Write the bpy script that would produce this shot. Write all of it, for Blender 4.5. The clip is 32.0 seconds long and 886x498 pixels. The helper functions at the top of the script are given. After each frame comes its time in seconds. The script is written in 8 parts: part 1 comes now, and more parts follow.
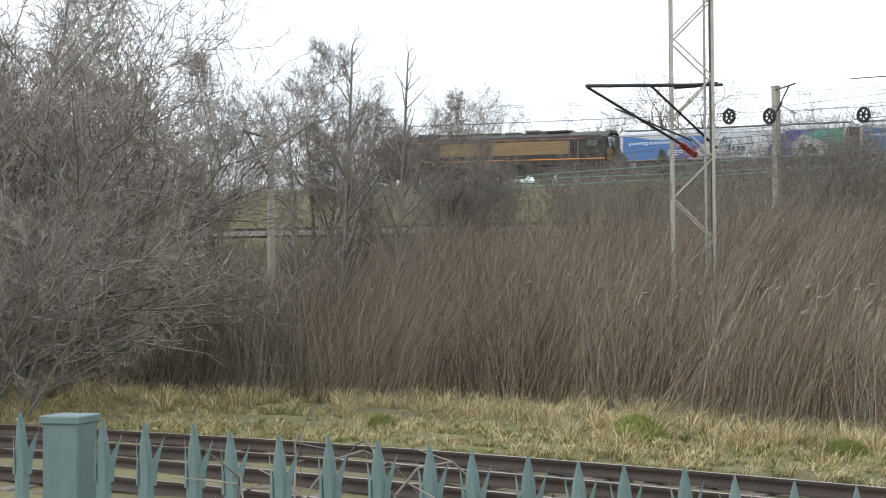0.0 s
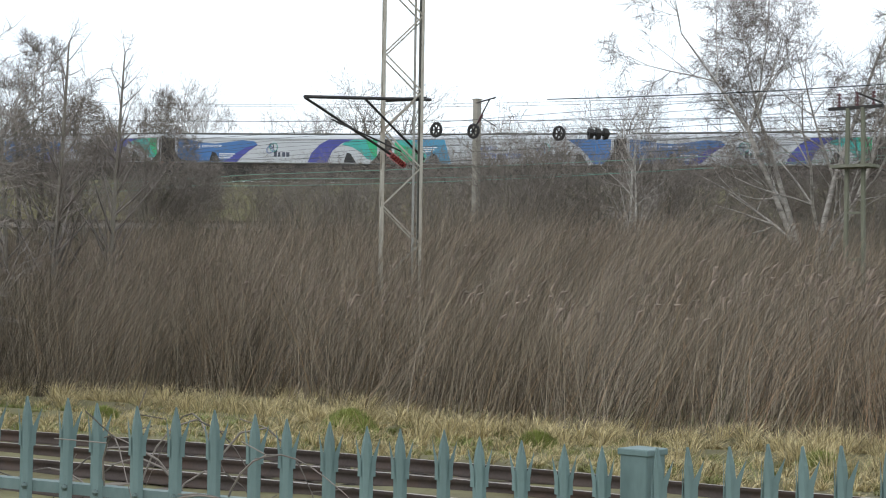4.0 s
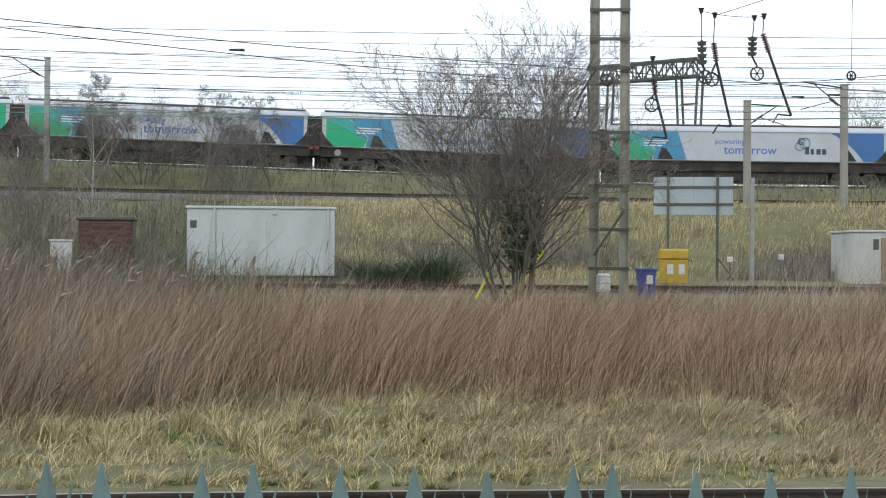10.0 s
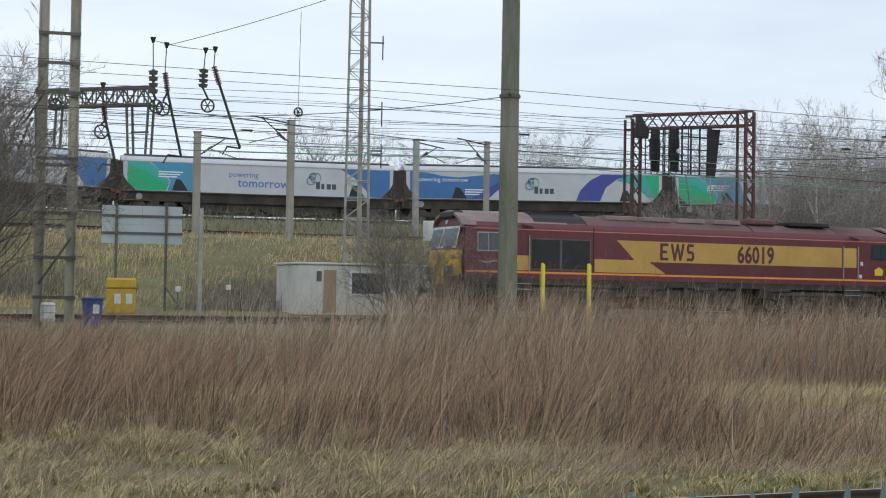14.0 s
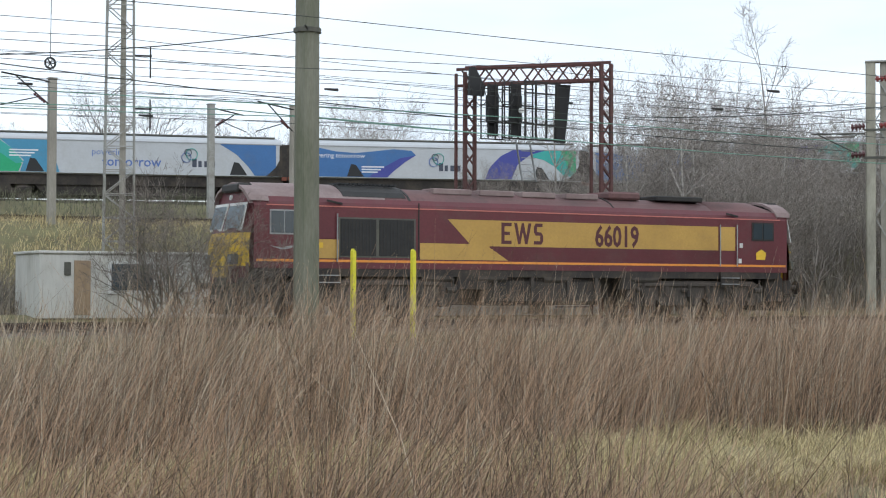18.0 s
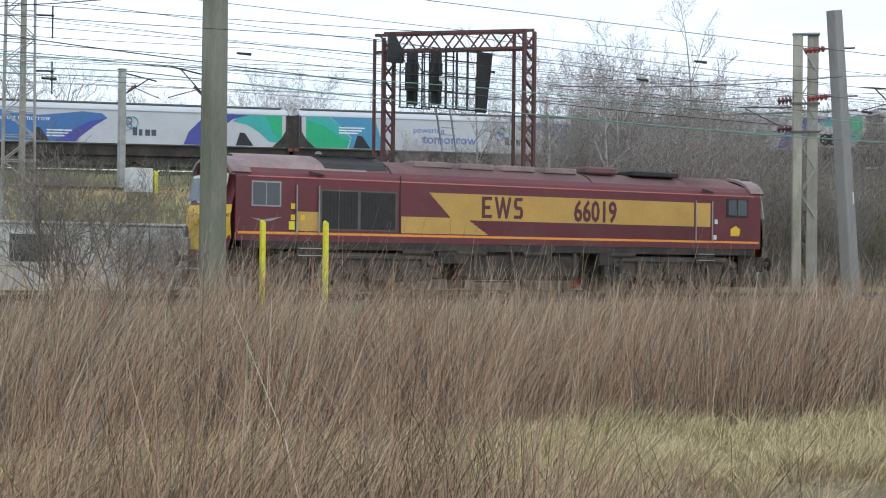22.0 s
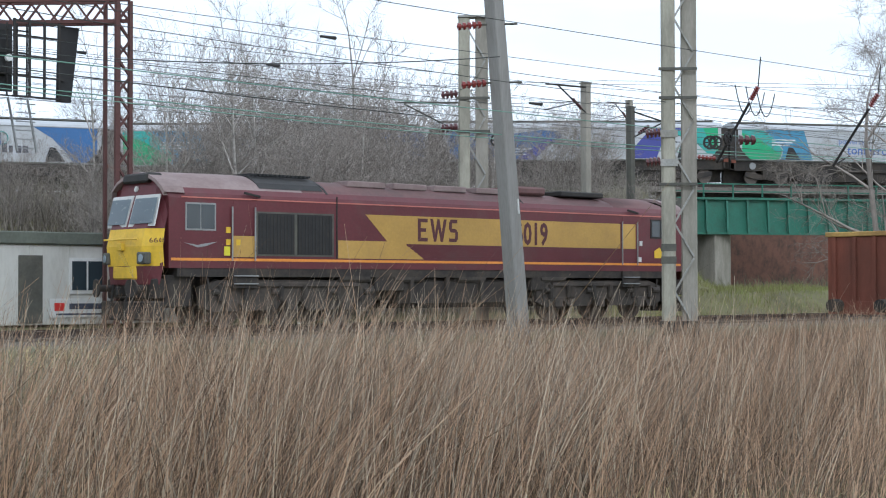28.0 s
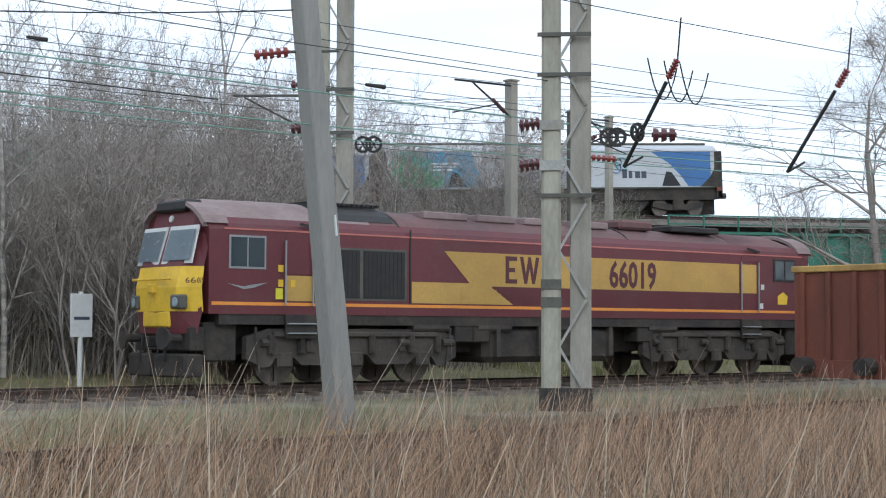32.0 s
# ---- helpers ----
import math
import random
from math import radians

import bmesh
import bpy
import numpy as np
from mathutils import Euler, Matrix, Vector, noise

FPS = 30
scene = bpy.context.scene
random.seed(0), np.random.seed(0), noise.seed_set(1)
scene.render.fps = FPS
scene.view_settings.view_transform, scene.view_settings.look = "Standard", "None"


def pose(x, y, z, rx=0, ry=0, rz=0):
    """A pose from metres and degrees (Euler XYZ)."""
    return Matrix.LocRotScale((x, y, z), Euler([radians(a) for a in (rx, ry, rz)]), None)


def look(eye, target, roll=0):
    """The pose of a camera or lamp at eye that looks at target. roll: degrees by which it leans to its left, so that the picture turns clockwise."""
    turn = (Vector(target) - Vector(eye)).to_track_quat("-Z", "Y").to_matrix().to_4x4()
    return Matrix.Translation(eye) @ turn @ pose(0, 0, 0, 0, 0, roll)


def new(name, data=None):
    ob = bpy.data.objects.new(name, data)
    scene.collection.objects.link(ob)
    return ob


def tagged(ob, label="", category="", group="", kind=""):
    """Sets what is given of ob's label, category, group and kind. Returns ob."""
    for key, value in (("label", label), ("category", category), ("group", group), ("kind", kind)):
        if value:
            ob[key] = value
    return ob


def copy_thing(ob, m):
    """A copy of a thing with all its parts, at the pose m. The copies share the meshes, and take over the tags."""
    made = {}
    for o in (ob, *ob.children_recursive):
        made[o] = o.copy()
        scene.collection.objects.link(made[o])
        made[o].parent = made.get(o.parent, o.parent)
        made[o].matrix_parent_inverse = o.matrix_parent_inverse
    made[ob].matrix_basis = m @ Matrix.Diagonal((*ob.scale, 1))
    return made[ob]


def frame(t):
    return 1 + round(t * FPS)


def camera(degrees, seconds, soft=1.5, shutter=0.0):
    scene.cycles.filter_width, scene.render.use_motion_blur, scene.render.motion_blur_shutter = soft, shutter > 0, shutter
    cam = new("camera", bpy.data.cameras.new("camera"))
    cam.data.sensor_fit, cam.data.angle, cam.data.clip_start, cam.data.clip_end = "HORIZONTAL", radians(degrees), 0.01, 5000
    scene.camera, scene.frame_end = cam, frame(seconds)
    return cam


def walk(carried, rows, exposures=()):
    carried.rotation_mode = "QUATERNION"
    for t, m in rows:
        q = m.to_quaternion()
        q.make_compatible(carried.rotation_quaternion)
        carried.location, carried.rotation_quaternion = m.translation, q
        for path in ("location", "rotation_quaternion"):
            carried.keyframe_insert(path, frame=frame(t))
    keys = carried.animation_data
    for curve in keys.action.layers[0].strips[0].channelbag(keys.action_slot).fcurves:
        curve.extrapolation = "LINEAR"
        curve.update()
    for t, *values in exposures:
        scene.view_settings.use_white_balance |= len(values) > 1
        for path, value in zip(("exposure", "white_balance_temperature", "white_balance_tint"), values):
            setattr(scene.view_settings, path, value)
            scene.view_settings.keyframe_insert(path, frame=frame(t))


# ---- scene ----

# ---- camera ----
cam = camera(31.28, 32.0, soft=1.1)


def eye(x, y, z, yaw, pitch, roll):
    """Camera pose from its place, its bearing right of +y, its upward pitch and its roll, in degrees."""
    a, b = radians(yaw), radians(pitch)
    return look((x, y, z), (x + math.sin(a) * math.cos(b), y + math.cos(a) * math.cos(b), z + math.sin(b)), roll)


EXPOSURES = [(0.0, 0.5, 6150, 10), (5.0, 0.22, 6100, 10), (6.0, 0.24, 6050, 10), (7.0, -0.12, 5900, 10), (8.0, -0.15, 5950, 10), (9.0, 0.03, 5850, 10), (10.0, 0.13, 5950, 10), (12.0, -0.02, 5950, 10), (13.0, -0.18, 5950, 10), (14.5, -0.28, 5900, 10), (17.0, -0.2, 5800, 10), (18.0, 0.03, 5950, 10), (20.0, 0.07, 5850, 10), (22.0, 0.15, 5800, 10), (24.0, 0.17, 5750, 10), (27.0, 0.2, 5700, 10), (32.0, 0.2, 5700, 10)]
PATH = [
    (0, -0.705, -0.466, 2.001, -52.155, 1.366, -0.406),
    (0.5, -0.715, -0.456, 1.996, -51.501, 1.363, -0.481),
    (1, -0.746, -0.420, 2.003, -50.698, 1.244, -0.472),
    (1.5, -0.748, -0.403, 1.993, -50.197, 1.069, -0.189),
    (2, -0.795, -0.434, 1.924, -48.759, 1.008, -0.079),
    (2.5, -0.760, -0.404, 1.992, -48.774, 0.837, 0.109),
    (4.5, 0.423, -2.141, 2.049, -35.831, 1.731, 1.085),
    (5, 0.344, -1.929, 2.024, -29.184, 2.097, 1.358),
    (5.5, 0.139, -1.851, 1.951, -22.539, 2.535, 1.692),
    (6, -0.001, -0.025, 1.977, -18.182, 2.646, 1.025),
    (6.5, -0.014, 0.016, 1.977, -13.008, 2.867, 0.697),
    (7, -0.008, 0.012, 1.980, -10.184, 2.983, 0.006),
    (7.5, -0.001, 0.003, 1.991, -6.779, 2.955, 0.001),
    (8, 0.002, 0.016, 2.002, -2.304, 2.812, 0.049),
    (8.5, 0.003, 0.007, 2.002, -0.057, 1.795, -0.200),
    (9, 0.005, 0.009, 2.000, 1.741, 0.984, 0.023),
    (9.5, 0.003, -0.002, 2.000, 2.964, 0.640, 0.072),
    (10, -0.000, -0.008, 1.999, 5.257, 0.554, 0.382),
    (10.5, -0.008, -0.012, 2.001, 6.934, 0.554, 0.258),
    (11, -0.004, -0.001, 1.999, 8.762, 0.599, 0.130),
    (11.5, -0.003, 0.004, 1.989, 11.681, 1.439, 0.193),
    (12, 0.002, 0.001, 2.001, 15.762, 1.658, 0.637),
    (12.5, 0.010, 0.003, 2.007, 18.386, 1.646, 1.244),
    (13, 0.011, -0.001, 2.012, 20.771, 1.658, 1.108),
    (13.5, 0.009, -0.001, 2.020, 22.959, 1.764, 1.088),
    (14, 0.001, -0.007, 2.024, 25.024, 1.829, 0.923),
    (14.5, -0.003, -0.013, 2.034, 26.933, 1.949, 1.020),
    (16.5, 3.579, 5.994, 2.296, 30.258, 2.305, 0.382),
    (17, 4.851, 7.979, 2.320, 30.520, 2.071, 0.154),
    (17.5, 5.836, 9.661, 2.344, 31.022, 1.616, 0.193),
    (18, 6.546, 10.987, 2.368, 31.254, 1.337, 0.190),
    (18.5, 7.157, 12.012, 2.389, 32.169, 1.290, 0.240),
    (19, 7.625, 12.690, 2.402, 32.598, 1.255, 0.424),
    (19.5, 7.692, 12.871, 2.408, 32.937, 1.198, 0.460),
    (20, 7.604, 12.766, 2.406, 33.237, 1.065, 0.633),
    (20.5, 7.614, 12.651, 2.403, 33.218, 0.838, 0.576),
    (21, 7.666, 12.577, 2.401, 33.172, 0.591, 0.575),
    (21.5, 7.682, 12.487, 2.399, 33.370, 0.404, 0.587),
    (22, 7.681, 12.389, 2.400, 34.030, 0.370, 0.641),
    (22.5, 7.720, 12.359, 2.401, 34.664, 0.416, 0.623),
    (23, 7.756, 12.376, 2.403, 35.358, 0.404, 0.683),
    (23.5, 7.760, 12.395, 2.408, 36.217, 0.516, 0.663),
    (24, 7.794, 12.502, 2.414, 37.737, 0.600, 0.673),
    (24.5, 7.824, 12.686, 2.419, 38.988, 0.691, 0.407),
    (26.5, 13.116, 16.187, 2.399, 41.370, 1.253, 0.244),
    (27, 14.496, 16.924, 2.398, 42.765, 1.142, 0.073),
    (27.5, 15.790, 17.615, 2.397, 43.459, 1.216, 0.204),
    (28, 16.990, 18.316, 2.396, 43.535, 1.338, -0.106),
    (28.5, 18.109, 19.046, 2.393, 43.830, 1.496, 0.016),
    (29, 19.173, 19.831, 2.389, 44.158, 1.458, 0.278),
    (29.5, 20.284, 20.442, 2.384, 44.435, 1.363, 0.088),
    (30, 21.588, 20.877, 2.382, 44.708, 1.628, 0.292),
    (30.5, 23.159, 21.223, 2.393, 44.491, 2.018, 0.078),
    (31, 25.406, 21.959, 2.423, 43.435, 1.953, -0.148),
    (31.5, 27.986, 22.893, 2.477, 42.627, 2.888, 0.221),
    (32, 29.522, 23.770, 2.552, 41.326, 2.921, 0.222),
]
walk(cam, [(t, eye(*p)) for t, *p in PATH], EXPOSURES)

# ---- world, sun ----
world = bpy.data.worlds.new("overcast_sky")
scene.world = world
world.use_nodes = True
wn, wl = world.node_tree.nodes, world.node_tree.links
wn.clear()
w_out = wn.new("ShaderNodeOutputWorld")
w_bg = wn.new("ShaderNodeBackground")
w_sky = wn.new("ShaderNodeTexSky")
w_sky.sky_type, w_sky.sun_disc = "NISHITA", False
w_sky.sun_elevation, w_sky.sun_rotation = radians(32), radians(150)
w_sky.air_density, w_sky.dust_density = 1.0, 2.0
w_sc = wn.new("ShaderNodeVectorMath"); w_sc.operation = "SCALE"; w_sc.inputs["Scale"].default_value = 0.11
w_tc = wn.new("ShaderNodeTexCoord")
w_map = wn.new("ShaderNodeMapping"); w_map.inputs["Scale"].default_value = (1.0, 1.0, 4.5)
w_n = wn.new("ShaderNodeTexNoise"); w_n.inputs["Scale"].default_value = 2.6; w_n.inputs["Detail"].default_value = 7
w_r = wn.new("ShaderNodeValToRGB")
w_r.color_ramp.elements[0].position, w_r.color_ramp.elements[0].color = 0.34, (0.90, 0.955, 0.99, 1)
w_r.color_ramp.elements[1].position, w_r.color_ramp.elements[1].color = 0.56, (1.10, 1.13, 1.13, 1)
w_mix = wn.new("ShaderNodeMix"); w_mix.data_type = "RGBA"; w_mix.inputs[0].default_value = 0.86
wl.new(w_tc.outputs["Generated"], w_map.inputs[0]); wl.new(w_map.outputs[0], w_n.inputs["Vector"])
wl.new(w_n.outputs["Fac"], w_r.inputs[0])
wl.new(w_sky.outputs[0], w_sc.inputs[0])
wl.new(w_sc.outputs[0], w_mix.inputs[6]); wl.new(w_r.outputs[0], w_mix.inputs[7])
wl.new(w_mix.outputs[2], w_bg.inputs[0]); wl.new(w_bg.outputs[0], w_out.inputs[0])
w_bg.inputs[1].default_value = 1.12
sun = new("sun", bpy.data.lights.new("sun", "SUN"))
sun.data.energy, sun.data.angle, sun.data.color = 0.6, radians(14), (1.0, 0.95, 0.88)
sun.matrix_world = look((0, 0, 60), (0 + 25, 43, 24))


# ---- materials ----
def surf(name, col, rough=0.75, metal=0.0, var=0.22, scale=1.5, fine=14.0, grime=None, amount=0.35, bump=0.25, depth=0.01, spread=0.0, island=False, stretch=(1, 1, 1), tips=None, coat=0.0):
    m = bpy.data.materials.new(name)
    m.use_nodes = True
    n, l = m.node_tree.nodes, m.node_tree.links
    b = n["Principled BSDF"]
    b.inputs["Roughness"].default_value, b.inputs["Metallic"].default_value = rough, metal
    b.inputs["Coat Weight"].default_value = coat
    tc = n.new("ShaderNodeTexCoord")
    mp = n.new("ShaderNodeMapping"); mp.inputs["Scale"].default_value = stretch
    l.new(tc.outputs["Object"], mp.inputs[0])
    big = n.new("ShaderNodeTexNoise"); big.inputs["Scale"].default_value = scale; big.inputs["Detail"].default_value = 5
    small = n.new("ShaderNodeTexNoise"); small.inputs["Scale"].default_value = fine; small.inputs["Detail"].default_value = 3
    l.new(mp.outputs[0], big.inputs["Vector"]); l.new(mp.outputs[0], small.inputs["Vector"])
    add = n.new("ShaderNodeMath"); add.operation = "MULTIPLY_ADD"; add.inputs[1].default_value = 0.6
    l.new(big.outputs["Fac"], add.inputs[0])
    half = n.new("ShaderNodeMath"); half.operation = "MULTIPLY"; half.inputs[1].default_value = 0.4
    l.new(small.outputs["Fac"], half.inputs[0]); l.new(half.outputs[0], add.inputs[2])
    fac = add.outputs[0]
    if spread:
        rnd = n.new("ShaderNodeNewGeometry").outputs["Random Per Island"] if island else n.new("ShaderNodeObjectInfo").outputs["Random"]
        sp = n.new("ShaderNodeMath"); sp.operation = "MULTIPLY_ADD"; sp.inputs[1].default_value = spread; 
        l.new(rnd, sp.inputs[0])
        sh = n.new("ShaderNodeMath"); sh.operation = "SUBTRACT"; sh.inputs[1].default_value = spread / 2
        l.new(fac, sp.inputs[2]); l.new(sp.outputs[0], sh.inputs[0]); fac = sh.outputs[0]
    ramp = n.new("ShaderNodeValToRGB")
    e = ramp.color_ramp.elements
    lo, hi = [max(0, c * (1 - var)) for c in col], [min(1, c * (1 + var)) for c in col]
    e[0].position, e[0].color, e[1].position, e[1].color = 0.3, (*lo, 1), 0.7, (*hi, 1)
    if tips:
        for k, (pos, c) in enumerate(tips):
            x = e.new(pos); x.color = (*c, 1)
    l.new(fac, ramp.inputs[0])
    out = ramp.outputs[0]
    if grime:
        g = n.new("ShaderNodeTexNoise"); g.inputs["Scale"].default_value = scale * 0.45 + 0.3; g.inputs["Detail"].default_value = 8; g.inputs["Roughness"].default_value = 0.7
        l.new(mp.outputs[0], g.inputs["Vector"])
        gr = n.new("ShaderNodeMapRange"); gr.inputs[1].default_value, gr.inputs[2].default_value = 0.62 - amount * 0.4, 0.78 - amount * 0.2
        l.new(g.outputs["Fac"], gr.inputs[0])
        mx = n.new("ShaderNodeMix"); mx.data_type = "RGBA"
        gm = n.new("ShaderNodeMath"); gm.operation = "MULTIPLY"; gm.inputs[1].default_value = min(1.0, amount * 1.6)
        l.new(gr.outputs[0], gm.inputs[0]); l.new(gm.outputs[0], mx.inputs[0])
        l.new(out, mx.inputs[6]); mx.inputs[7].default_value = (*grime, 1)
        out = mx.outputs[2]
    l.new(out, b.inputs["Base Color"])
    if bump:
        bp = n.new("ShaderNodeBump"); bp.inputs["Strength"].default_value, bp.inputs["Distance"].default_value = bump, depth
        l.new(small.outputs["Fac"], bp.inputs["Height"]); l.new(bp.outputs[0], b.inputs["Normal"])
    return m


M = {}
M["soil"] = surf("grassy_soil", (0.15, 0.14, 0.06), 0.95, 0, 0.35, 0.5, 6, (0.10, 0.08, 0.045), 0.5, 0.6, 0.05)
M["grass_short"] = surf("short_green_grass", (0.19, 0.215, 0.06), 0.85, 0, 0.3, 0.5, 9, (0.25, 0.2, 0.1), 0.5, 0.3, 0.02, 0.5, True)
M["grass_dry"] = surf("dry_straw_grass", (0.435, 0.36, 0.19), 0.85, 0, 0.45, 0.7, 9, None, 0, 0.2, 0.02, 0.9, True)
M["reed_grey"] = surf("grey_brown_reed", (0.222, 0.186, 0.14), 0.85, 0, 0.65, 0.3, 3, None, 0, 0.0, 0.01, 1.0, True)
M["reed_red"] = surf("russet_dry_stalk", (0.262, 0.173, 0.108), 0.85, 0, 0.65, 0.3, 3, None, 0, 0.0, 0.01, 1.0, True)
M["reed_pale"] = surf("bleached_reed_stem", (0.36, 0.295, 0.212), 0.8, 0, 0.4, 0.4, 3, None, 0, 0.0, 0.01, 0.8, True)
M["reed_brown"] = surf("dark_brown_dead_stem", (0.15, 0.105, 0.07), 0.85, 0, 0.5, 0.4, 3, None, 0, 0.0, 0.01, 1.0, True)
M["reed_tan"] = surf("tan_dry_stalk", (0.31, 0.225, 0.145), 0.8, 0, 0.45, 0.4, 3, None, 0, 0.0, 0.01, 0.9, True)
M["plume"] = surf("fluffy_reed_plume", (0.25, 0.2, 0.16), 0.95, 0, 0.3, 1, 8, None, 0, 0.4, 0.02, 0.9, True)
M["scrub"] = surf("bramble_scrub", (0.19, 0.168, 0.135), 0.9, 0, 0.45, 0.4, 3, None, 0, 0, 0.01, 1.0, True)
M["scrub_green"] = surf("dark_green_bramble", (0.055, 0.085, 0.03), 0.7, 0, 0.45, 0.6, 4, None, 0, 0, 0.01, 1.0, True)
# Bark and twig tones are lightened for haze, put into the base colour.
M["bark"] = surf("grey_brown_bark", (0.165, 0.148, 0.122), 0.9, 0, 0.4, 1.2, 14, (0.09, 0.10, 0.04), 0.35, 0.5, 0.02, 0.4, False)
M["twig"] = surf("dark_winter_twig", (0.185, 0.16, 0.138), 0.9, 0, 0.3, 0.6, 6, None, 0, 0, 0.01, 0.6, True)
M["twig_grey"] = surf("pale_lichen_haze_twig", (0.25, 0.22, 0.19), 0.9, 0, 0.3, 0.6, 6, None, 0, 0, 0.01, 0.6, True)
M["twig_red"] = surf("hazed_brown_twig", (0.29, 0.258, 0.228), 0.9, 0, 0.3, 0.6, 6, None, 0, 0, 0.01, 0.6, True)
M["birch"] = surf("white_birch_bark", (0.42, 0.39, 0.35), 0.8, 0, 0.25, 3, 10, (0.05, 0.045, 0.04), 0.5, 0.3, 0.01, 0, False, (1, 1, 3))
M["ballast"] = surf("grey_ballast", (0.17, 0.15, 0.125), 0.95, 0, 0.5, 3, 26, (0.08, 0.06, 0.045), 0.4, 1.0, 0.05)
M["stone"] = surf("ballast_stone", (0.25, 0.22, 0.185), 0.9, 0, 0.4, 4, 20, None, 0, 0.5, 0.01, 0.9, True)
M["rail_side"] = surf("rusty_rail_side", (0.062, 0.048, 0.042), 0.8, 0.2, 0.3, 3, 30, (0.10, 0.06, 0.04), 0.4, 0.3, 0.004)
M["rail_top"] = surf("worn_rail_head", (0.34, 0.29, 0.25), 0.4, 0.7, 0.25, 2, 30, (0.2, 0.11, 0.06), 0.35, 0.1, 0.002)
M["sleeper"] = surf("weathered_sleeper", (0.15, 0.125, 0.10), 0.9, 0, 0.3, 4, 24, (0.07, 0.05, 0.04), 0.4, 0.5, 0.008, 0.3)
M["pal"] = surf("faded_green_fence_paint", (0.13, 0.195, 0.188), 0.55, 0.0, 0.16, 5, 40, (0.27, 0.32, 0.30), 0.35, 0.12, 0.002, 0.25, False, (1, 1, 0.35))
M["bolt"] = surf("dull_steel_bolt", (0.12, 0.16, 0.15), 0.5, 0.6)
M["galv"] = surf("galvanised_steel", (0.36, 0.36, 0.335), 0.6, 0.35, 0.2, 2.5, 20, (0.17, 0.15, 0.10), 0.4, 0.15, 0.003)
M["lattice"] = surf("weathered_cream_lattice_steel", (0.42, 0.40, 0.34), 0.7, 0.1, 0.2, 2.0, 18, (0.2, 0.14, 0.09), 0.4, 0.15, 0.003)
M["conc"] = surf("weathered_concrete", (0.33, 0.31, 0.265), 0.9, 0, 0.22, 1.6, 24, (0.15, 0.145, 0.11), 0.45, 0.3, 0.004, 0, False, (1, 1, 0.25))
M["conc_moss"] = surf("mossy_green_concrete", (0.20, 0.20, 0.155), 0.9, 0, 0.25, 1.6, 24, (0.085, 0.10, 0.055), 0.55, 0.3, 0.004, 0, False, (1, 1, 0.2))
M["mast_cream"] = surf("peeling_cream_steel", (0.40, 0.385, 0.31), 0.7, 0.1, 0.22, 1.4, 16, (0.16, 0.15, 0.12), 0.5, 0.2, 0.003, 0, False, (1, 1, 0.3))
M["mast_dark"] = surf("grimy_dark_steel", (0.105, 0.105, 0.09), 0.7, 0.3, 0.25, 1.6, 16, (0.2, 0.18, 0.13), 0.3, 0.2, 0.003)
M["lean"] = surf("weathered_grey_timber", (0.27, 0.265, 0.25), 0.9, 0, 0.2, 1.2, 22, (0.14, 0.13, 0.11), 0.4, 0.35, 0.004, 0, False, (1, 1, 0.12))
M["black"] = surf("black_iron", (0.028, 0.027, 0.026), 0.6, 0.3, 0.3, 3, 20, (0.06, 0.05, 0.04), 0.35, 0.2, 0.003)
M["insul"] = surf("brown_glazed_insulator", (0.09, 0.028, 0.03), 0.3, 0, 0.2)
M["insul_red"] = surf("red_resin_insulator", (0.22, 0.035, 0.03), 0.4, 0, 0.2)
M["wire"] = surf("dark_copper_wire", (0.05, 0.055, 0.05), 0.6, 0.4, 0.2, 1, 5, None, 0, 0)
M["wire_green"] = surf("verdigris_copper_wire", (0.16, 0.30, 0.235), 0.7, 0.1, 0.2, 1, 5, None, 0, 0)
M["maroon"] = surf("faded_maroon_paint", (0.115, 0.022, 0.028), 0.5, 0.0, 0.2, 0.8, 12, (0.10, 0.07, 0.06), 0.3, 0.05, 0.002)
M["maroon_roof"] = surf("dusty_maroon_roof", (0.145, 0.075, 0.072), 0.75, 0.0, 0.2, 0.7, 10, (0.055, 0.042, 0.04), 0.45, 0.1, 0.003)
M["loco_yellow"] = surf("faded_gold_paint", (0.50, 0.31, 0.075), 0.55, 0.0, 0.14, 0.8, 12, (0.33, 0.2, 0.07), 0.3, 0.05, 0.002)
M["warn_yellow"] = surf("bright_warning_yellow_paint", (0.72, 0.47, 0.03), 0.5, 0.0, 0.14, 1.4, 12, (0.3, 0.19, 0.05), 0.35, 0.05, 0.002)
M["orange"] = surf("orange_stripe", (0.72, 0.27, 0.04), 0.5, 0, 0.12)
M["pink"] = surf("pale_red_cantrail_stripe", (0.52, 0.17, 0.13), 0.5, 0, 0.12)
M["under"] = surf("brake_dust_underframe", (0.036, 0.032, 0.029), 0.85, 0.1, 0.35, 1.8, 14, (0.10, 0.08, 0.06), 0.45, 0.3, 0.006)
M["bogie"] = surf("dusty_grey_brown_casting", (0.06, 0.052, 0.045), 0.9, 0.1, 0.35, 1.8, 14, (0.13, 0.105, 0.085), 0.4, 0.3, 0.006)
M["roof_dust"] = surf("pale_dusty_cab_roof", (0.26, 0.20, 0.19), 0.8, 0.0, 0.2, 0.7, 10, (0.13, 0.075, 0.07), 0.4, 0.1, 0.003)
M["scrub_mix"] = surf("greenish_brown_scrub", (0.135, 0.135, 0.088), 0.9, 0, 0.45, 0.4, 3, None, 0, 0, 0.01, 1.0, True)
M["moss"] = surf("yellow_green_moss", (0.22, 0.25, 0.06), 0.9, 0, 0.3, 3, 14, (0.10, 0.12, 0.03), 0.4, 0.5, 0.02, 0.6, True)
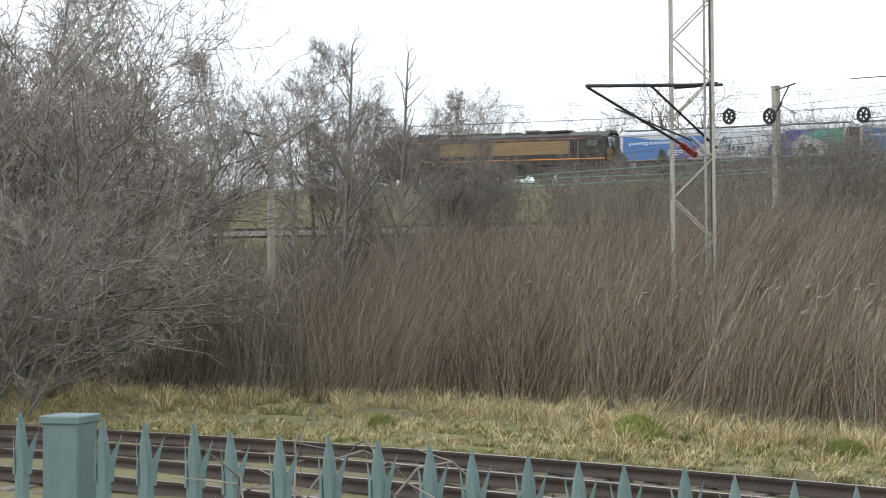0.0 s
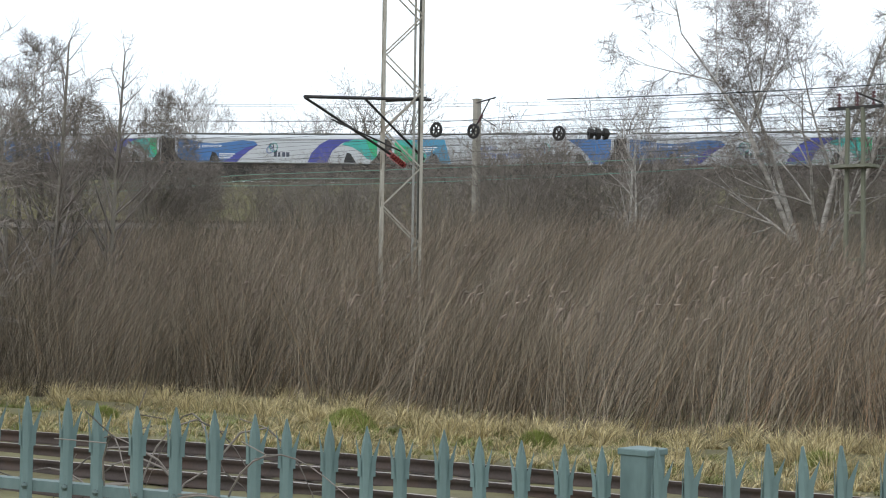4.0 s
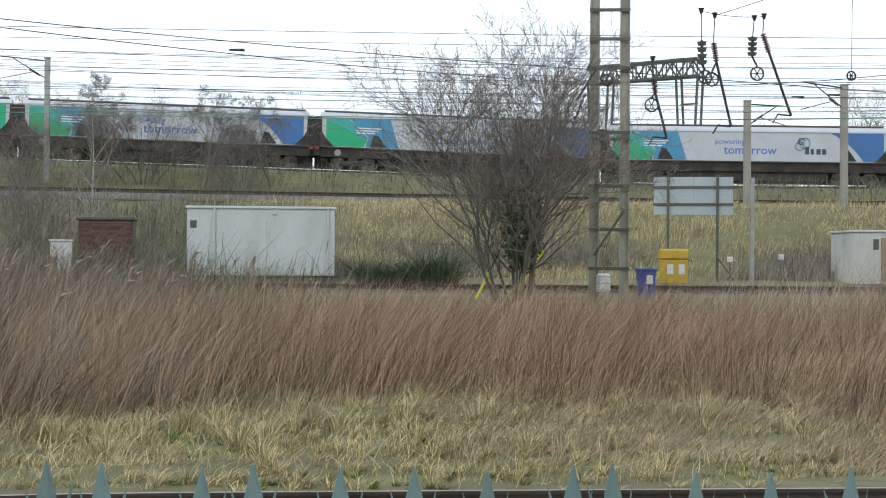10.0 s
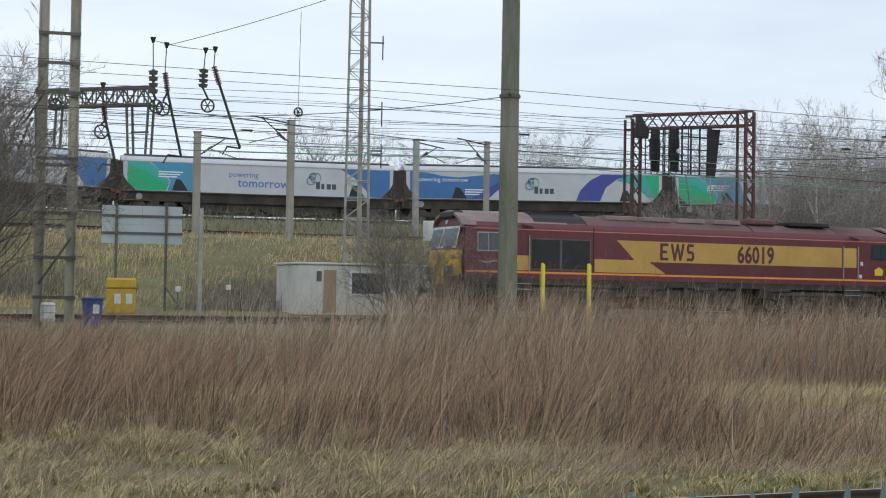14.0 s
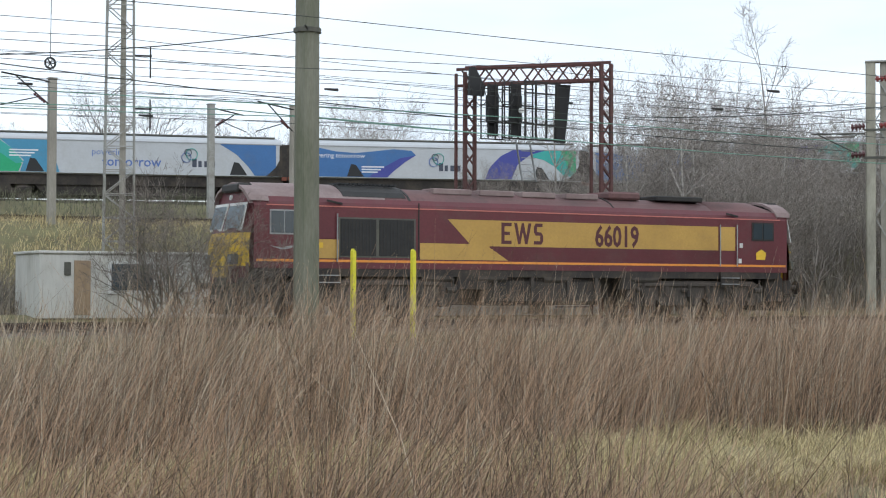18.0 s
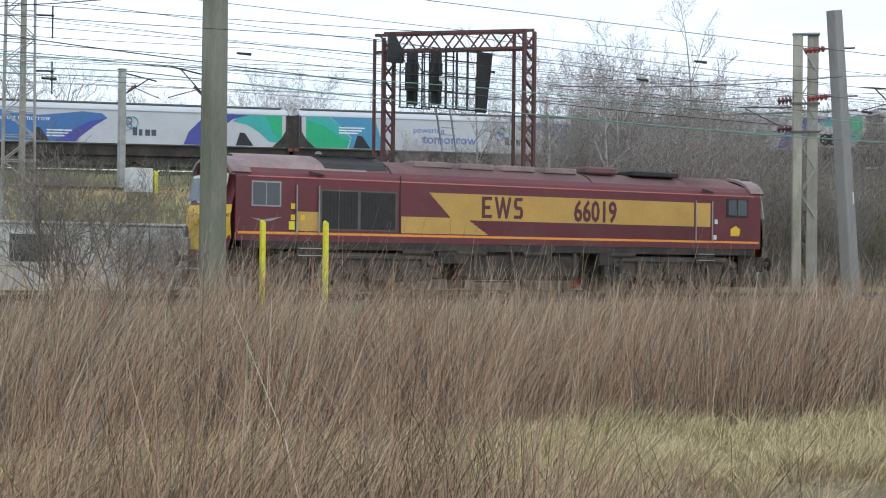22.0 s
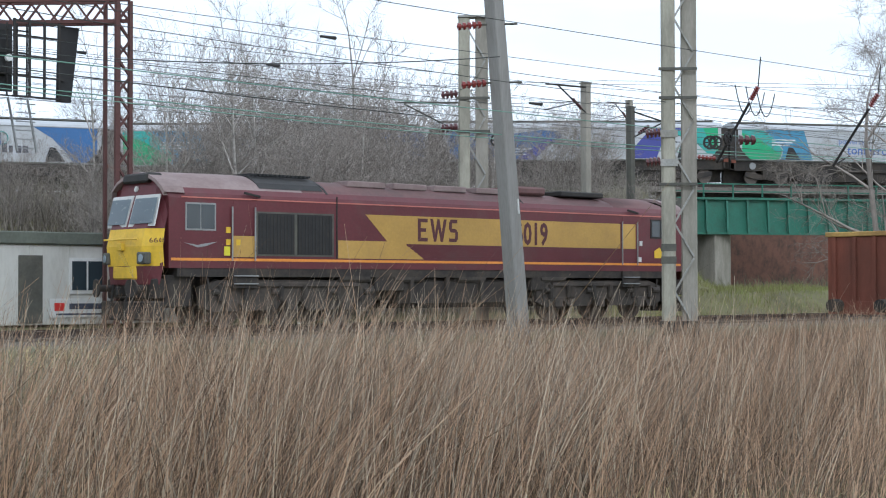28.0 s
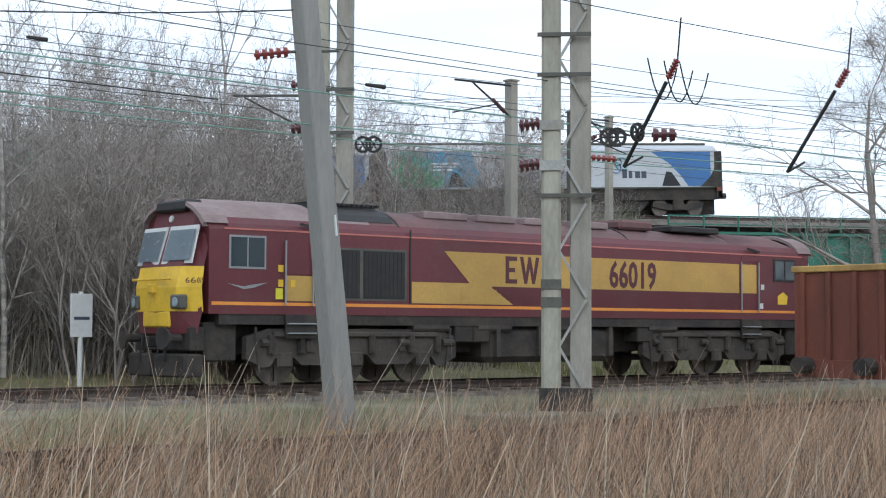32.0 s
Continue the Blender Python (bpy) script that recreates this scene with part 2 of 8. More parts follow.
M["tread"] = surf("worn_wheel_steel", (0.13, 0.11, 0.095), 0.5, 0.6, 0.3, 3, 14)
M["white"] = surf("grubby_white_paint", (0.62, 0.63, 0.61), 0.6, 0, 0.1, 0.8, 10, (0.36, 0.34, 0.29), 0.3, 0.06, 0.002)
M["hut"] = surf("pale_grey_hut_cladding", (0.52, 0.55, 0.53), 0.7, 0, 0.08, 0.9, 10, (0.33, 0.33, 0.29), 0.28, 0.08, 0.003, 0, False, (1, 1, 0.4))
M["hut_white"] = surf("weathered_white_panel", (0.55, 0.55, 0.51), 0.75, 0, 0.12, 0.9, 10, (0.27, 0.26, 0.21), 0.4, 0.1, 0.003, 0, False, (1, 1, 0.3))
M["felt"] = surf("green_grey_roofing_felt", (0.125, 0.14, 0.115), 0.9, 0, 0.25, 1, 14)
M["red"] = surf("red_door_paint", (0.55, 0.035, 0.03), 0.55, 0, 0.12, 1.2, 10, (0.35, 0.08, 0.05), 0.25)
M["wood"] = surf("bare_boarding", (0.30, 0.22, 0.14), 0.85, 0, 0.25, 2, 18, None, 0, 0.2, 0.004, 0, False, (1, 1, 0.2))
M["blue_bin"] = surf("blue_plastic", (0.045, 0.075, 0.26), 0.45, 0, 0.15)
M["yellow_bin"] = surf("yellow_grit_bin_plastic", (0.50, 0.34, 0.03), 0.55, 0, 0.18, 2, 14, (0.3, 0.2, 0.06), 0.35)
M["sign_back"] = surf("grey_sign_back", (0.40, 0.45, 0.46), 0.5, 0.3, 0.08, 1.2, 10)
M["brick"] = surf("sooty_red_brick", (0.17, 0.085, 0.06), 0.9, 0, 0.3, 3, 24, (0.06, 0.05, 0.042), 0.5, 0.4, 0.006, 0.8)
M["mortar"] = surf("dark_mortar", (0.09, 0.08, 0.07), 0.95)
M["green_box"] = surf("dark_green_cabinet", (0.018, 0.035, 0.03), 0.6, 0, 0.2)
M["white_box"] = surf("off_white_cabinet", (0.56, 0.57, 0.55), 0.6, 0, 0.1)
M["tape"] = surf("yellow_guard_sleeve", (0.66, 0.60, 0.03), 0.55, 0, 0.14)
M["red_steel"] = surf("rusty_red_oxide_steel", (0.115, 0.052, 0.047), 0.8, 0.1, 0.3, 1.5, 14, (0.06, 0.04, 0.035), 0.4, 0.2, 0.004)
M["mesh_dark"] = surf("black_signal_housing", (0.02, 0.021, 0.022), 0.6, 0.1, 0.2)
M["bridge"] = surf("weathered_green_girder_paint", (0.028, 0.155, 0.105), 0.6, 0.0, 0.2, 1.2, 12, (0.05, 0.07, 0.05), 0.35)
M["rust"] = surf("red_rust_wagon_steel", (0.20, 0.065, 0.040), 0.85, 0.05, 0.25, 1.3, 14, (0.115, 0.045, 0.03), 0.5, 0.3, 0.006, 0, False, (1, 1, 0.4))
M["rust_rim"] = surf("chipped_yellow_rim", (0.46, 0.30, 0.09), 0.8, 0, 0.25, 2, 14, (0.17, 0.08, 0.05), 0.45)
M["w_white"] = surf("wagon_white_vinyl", (0.48, 0.50, 0.52), 0.55, 0, 0.08, 0.6, 8, (0.36, 0.36, 0.35), 0.3, 0.03, 0.002)
M["w_blue"] = surf("wagon_mid_blue", (0.05, 0.15, 0.36), 0.5, 0, 0.12, 0.8, 8, (0.10, 0.14, 0.2), 0.3, 0.03, 0.002)
M["w_cyan"] = surf("wagon_sky_blue", (0.065, 0.26, 0.42), 0.5, 0, 0.12, 0.8, 8, (0.12, 0.2, 0.25), 0.25, 0.03, 0.002)
M["w_purple"] = surf("wagon_violet_blue", (0.055, 0.065, 0.30), 0.5, 0, 0.12, 0.8, 8, (0.09, 0.1, 0.2), 0.25, 0.03, 0.002)
M["w_teal"] = surf("wagon_teal", (0.05, 0.37, 0.33), 0.5, 0, 0.12, 0.8, 8, (0.1, 0.25, 0.22), 0.25, 0.03, 0.002)
M["w_green"] = surf("wagon_emerald", (0.025, 0.38, 0.17), 0.5, 0, 0.12, 0.8, 8, (0.07, 0.2, 0.12), 0.25, 0.03, 0.002)
M["ink"] = surf("slate_lettering", (0.06, 0.07, 0.10), 0.6, 0, 0.1)
M["letter_blue"] = surf("blue_lettering", (0.09, 0.16, 0.42), 0.6, 0, 0.1)
M["letter_white"] = surf("white_lettering", (0.7, 0.72, 0.74), 0.6, 0, 0.1)
M["letter_maroon"] = surf("maroon_lettering", (0.085, 0.022, 0.028), 0.6, 0, 0.1)
M["pipe"] = surf("grey_metal", (0.3, 0.31, 0.31), 0.5, 0.3, 0.15)
M["path"] = surf("trodden_green_gravel", (0.16, 0.155, 0.085), 0.95, 0, 0.3, 1.2, 20, (0.25, 0.23, 0.19), 0.45, 0.5, 0.01)
M["orange_loco"] = surf("orange_loco_paint", (0.20, 0.135, 0.055), 0.55, 0, 0.15)


def glass(name, tint=(0.035, 0.05, 0.06), rough=0.08):
    m = bpy.data.materials.new(name)
    m.use_nodes = True
    b = m.node_tree.nodes["Principled BSDF"]
    b.inputs["Base Color"].default_value = (*tint, 1)
    b.inputs["Roughness"].default_value = rough
    b.inputs["Specular IOR Level"].default_value = 0.6
    n, l = m.node_tree.nodes, m.node_tree.links
    nz = n.new("ShaderNodeTexNoise"); nz.inputs["Scale"].default_value = 6
    mr = n.new("ShaderNodeMapRange"); mr.inputs[3].default_value, mr.inputs[4].default_value = rough * 0.5, rough * 2.5
    l.new(nz.outputs["Fac"], mr.inputs[0]); l.new(mr.outputs[0], b.inputs["Roughness"])
    return m


M["glass"] = glass("dark_window_glass")
# Pale tint puts the sky's reflection on dusty glass into the base colour.
M["screen"] = glass("dusty_sky_tint_glass", (0.28, 0.34, 0.38), 0.15)


# ---- building helpers ----
def root(name, x=0, y=0, z=0, rz=0):
    ob = new(name)
    ob.empty_display_size = 0.2
    ob.matrix_basis = pose(x, y, z, 0, 0, rz)
    return ob


def link_mesh(name, me, material, parent=None, label=""):
    me.materials.append(material)
    ob = new(name, me)
    if parent:
        ob.parent = parent
    return tagged(ob, label)


def part(name, bm, material, parent=None, label=""):
    me = bpy.data.meshes.new(name)
    bm.normal_update()
    bm.to_mesh(me)
    bm.free()
    return link_mesh(name, me, material, parent, label)


def pieces(name, verts, faces, material, parent=None, label="", smooth=False):
    me = bpy.data.meshes.new(name)
    verts, faces = np.asarray(verts, dtype=np.float32), np.asarray(faces, dtype=np.int32)
    me.vertices.add(len(verts)); me.vertices.foreach_set("co", verts.ravel())
    k = faces.shape[1]
    me.loops.add(faces.size); me.loops.foreach_set("vertex_index", faces.ravel())
    me.polygons.add(len(faces)); me.polygons.foreach_set("loop_start", np.arange(0, faces.size, k, dtype=np.int32))
    me.update(calc_edges=True)
    if smooth:
        me.polygons.foreach_set("use_smooth", np.ones(len(faces), dtype=bool))
    return link_mesh(name, me, material, parent, label)


def box(bm, x0, x1, y0, y1, z0, z1, bevel=0.0, m=None):
    r = bmesh.ops.create_cube(bm, size=1.0, matrix=Matrix.LocRotScale(((x0 + x1) / 2, (y0 + y1) / 2, (z0 + z1) / 2), None, (abs(x1 - x0), abs(y1 - y0), abs(z1 - z0))))
    vs = r["verts"]
    if bevel:
        es = list({e for v in vs for e in v.link_edges})
        vs = [v for v in bmesh.ops.bevel(bm, geom=es, offset=bevel, segments=1, affect="EDGES", profile=0.5)["verts"]]
    if m is not None:
        bmesh.ops.transform(bm, matrix=m, verts=vs)
    return bm


def bx(*a, **k):
    return box(bmesh.new(), *a, **k)


def rod(bm, p0, p1, r0, r1=None, sides=8):
    p0, p1 = Vector(p0), Vector(p1)
    d = p1 - p0
    q = d.to_track_quat("Z", "Y")
    bmesh.ops.create_cone(bm, cap_ends=True, segments=sides, radius1=r0, radius2=r0 if r1 is None else r1, depth=d.length, matrix=Matrix.LocRotScale((p0 + p1) / 2, q, None))
    return bm


def bar(bm, p0, p1, w, h=None):
    p0, p1 = Vector(p0), Vector(p1)
    d = p1 - p0
    q = d.to_track_quat("Z", "Y")
    bmesh.ops.create_cube(bm, size=1.0, matrix=Matrix.LocRotScale((p0 + p1) / 2, q, (w, h or w, d.length)))
    return bm


def slab(bm, outline, y0, y1):
    """A plate in the x-z plane from an outline, between two depths y0 and y1."""
    a = [bm.verts.new((x, y0, z)) for x, z in outline]
    b = [bm.verts.new((x, y1, z)) for x, z in outline]
    n = len(outline)
    bm.faces.new(a); bm.faces.new(b[::-1])
    for i in range(n):
        bm.faces.new((a[i], b[i], b[(i + 1) % n], a[(i + 1) % n]))
    bmesh.ops.recalc_face_normals(bm, faces=bm.faces)
    return bm


def tube_arrays(p0, p1, r0, r1, sides):
    p0, p1, r0, r1 = np.asarray(p0, float), np.asarray(p1, float), np.asarray(r0, float), np.asarray(r1, float)
    d = p1 - p0
    d /= np.maximum(np.linalg.norm(d, axis=1, keepdims=True), 1e-9)
    ref = np.where(np.abs(d[:, 2:3]) > 0.9, np.array([[1.0, 0, 0]]), np.array([[0, 0, 1.0]]))
    u = np.cross(d, ref); u /= np.linalg.norm(u, axis=1, keepdims=True)
    v = np.cross(d, u)
    a = np.arange(sides) * 2 * np.pi / sides
    ring = np.cos(a)[None, :, None] * u[:, None, :] + np.sin(a)[None, :, None] * v[:, None, :]
    V = np.concatenate([p0[:, None] + ring * r0[:, None, None], p1[:, None] + ring * r1[:, None, None]], axis=1)
    n = len(p0)
    k = np.arange(sides)
    f = np.stack([k, (k + 1) % sides, (k + 1) % sides + sides, k + sides], 1)
    Fc = (f[None] + (np.arange(n) * 2 * sides)[:, None, None]).reshape(-1, 4)
    return V.reshape(-1, 3), Fc


def wire(name, pts, r, material, label, category="cable", group="", parent=None, sides=5):
    """One continuous tube along the points."""
    pts = np.asarray(pts, float)
    d = np.gradient(pts, axis=0)
    d /= np.maximum(np.linalg.norm(d, axis=1, keepdims=True), 1e-9)
    u = np.cross(d, np.where(np.abs(d[:, 2:3]) > 0.9, np.array([[1.0, 0, 0]]), np.array([[0, 0, 1.0]])))
    u /= np.linalg.norm(u, axis=1, keepdims=True)
    v = np.cross(d, u)
    a = np.arange(sides) * 2 * np.pi / sides
    V = (pts[:, None] + r * (np.cos(a)[None, :, None] * u[:, None] + np.sin(a)[None, :, None] * v[:, None])).reshape(-1, 3)
    Fc = [(i * sides + k, i * sides + (k + 1) % sides, (i + 1) * sides + (k + 1) % sides, (i + 1) * sides + k) for i in range(len(pts) - 1) for k in range(sides)]
    ob = pieces(name, V, Fc, material, parent, smooth=True)
    return tagged(ob, label, category, group) if not parent else ob


def sag(a, b, drop, n=14):
    t = np.linspace(0, 1, n)[:, None]
    p = np.asarray(a)[None] * (1 - t) + np.asarray(b)[None] * t
    p[:, 2] -= 4 * drop * (t * (1 - t))[:, 0]
    return p


def words(name, text, size, material, parent, m, label="", bold=0.0):
    cu = bpy.data.curves.new(name, "FONT")
    cu.body, cu.size, cu.extrude, cu.offset, cu.resolution_u = text, size, 0.004, bold, 2
    tmp = bpy.data.objects.new(name, cu)
    me = bpy.data.meshes.new_from_object(tmp)
    bpy.data.objects.remove(tmp)
    me.transform(m)
    me.materials.clear()
    ob = link_mesh(name, me, material, parent, label)
    return ob


def smooth01(a, b, x):
    t = np.clip((np.asarray(x, float) - a) / (b - a), 0, 1)
    return t * t * (3 - 2 * t)


# ---- ground, embankment, tracks ----
def line_y(x):
    """Plan of the far running line on the embankment."""
    x = np.asarray(x, float)
    return np.where(x < 0, 105 - 0.0022 * np.maximum(x, -110.0) ** 2, np.where(x < 100, 105 - 0.0028 * x ** 2, 77 - 0.56 * (x - 100)))


def line_z(x):
    """Rail height of the far line."""
    x = np.asarray(x, float)
    return 8.2 - 0.022 * np.minimum(x, 0) - 0.016 * np.clip(x, 0, 45) - 0.45 * np.exp(-((x - 28) / 16) ** 2) + 1.2 * smooth01(70, 92, x)


def near_y(x):
    """Plan of the nearest rail of the overgrown siding behind the fence."""
    x = np.asarray(x, float)
    return 13.6 - 0.0105 * np.minimum(x + 4.0, 0) ** 2 + 1.0 * smooth01(-9, -1, x)


def yard_y(x, off):
    """Yard tracks in front of the embankment: off is the distance in front of the locomotive's track."""
    x = np.asarray(x, float)
    return 54.95 - 0.0337 * x + 0.28 * smooth01(28, 48, x) - off


def ground_z(x, y):
    x, y = np.asarray(x, float), np.asarray(y, float)
    right = smooth01(-27, -2, x)
    z = -0.25 + (2.25 * smooth01(17, 39, y)) * (1 - right) + right * (0.25 * smooth01(17, 24, y) + 0.95 * smooth01(33, 41, y))
    z = z + (0.5 * right - 0.4 * (1 - right)) * smooth01(53, 60, y)
    ye = y + (105 - line_y(x)) * smooth01(58, 74, y)
    z = z - 0.55 * smooth01(35, 42, x) * smooth01(36, 41, y) * smooth01(51, 48.2, y)
    lift = line_z(x) - 8.2
    bank = 3.55 * smooth01(61, 79, ye) + (2.75 + 1.0 * lift) * smooth01(87, 99, ye) - (7.5 + lift) * smooth01(113, 135, ye)
    z = z + 0.7 * smooth01(63, 70, x) * smooth01(56, 58.5, y) * smooth01(74, 66, y)
    cut = smooth01(-4, 2, x - 1.2 * y) * smooth01(55, 62, x) * (1 - smooth01(126, 131, x))
    return z + bank * (1 - cut)


gx = np.concatenate([np.linspace(-1500, -160, 14), np.linspace(-150, 150, 151), np.linspace(160, 1500, 14)])
gy = np.concatenate([np.linspace(-300, -10, 6), np.linspace(-8, 140, 149), np.linspace(150, 2500, 16)])
GX, GY = np.meshgrid(gx, gy)
rough = np.random.RandomState(3).normal(0, 1, GX.shape)
calm = np.maximum(smooth01(150, 200, np.abs(GX)), smooth01(140, 170, GY))
GZ = ground_z(GX, GY) + 0.05 * rough * (1 - calm) * (1 - 0.8 * ((GY > 40) & (GY < 60)))
idx = np.arange(GX.size).reshape(GX.shape)
GF = np.stack([idx[:-1, :-1], idx[:-1, 1:], idx[1:, 1:], idx[1:, :-1]], -1).reshape(-1, 4)
ground = pieces("ground", np.stack([GX, GY, GZ], -1).reshape(-1, 3), GF, M["soil"], smooth=True)
tagged(ground, "rough grassy ground rising to a railway embankment", "ground", kind="structure")

rs = np.random.RandomState(11)


def rail_track(name, path, z, x0, x1, step, label, sleepers=True, rails=(-0.7175, 0.7175), gz=None, rail_only=False):
    """A track along a plan curve: ballast bed, sleepers and flat-bottomed rails."""
    t = root(name)
    tagged(t, label, "railway track", kind="structure")
    xs = np.arange(x0, x1 + step, step)
    ys = np.asarray(path(xs), float) * np.ones_like(xs)
    zs = (gz(xs) if gz else np.full_like(xs, z))
    tx, ty = np.gradient(xs), np.gradient(ys)
    ln = np.hypot(tx, ty)
    nx, ny = -ty / ln, tx / ln
    if not rail_only:
        prof = [(-2.3, -0.62), (-1.6, -0.24), (1.6, -0.24), (2.3, -0.62)]
        V = np.concatenate([np.stack([xs + nx * o, ys + ny * o, zs + h], 1) for o, h in prof])
        n = len(xs)
        Fc = [(k * n + i, (k + 1) * n + i, (k + 1) * n + i + 1, k * n + i + 1) for k in range(3) for i in range(n - 1)]
        pieces("ballast_bed", V, Fc, M["ballast"], t)
    head = [(-0.036, 0), (-0.036, -0.035), (-0.009, -0.05), (-0.009, -0.13), (-0.07, -0.155), (0.07, -0.155), (0.009, -0.13), (0.009, -0.05), (0.036, -0.035), (0.036, 0)]
    for off in rails:
        V = np.concatenate([np.stack([xs + nx * (off + o), ys + ny * (off + o), zs + h], 1) for o, h in head])
        n, m = len(xs), len(head)
        Fc = [(k * n + i, ((k + 1) % m) * n + i, ((k + 1) % m) * n + i + 1, k * n + i + 1) for k in range(m - 1) for i in range(n - 1)]
        r = pieces("rail", V, Fc, M["rail_side"], t, smooth=False)
        Fc2 = [(i, i + 1, n + i + 1, n + i) for i in range(n - 1)]
        V2 = np.concatenate([np.stack([xs + nx * (off + o), ys + ny * (off + o), zs + 0.004], 1) for o in (-0.033, 0.033)])
        pieces("running_surface", V2, Fc2, M["rail_top"], r)
    return t, xs, ys, zs, nx, ny


def lay_sleepers(t, path, z, x0, x1, gz=None, limit=300):
    bm = bmesh.new()
    box(bm, -0.125, 0.125, -1.25, 1.25, -0.31, -0.17, 0.012)
    me = bpy.data.meshes.new("sleeper")
    bm.to_mesh(me); bm.free()
    me.materials.append(M["sleeper"])
    x = x0
    while x < x1 and limit > 0:
        y = float(path(x)); dy = float(path(x + 0.1)) - y
        s = new("sleeper", me)
        s.parent = t
        s.matrix_basis = pose(x, y, (float(gz(x)) if gz else z) + rs.normal(0, 0.006), 0, 0, math.degrees(math.atan2(dy, 0.1)) + rs.normal(0, 0.7))
        x += 0.68 + rs.normal(0, 0.02)
        limit -= 1


NEAR_Z = -0.1
near_track = rail_track("siding_track", lambda x: near_y(x) - 0.72, NEAR_Z, -48, 14, 1.0, "overgrown siding with rusty rails behind the fence")[0]
lay_sleepers(near_track, lambda x: near_y(x) - 0.72, NEAR_Z, -34, 8)
near_track_b = rail_track("second_siding_track", lambda x: near_y(x) - 3.55, NEAR_Z, -48, 14, 1.0, "second rusty siding track beside the fence")[0]
lay_sleepers(near_track_b, lambda x: near_y(x) - 3.55, NEAR_Z, -24, -2)
LOCO_Z = 1.3
loco_track = rail_track("yard_track", lambda x: yard_y(x, 0), LOCO_Z, -60, 130, 2.0, "yard track under the maroon locomotive")[0]
lay_sleepers(loco_track, lambda x: yard_y(x, 0), LOCO_Z, -8, 78)
front_y = lambda x: yard_y(x, 8.6 + 1.7 * smooth01(58, 49, np.asarray(x, float)))
front_z = lambda x: 0.95 - 0.1 * smooth01(58, 49, np.asarray(x, float))
front_track = rail_track("front_yard_track", front_y, 0.95, -4, 130, 2.0, "rusty yard track nearest the reeds", gz=front_z)[0]
lay_sleepers(front_track, front_y, 0.95, 30, 78, gz=front_z)
mid_track = rail_track("bank_track", lambda x: line_y(x) - 21.0, 5.95, -120, 74, 2.0, "rusty track along the grassy bank", gz=lambda x: 5.75 + (np.asarray(line_z(x)) - 8.2) * 0.3)[0]
far_track = rail_track("main_line_track", line_y, 8.2, -230, 180, 2.0, "main line track on top of the embankment", gz=line_z)[0]

# trodden strip between the yard tracks
xs = np.arange(-10, 130, 2.0)
V = np.concatenate([np.stack([xs, yard_y(xs, o), np.full_like(xs, h)], 1) for o, h in ((4.55, 0.3), (4.35, 0.93), (2.5, 1.02), (2.2, 0.72))])
n = len(xs)
tagged(pieces("walkway", V, [(k * n + i, (k + 1) * n + i, (k + 1) * n + i + 1, k * n + i + 1) for k in range(3) for i in range(n - 1)], M["path"]), "mossy gravel walkway between the yard tracks", "path", kind="structure")


# ---- grasses and reeds ----
def blades(name, n, region, height, lean, width, material, label, category, seed, curve=0.25, wind=(0.35, 0.0), base=ground_z, density=None, z_off=0.0, segs=2, swirl=0.0):
    """Many separate tapering stems standing on the ground inside region(x0, x1, y0, y1)."""
    r = np.random.RandomState(seed)
    x = r.uniform(region[0], region[1], n); y = r.uniform(region[2], region[3], n)
    if density is not None:
        keep = r.uniform(0, 1, n) < density(x, y)
        x, y = x[keep], y[keep]
    n = len(x)
    h = np.clip(height[0] + height[1] * r.normal(0, 1, n), height[0] * 0.35, height[0] * 1.9)
    if len(height) > 2:
        h *= height[2](x, y)
    z = base(x, y) - 0.05 + z_off
    ang = r.uniform(0, 2 * np.pi, n)
    tilt = np.abs(r.normal(0, lean, n))
    dx, dy = np.cos(ang) * tilt + wind[0] * r.uniform(0.3, 1.2, n), np.sin(ang) * tilt + wind[1]
    if swirl:
        # neighbouring stems lie the same way, in patches flattened by the wind
        dx = dx + swirl * (0.6 * np.sin(2.1 * x + 2.2 * np.sin(1.3 * y)) + 0.5 * np.sin(0.7 * x - 1.9 * y) + 0.5)
        dy = dy + 0.5 * swirl * np.sin(1.7 * x + 1.1 * y + 1.5 * np.sin(0.9 * x))
        h = h / np.sqrt(1 + 0.55 * dx * dx)
    fa = r.uniform(0, np.pi, n); wx, wy = np.cos(fa) * width, np.sin(fa) * width
    rows = []
    for k in range(segs + 1):
        s = k / segs
        px = x + dx * h * (s * (1 - curve) + s * s * curve); py = y + dy * h * (s * (1 - curve) + s * s * curve)
        pz = z + h * (s - 0.18 * curve * s * s)
        w = 1.0 - 0.75 * s
        rows += [np.stack([px - wx * w, py - wy * w, pz], 1), np.stack([px + wx * w, py + wy * w, pz], 1)]
    V = np.stack(rows, 1).reshape(-1, 3)
    m = 2 * (segs + 1)
    f = np.array([[2 * k, 2 * k + 1, 2 * k + 3, 2 * k + 2] for k in range(segs)])
    Fc = (f[None] + (np.arange(n) * m)[:, None, None]).reshape(-1, 4)
    ob = pieces(name, V, Fc, material)
    return tagged(ob, label, category, kind="stuff")


def reed_edge(x):
    return 18.4 + 1.0 * np.sin(x * 0.21) + 0.7 * np.sin(x * 0.53 + 1) - 4.4 * smooth01(-10, -34, x) + 2.4 * smooth01(-10, -1, x) + 2.2 * smooth01(0, 8, x) + 3.4 * smooth01(8, 17, x)


def clump(x, y, s):
    return 0.5 + 0.5 * np.sin(x * s + 1.7 * np.sin(y * s * 0.8)) * np.sin(y * s * 1.3 + 0.9 * np.sin(x * s * 0.7))


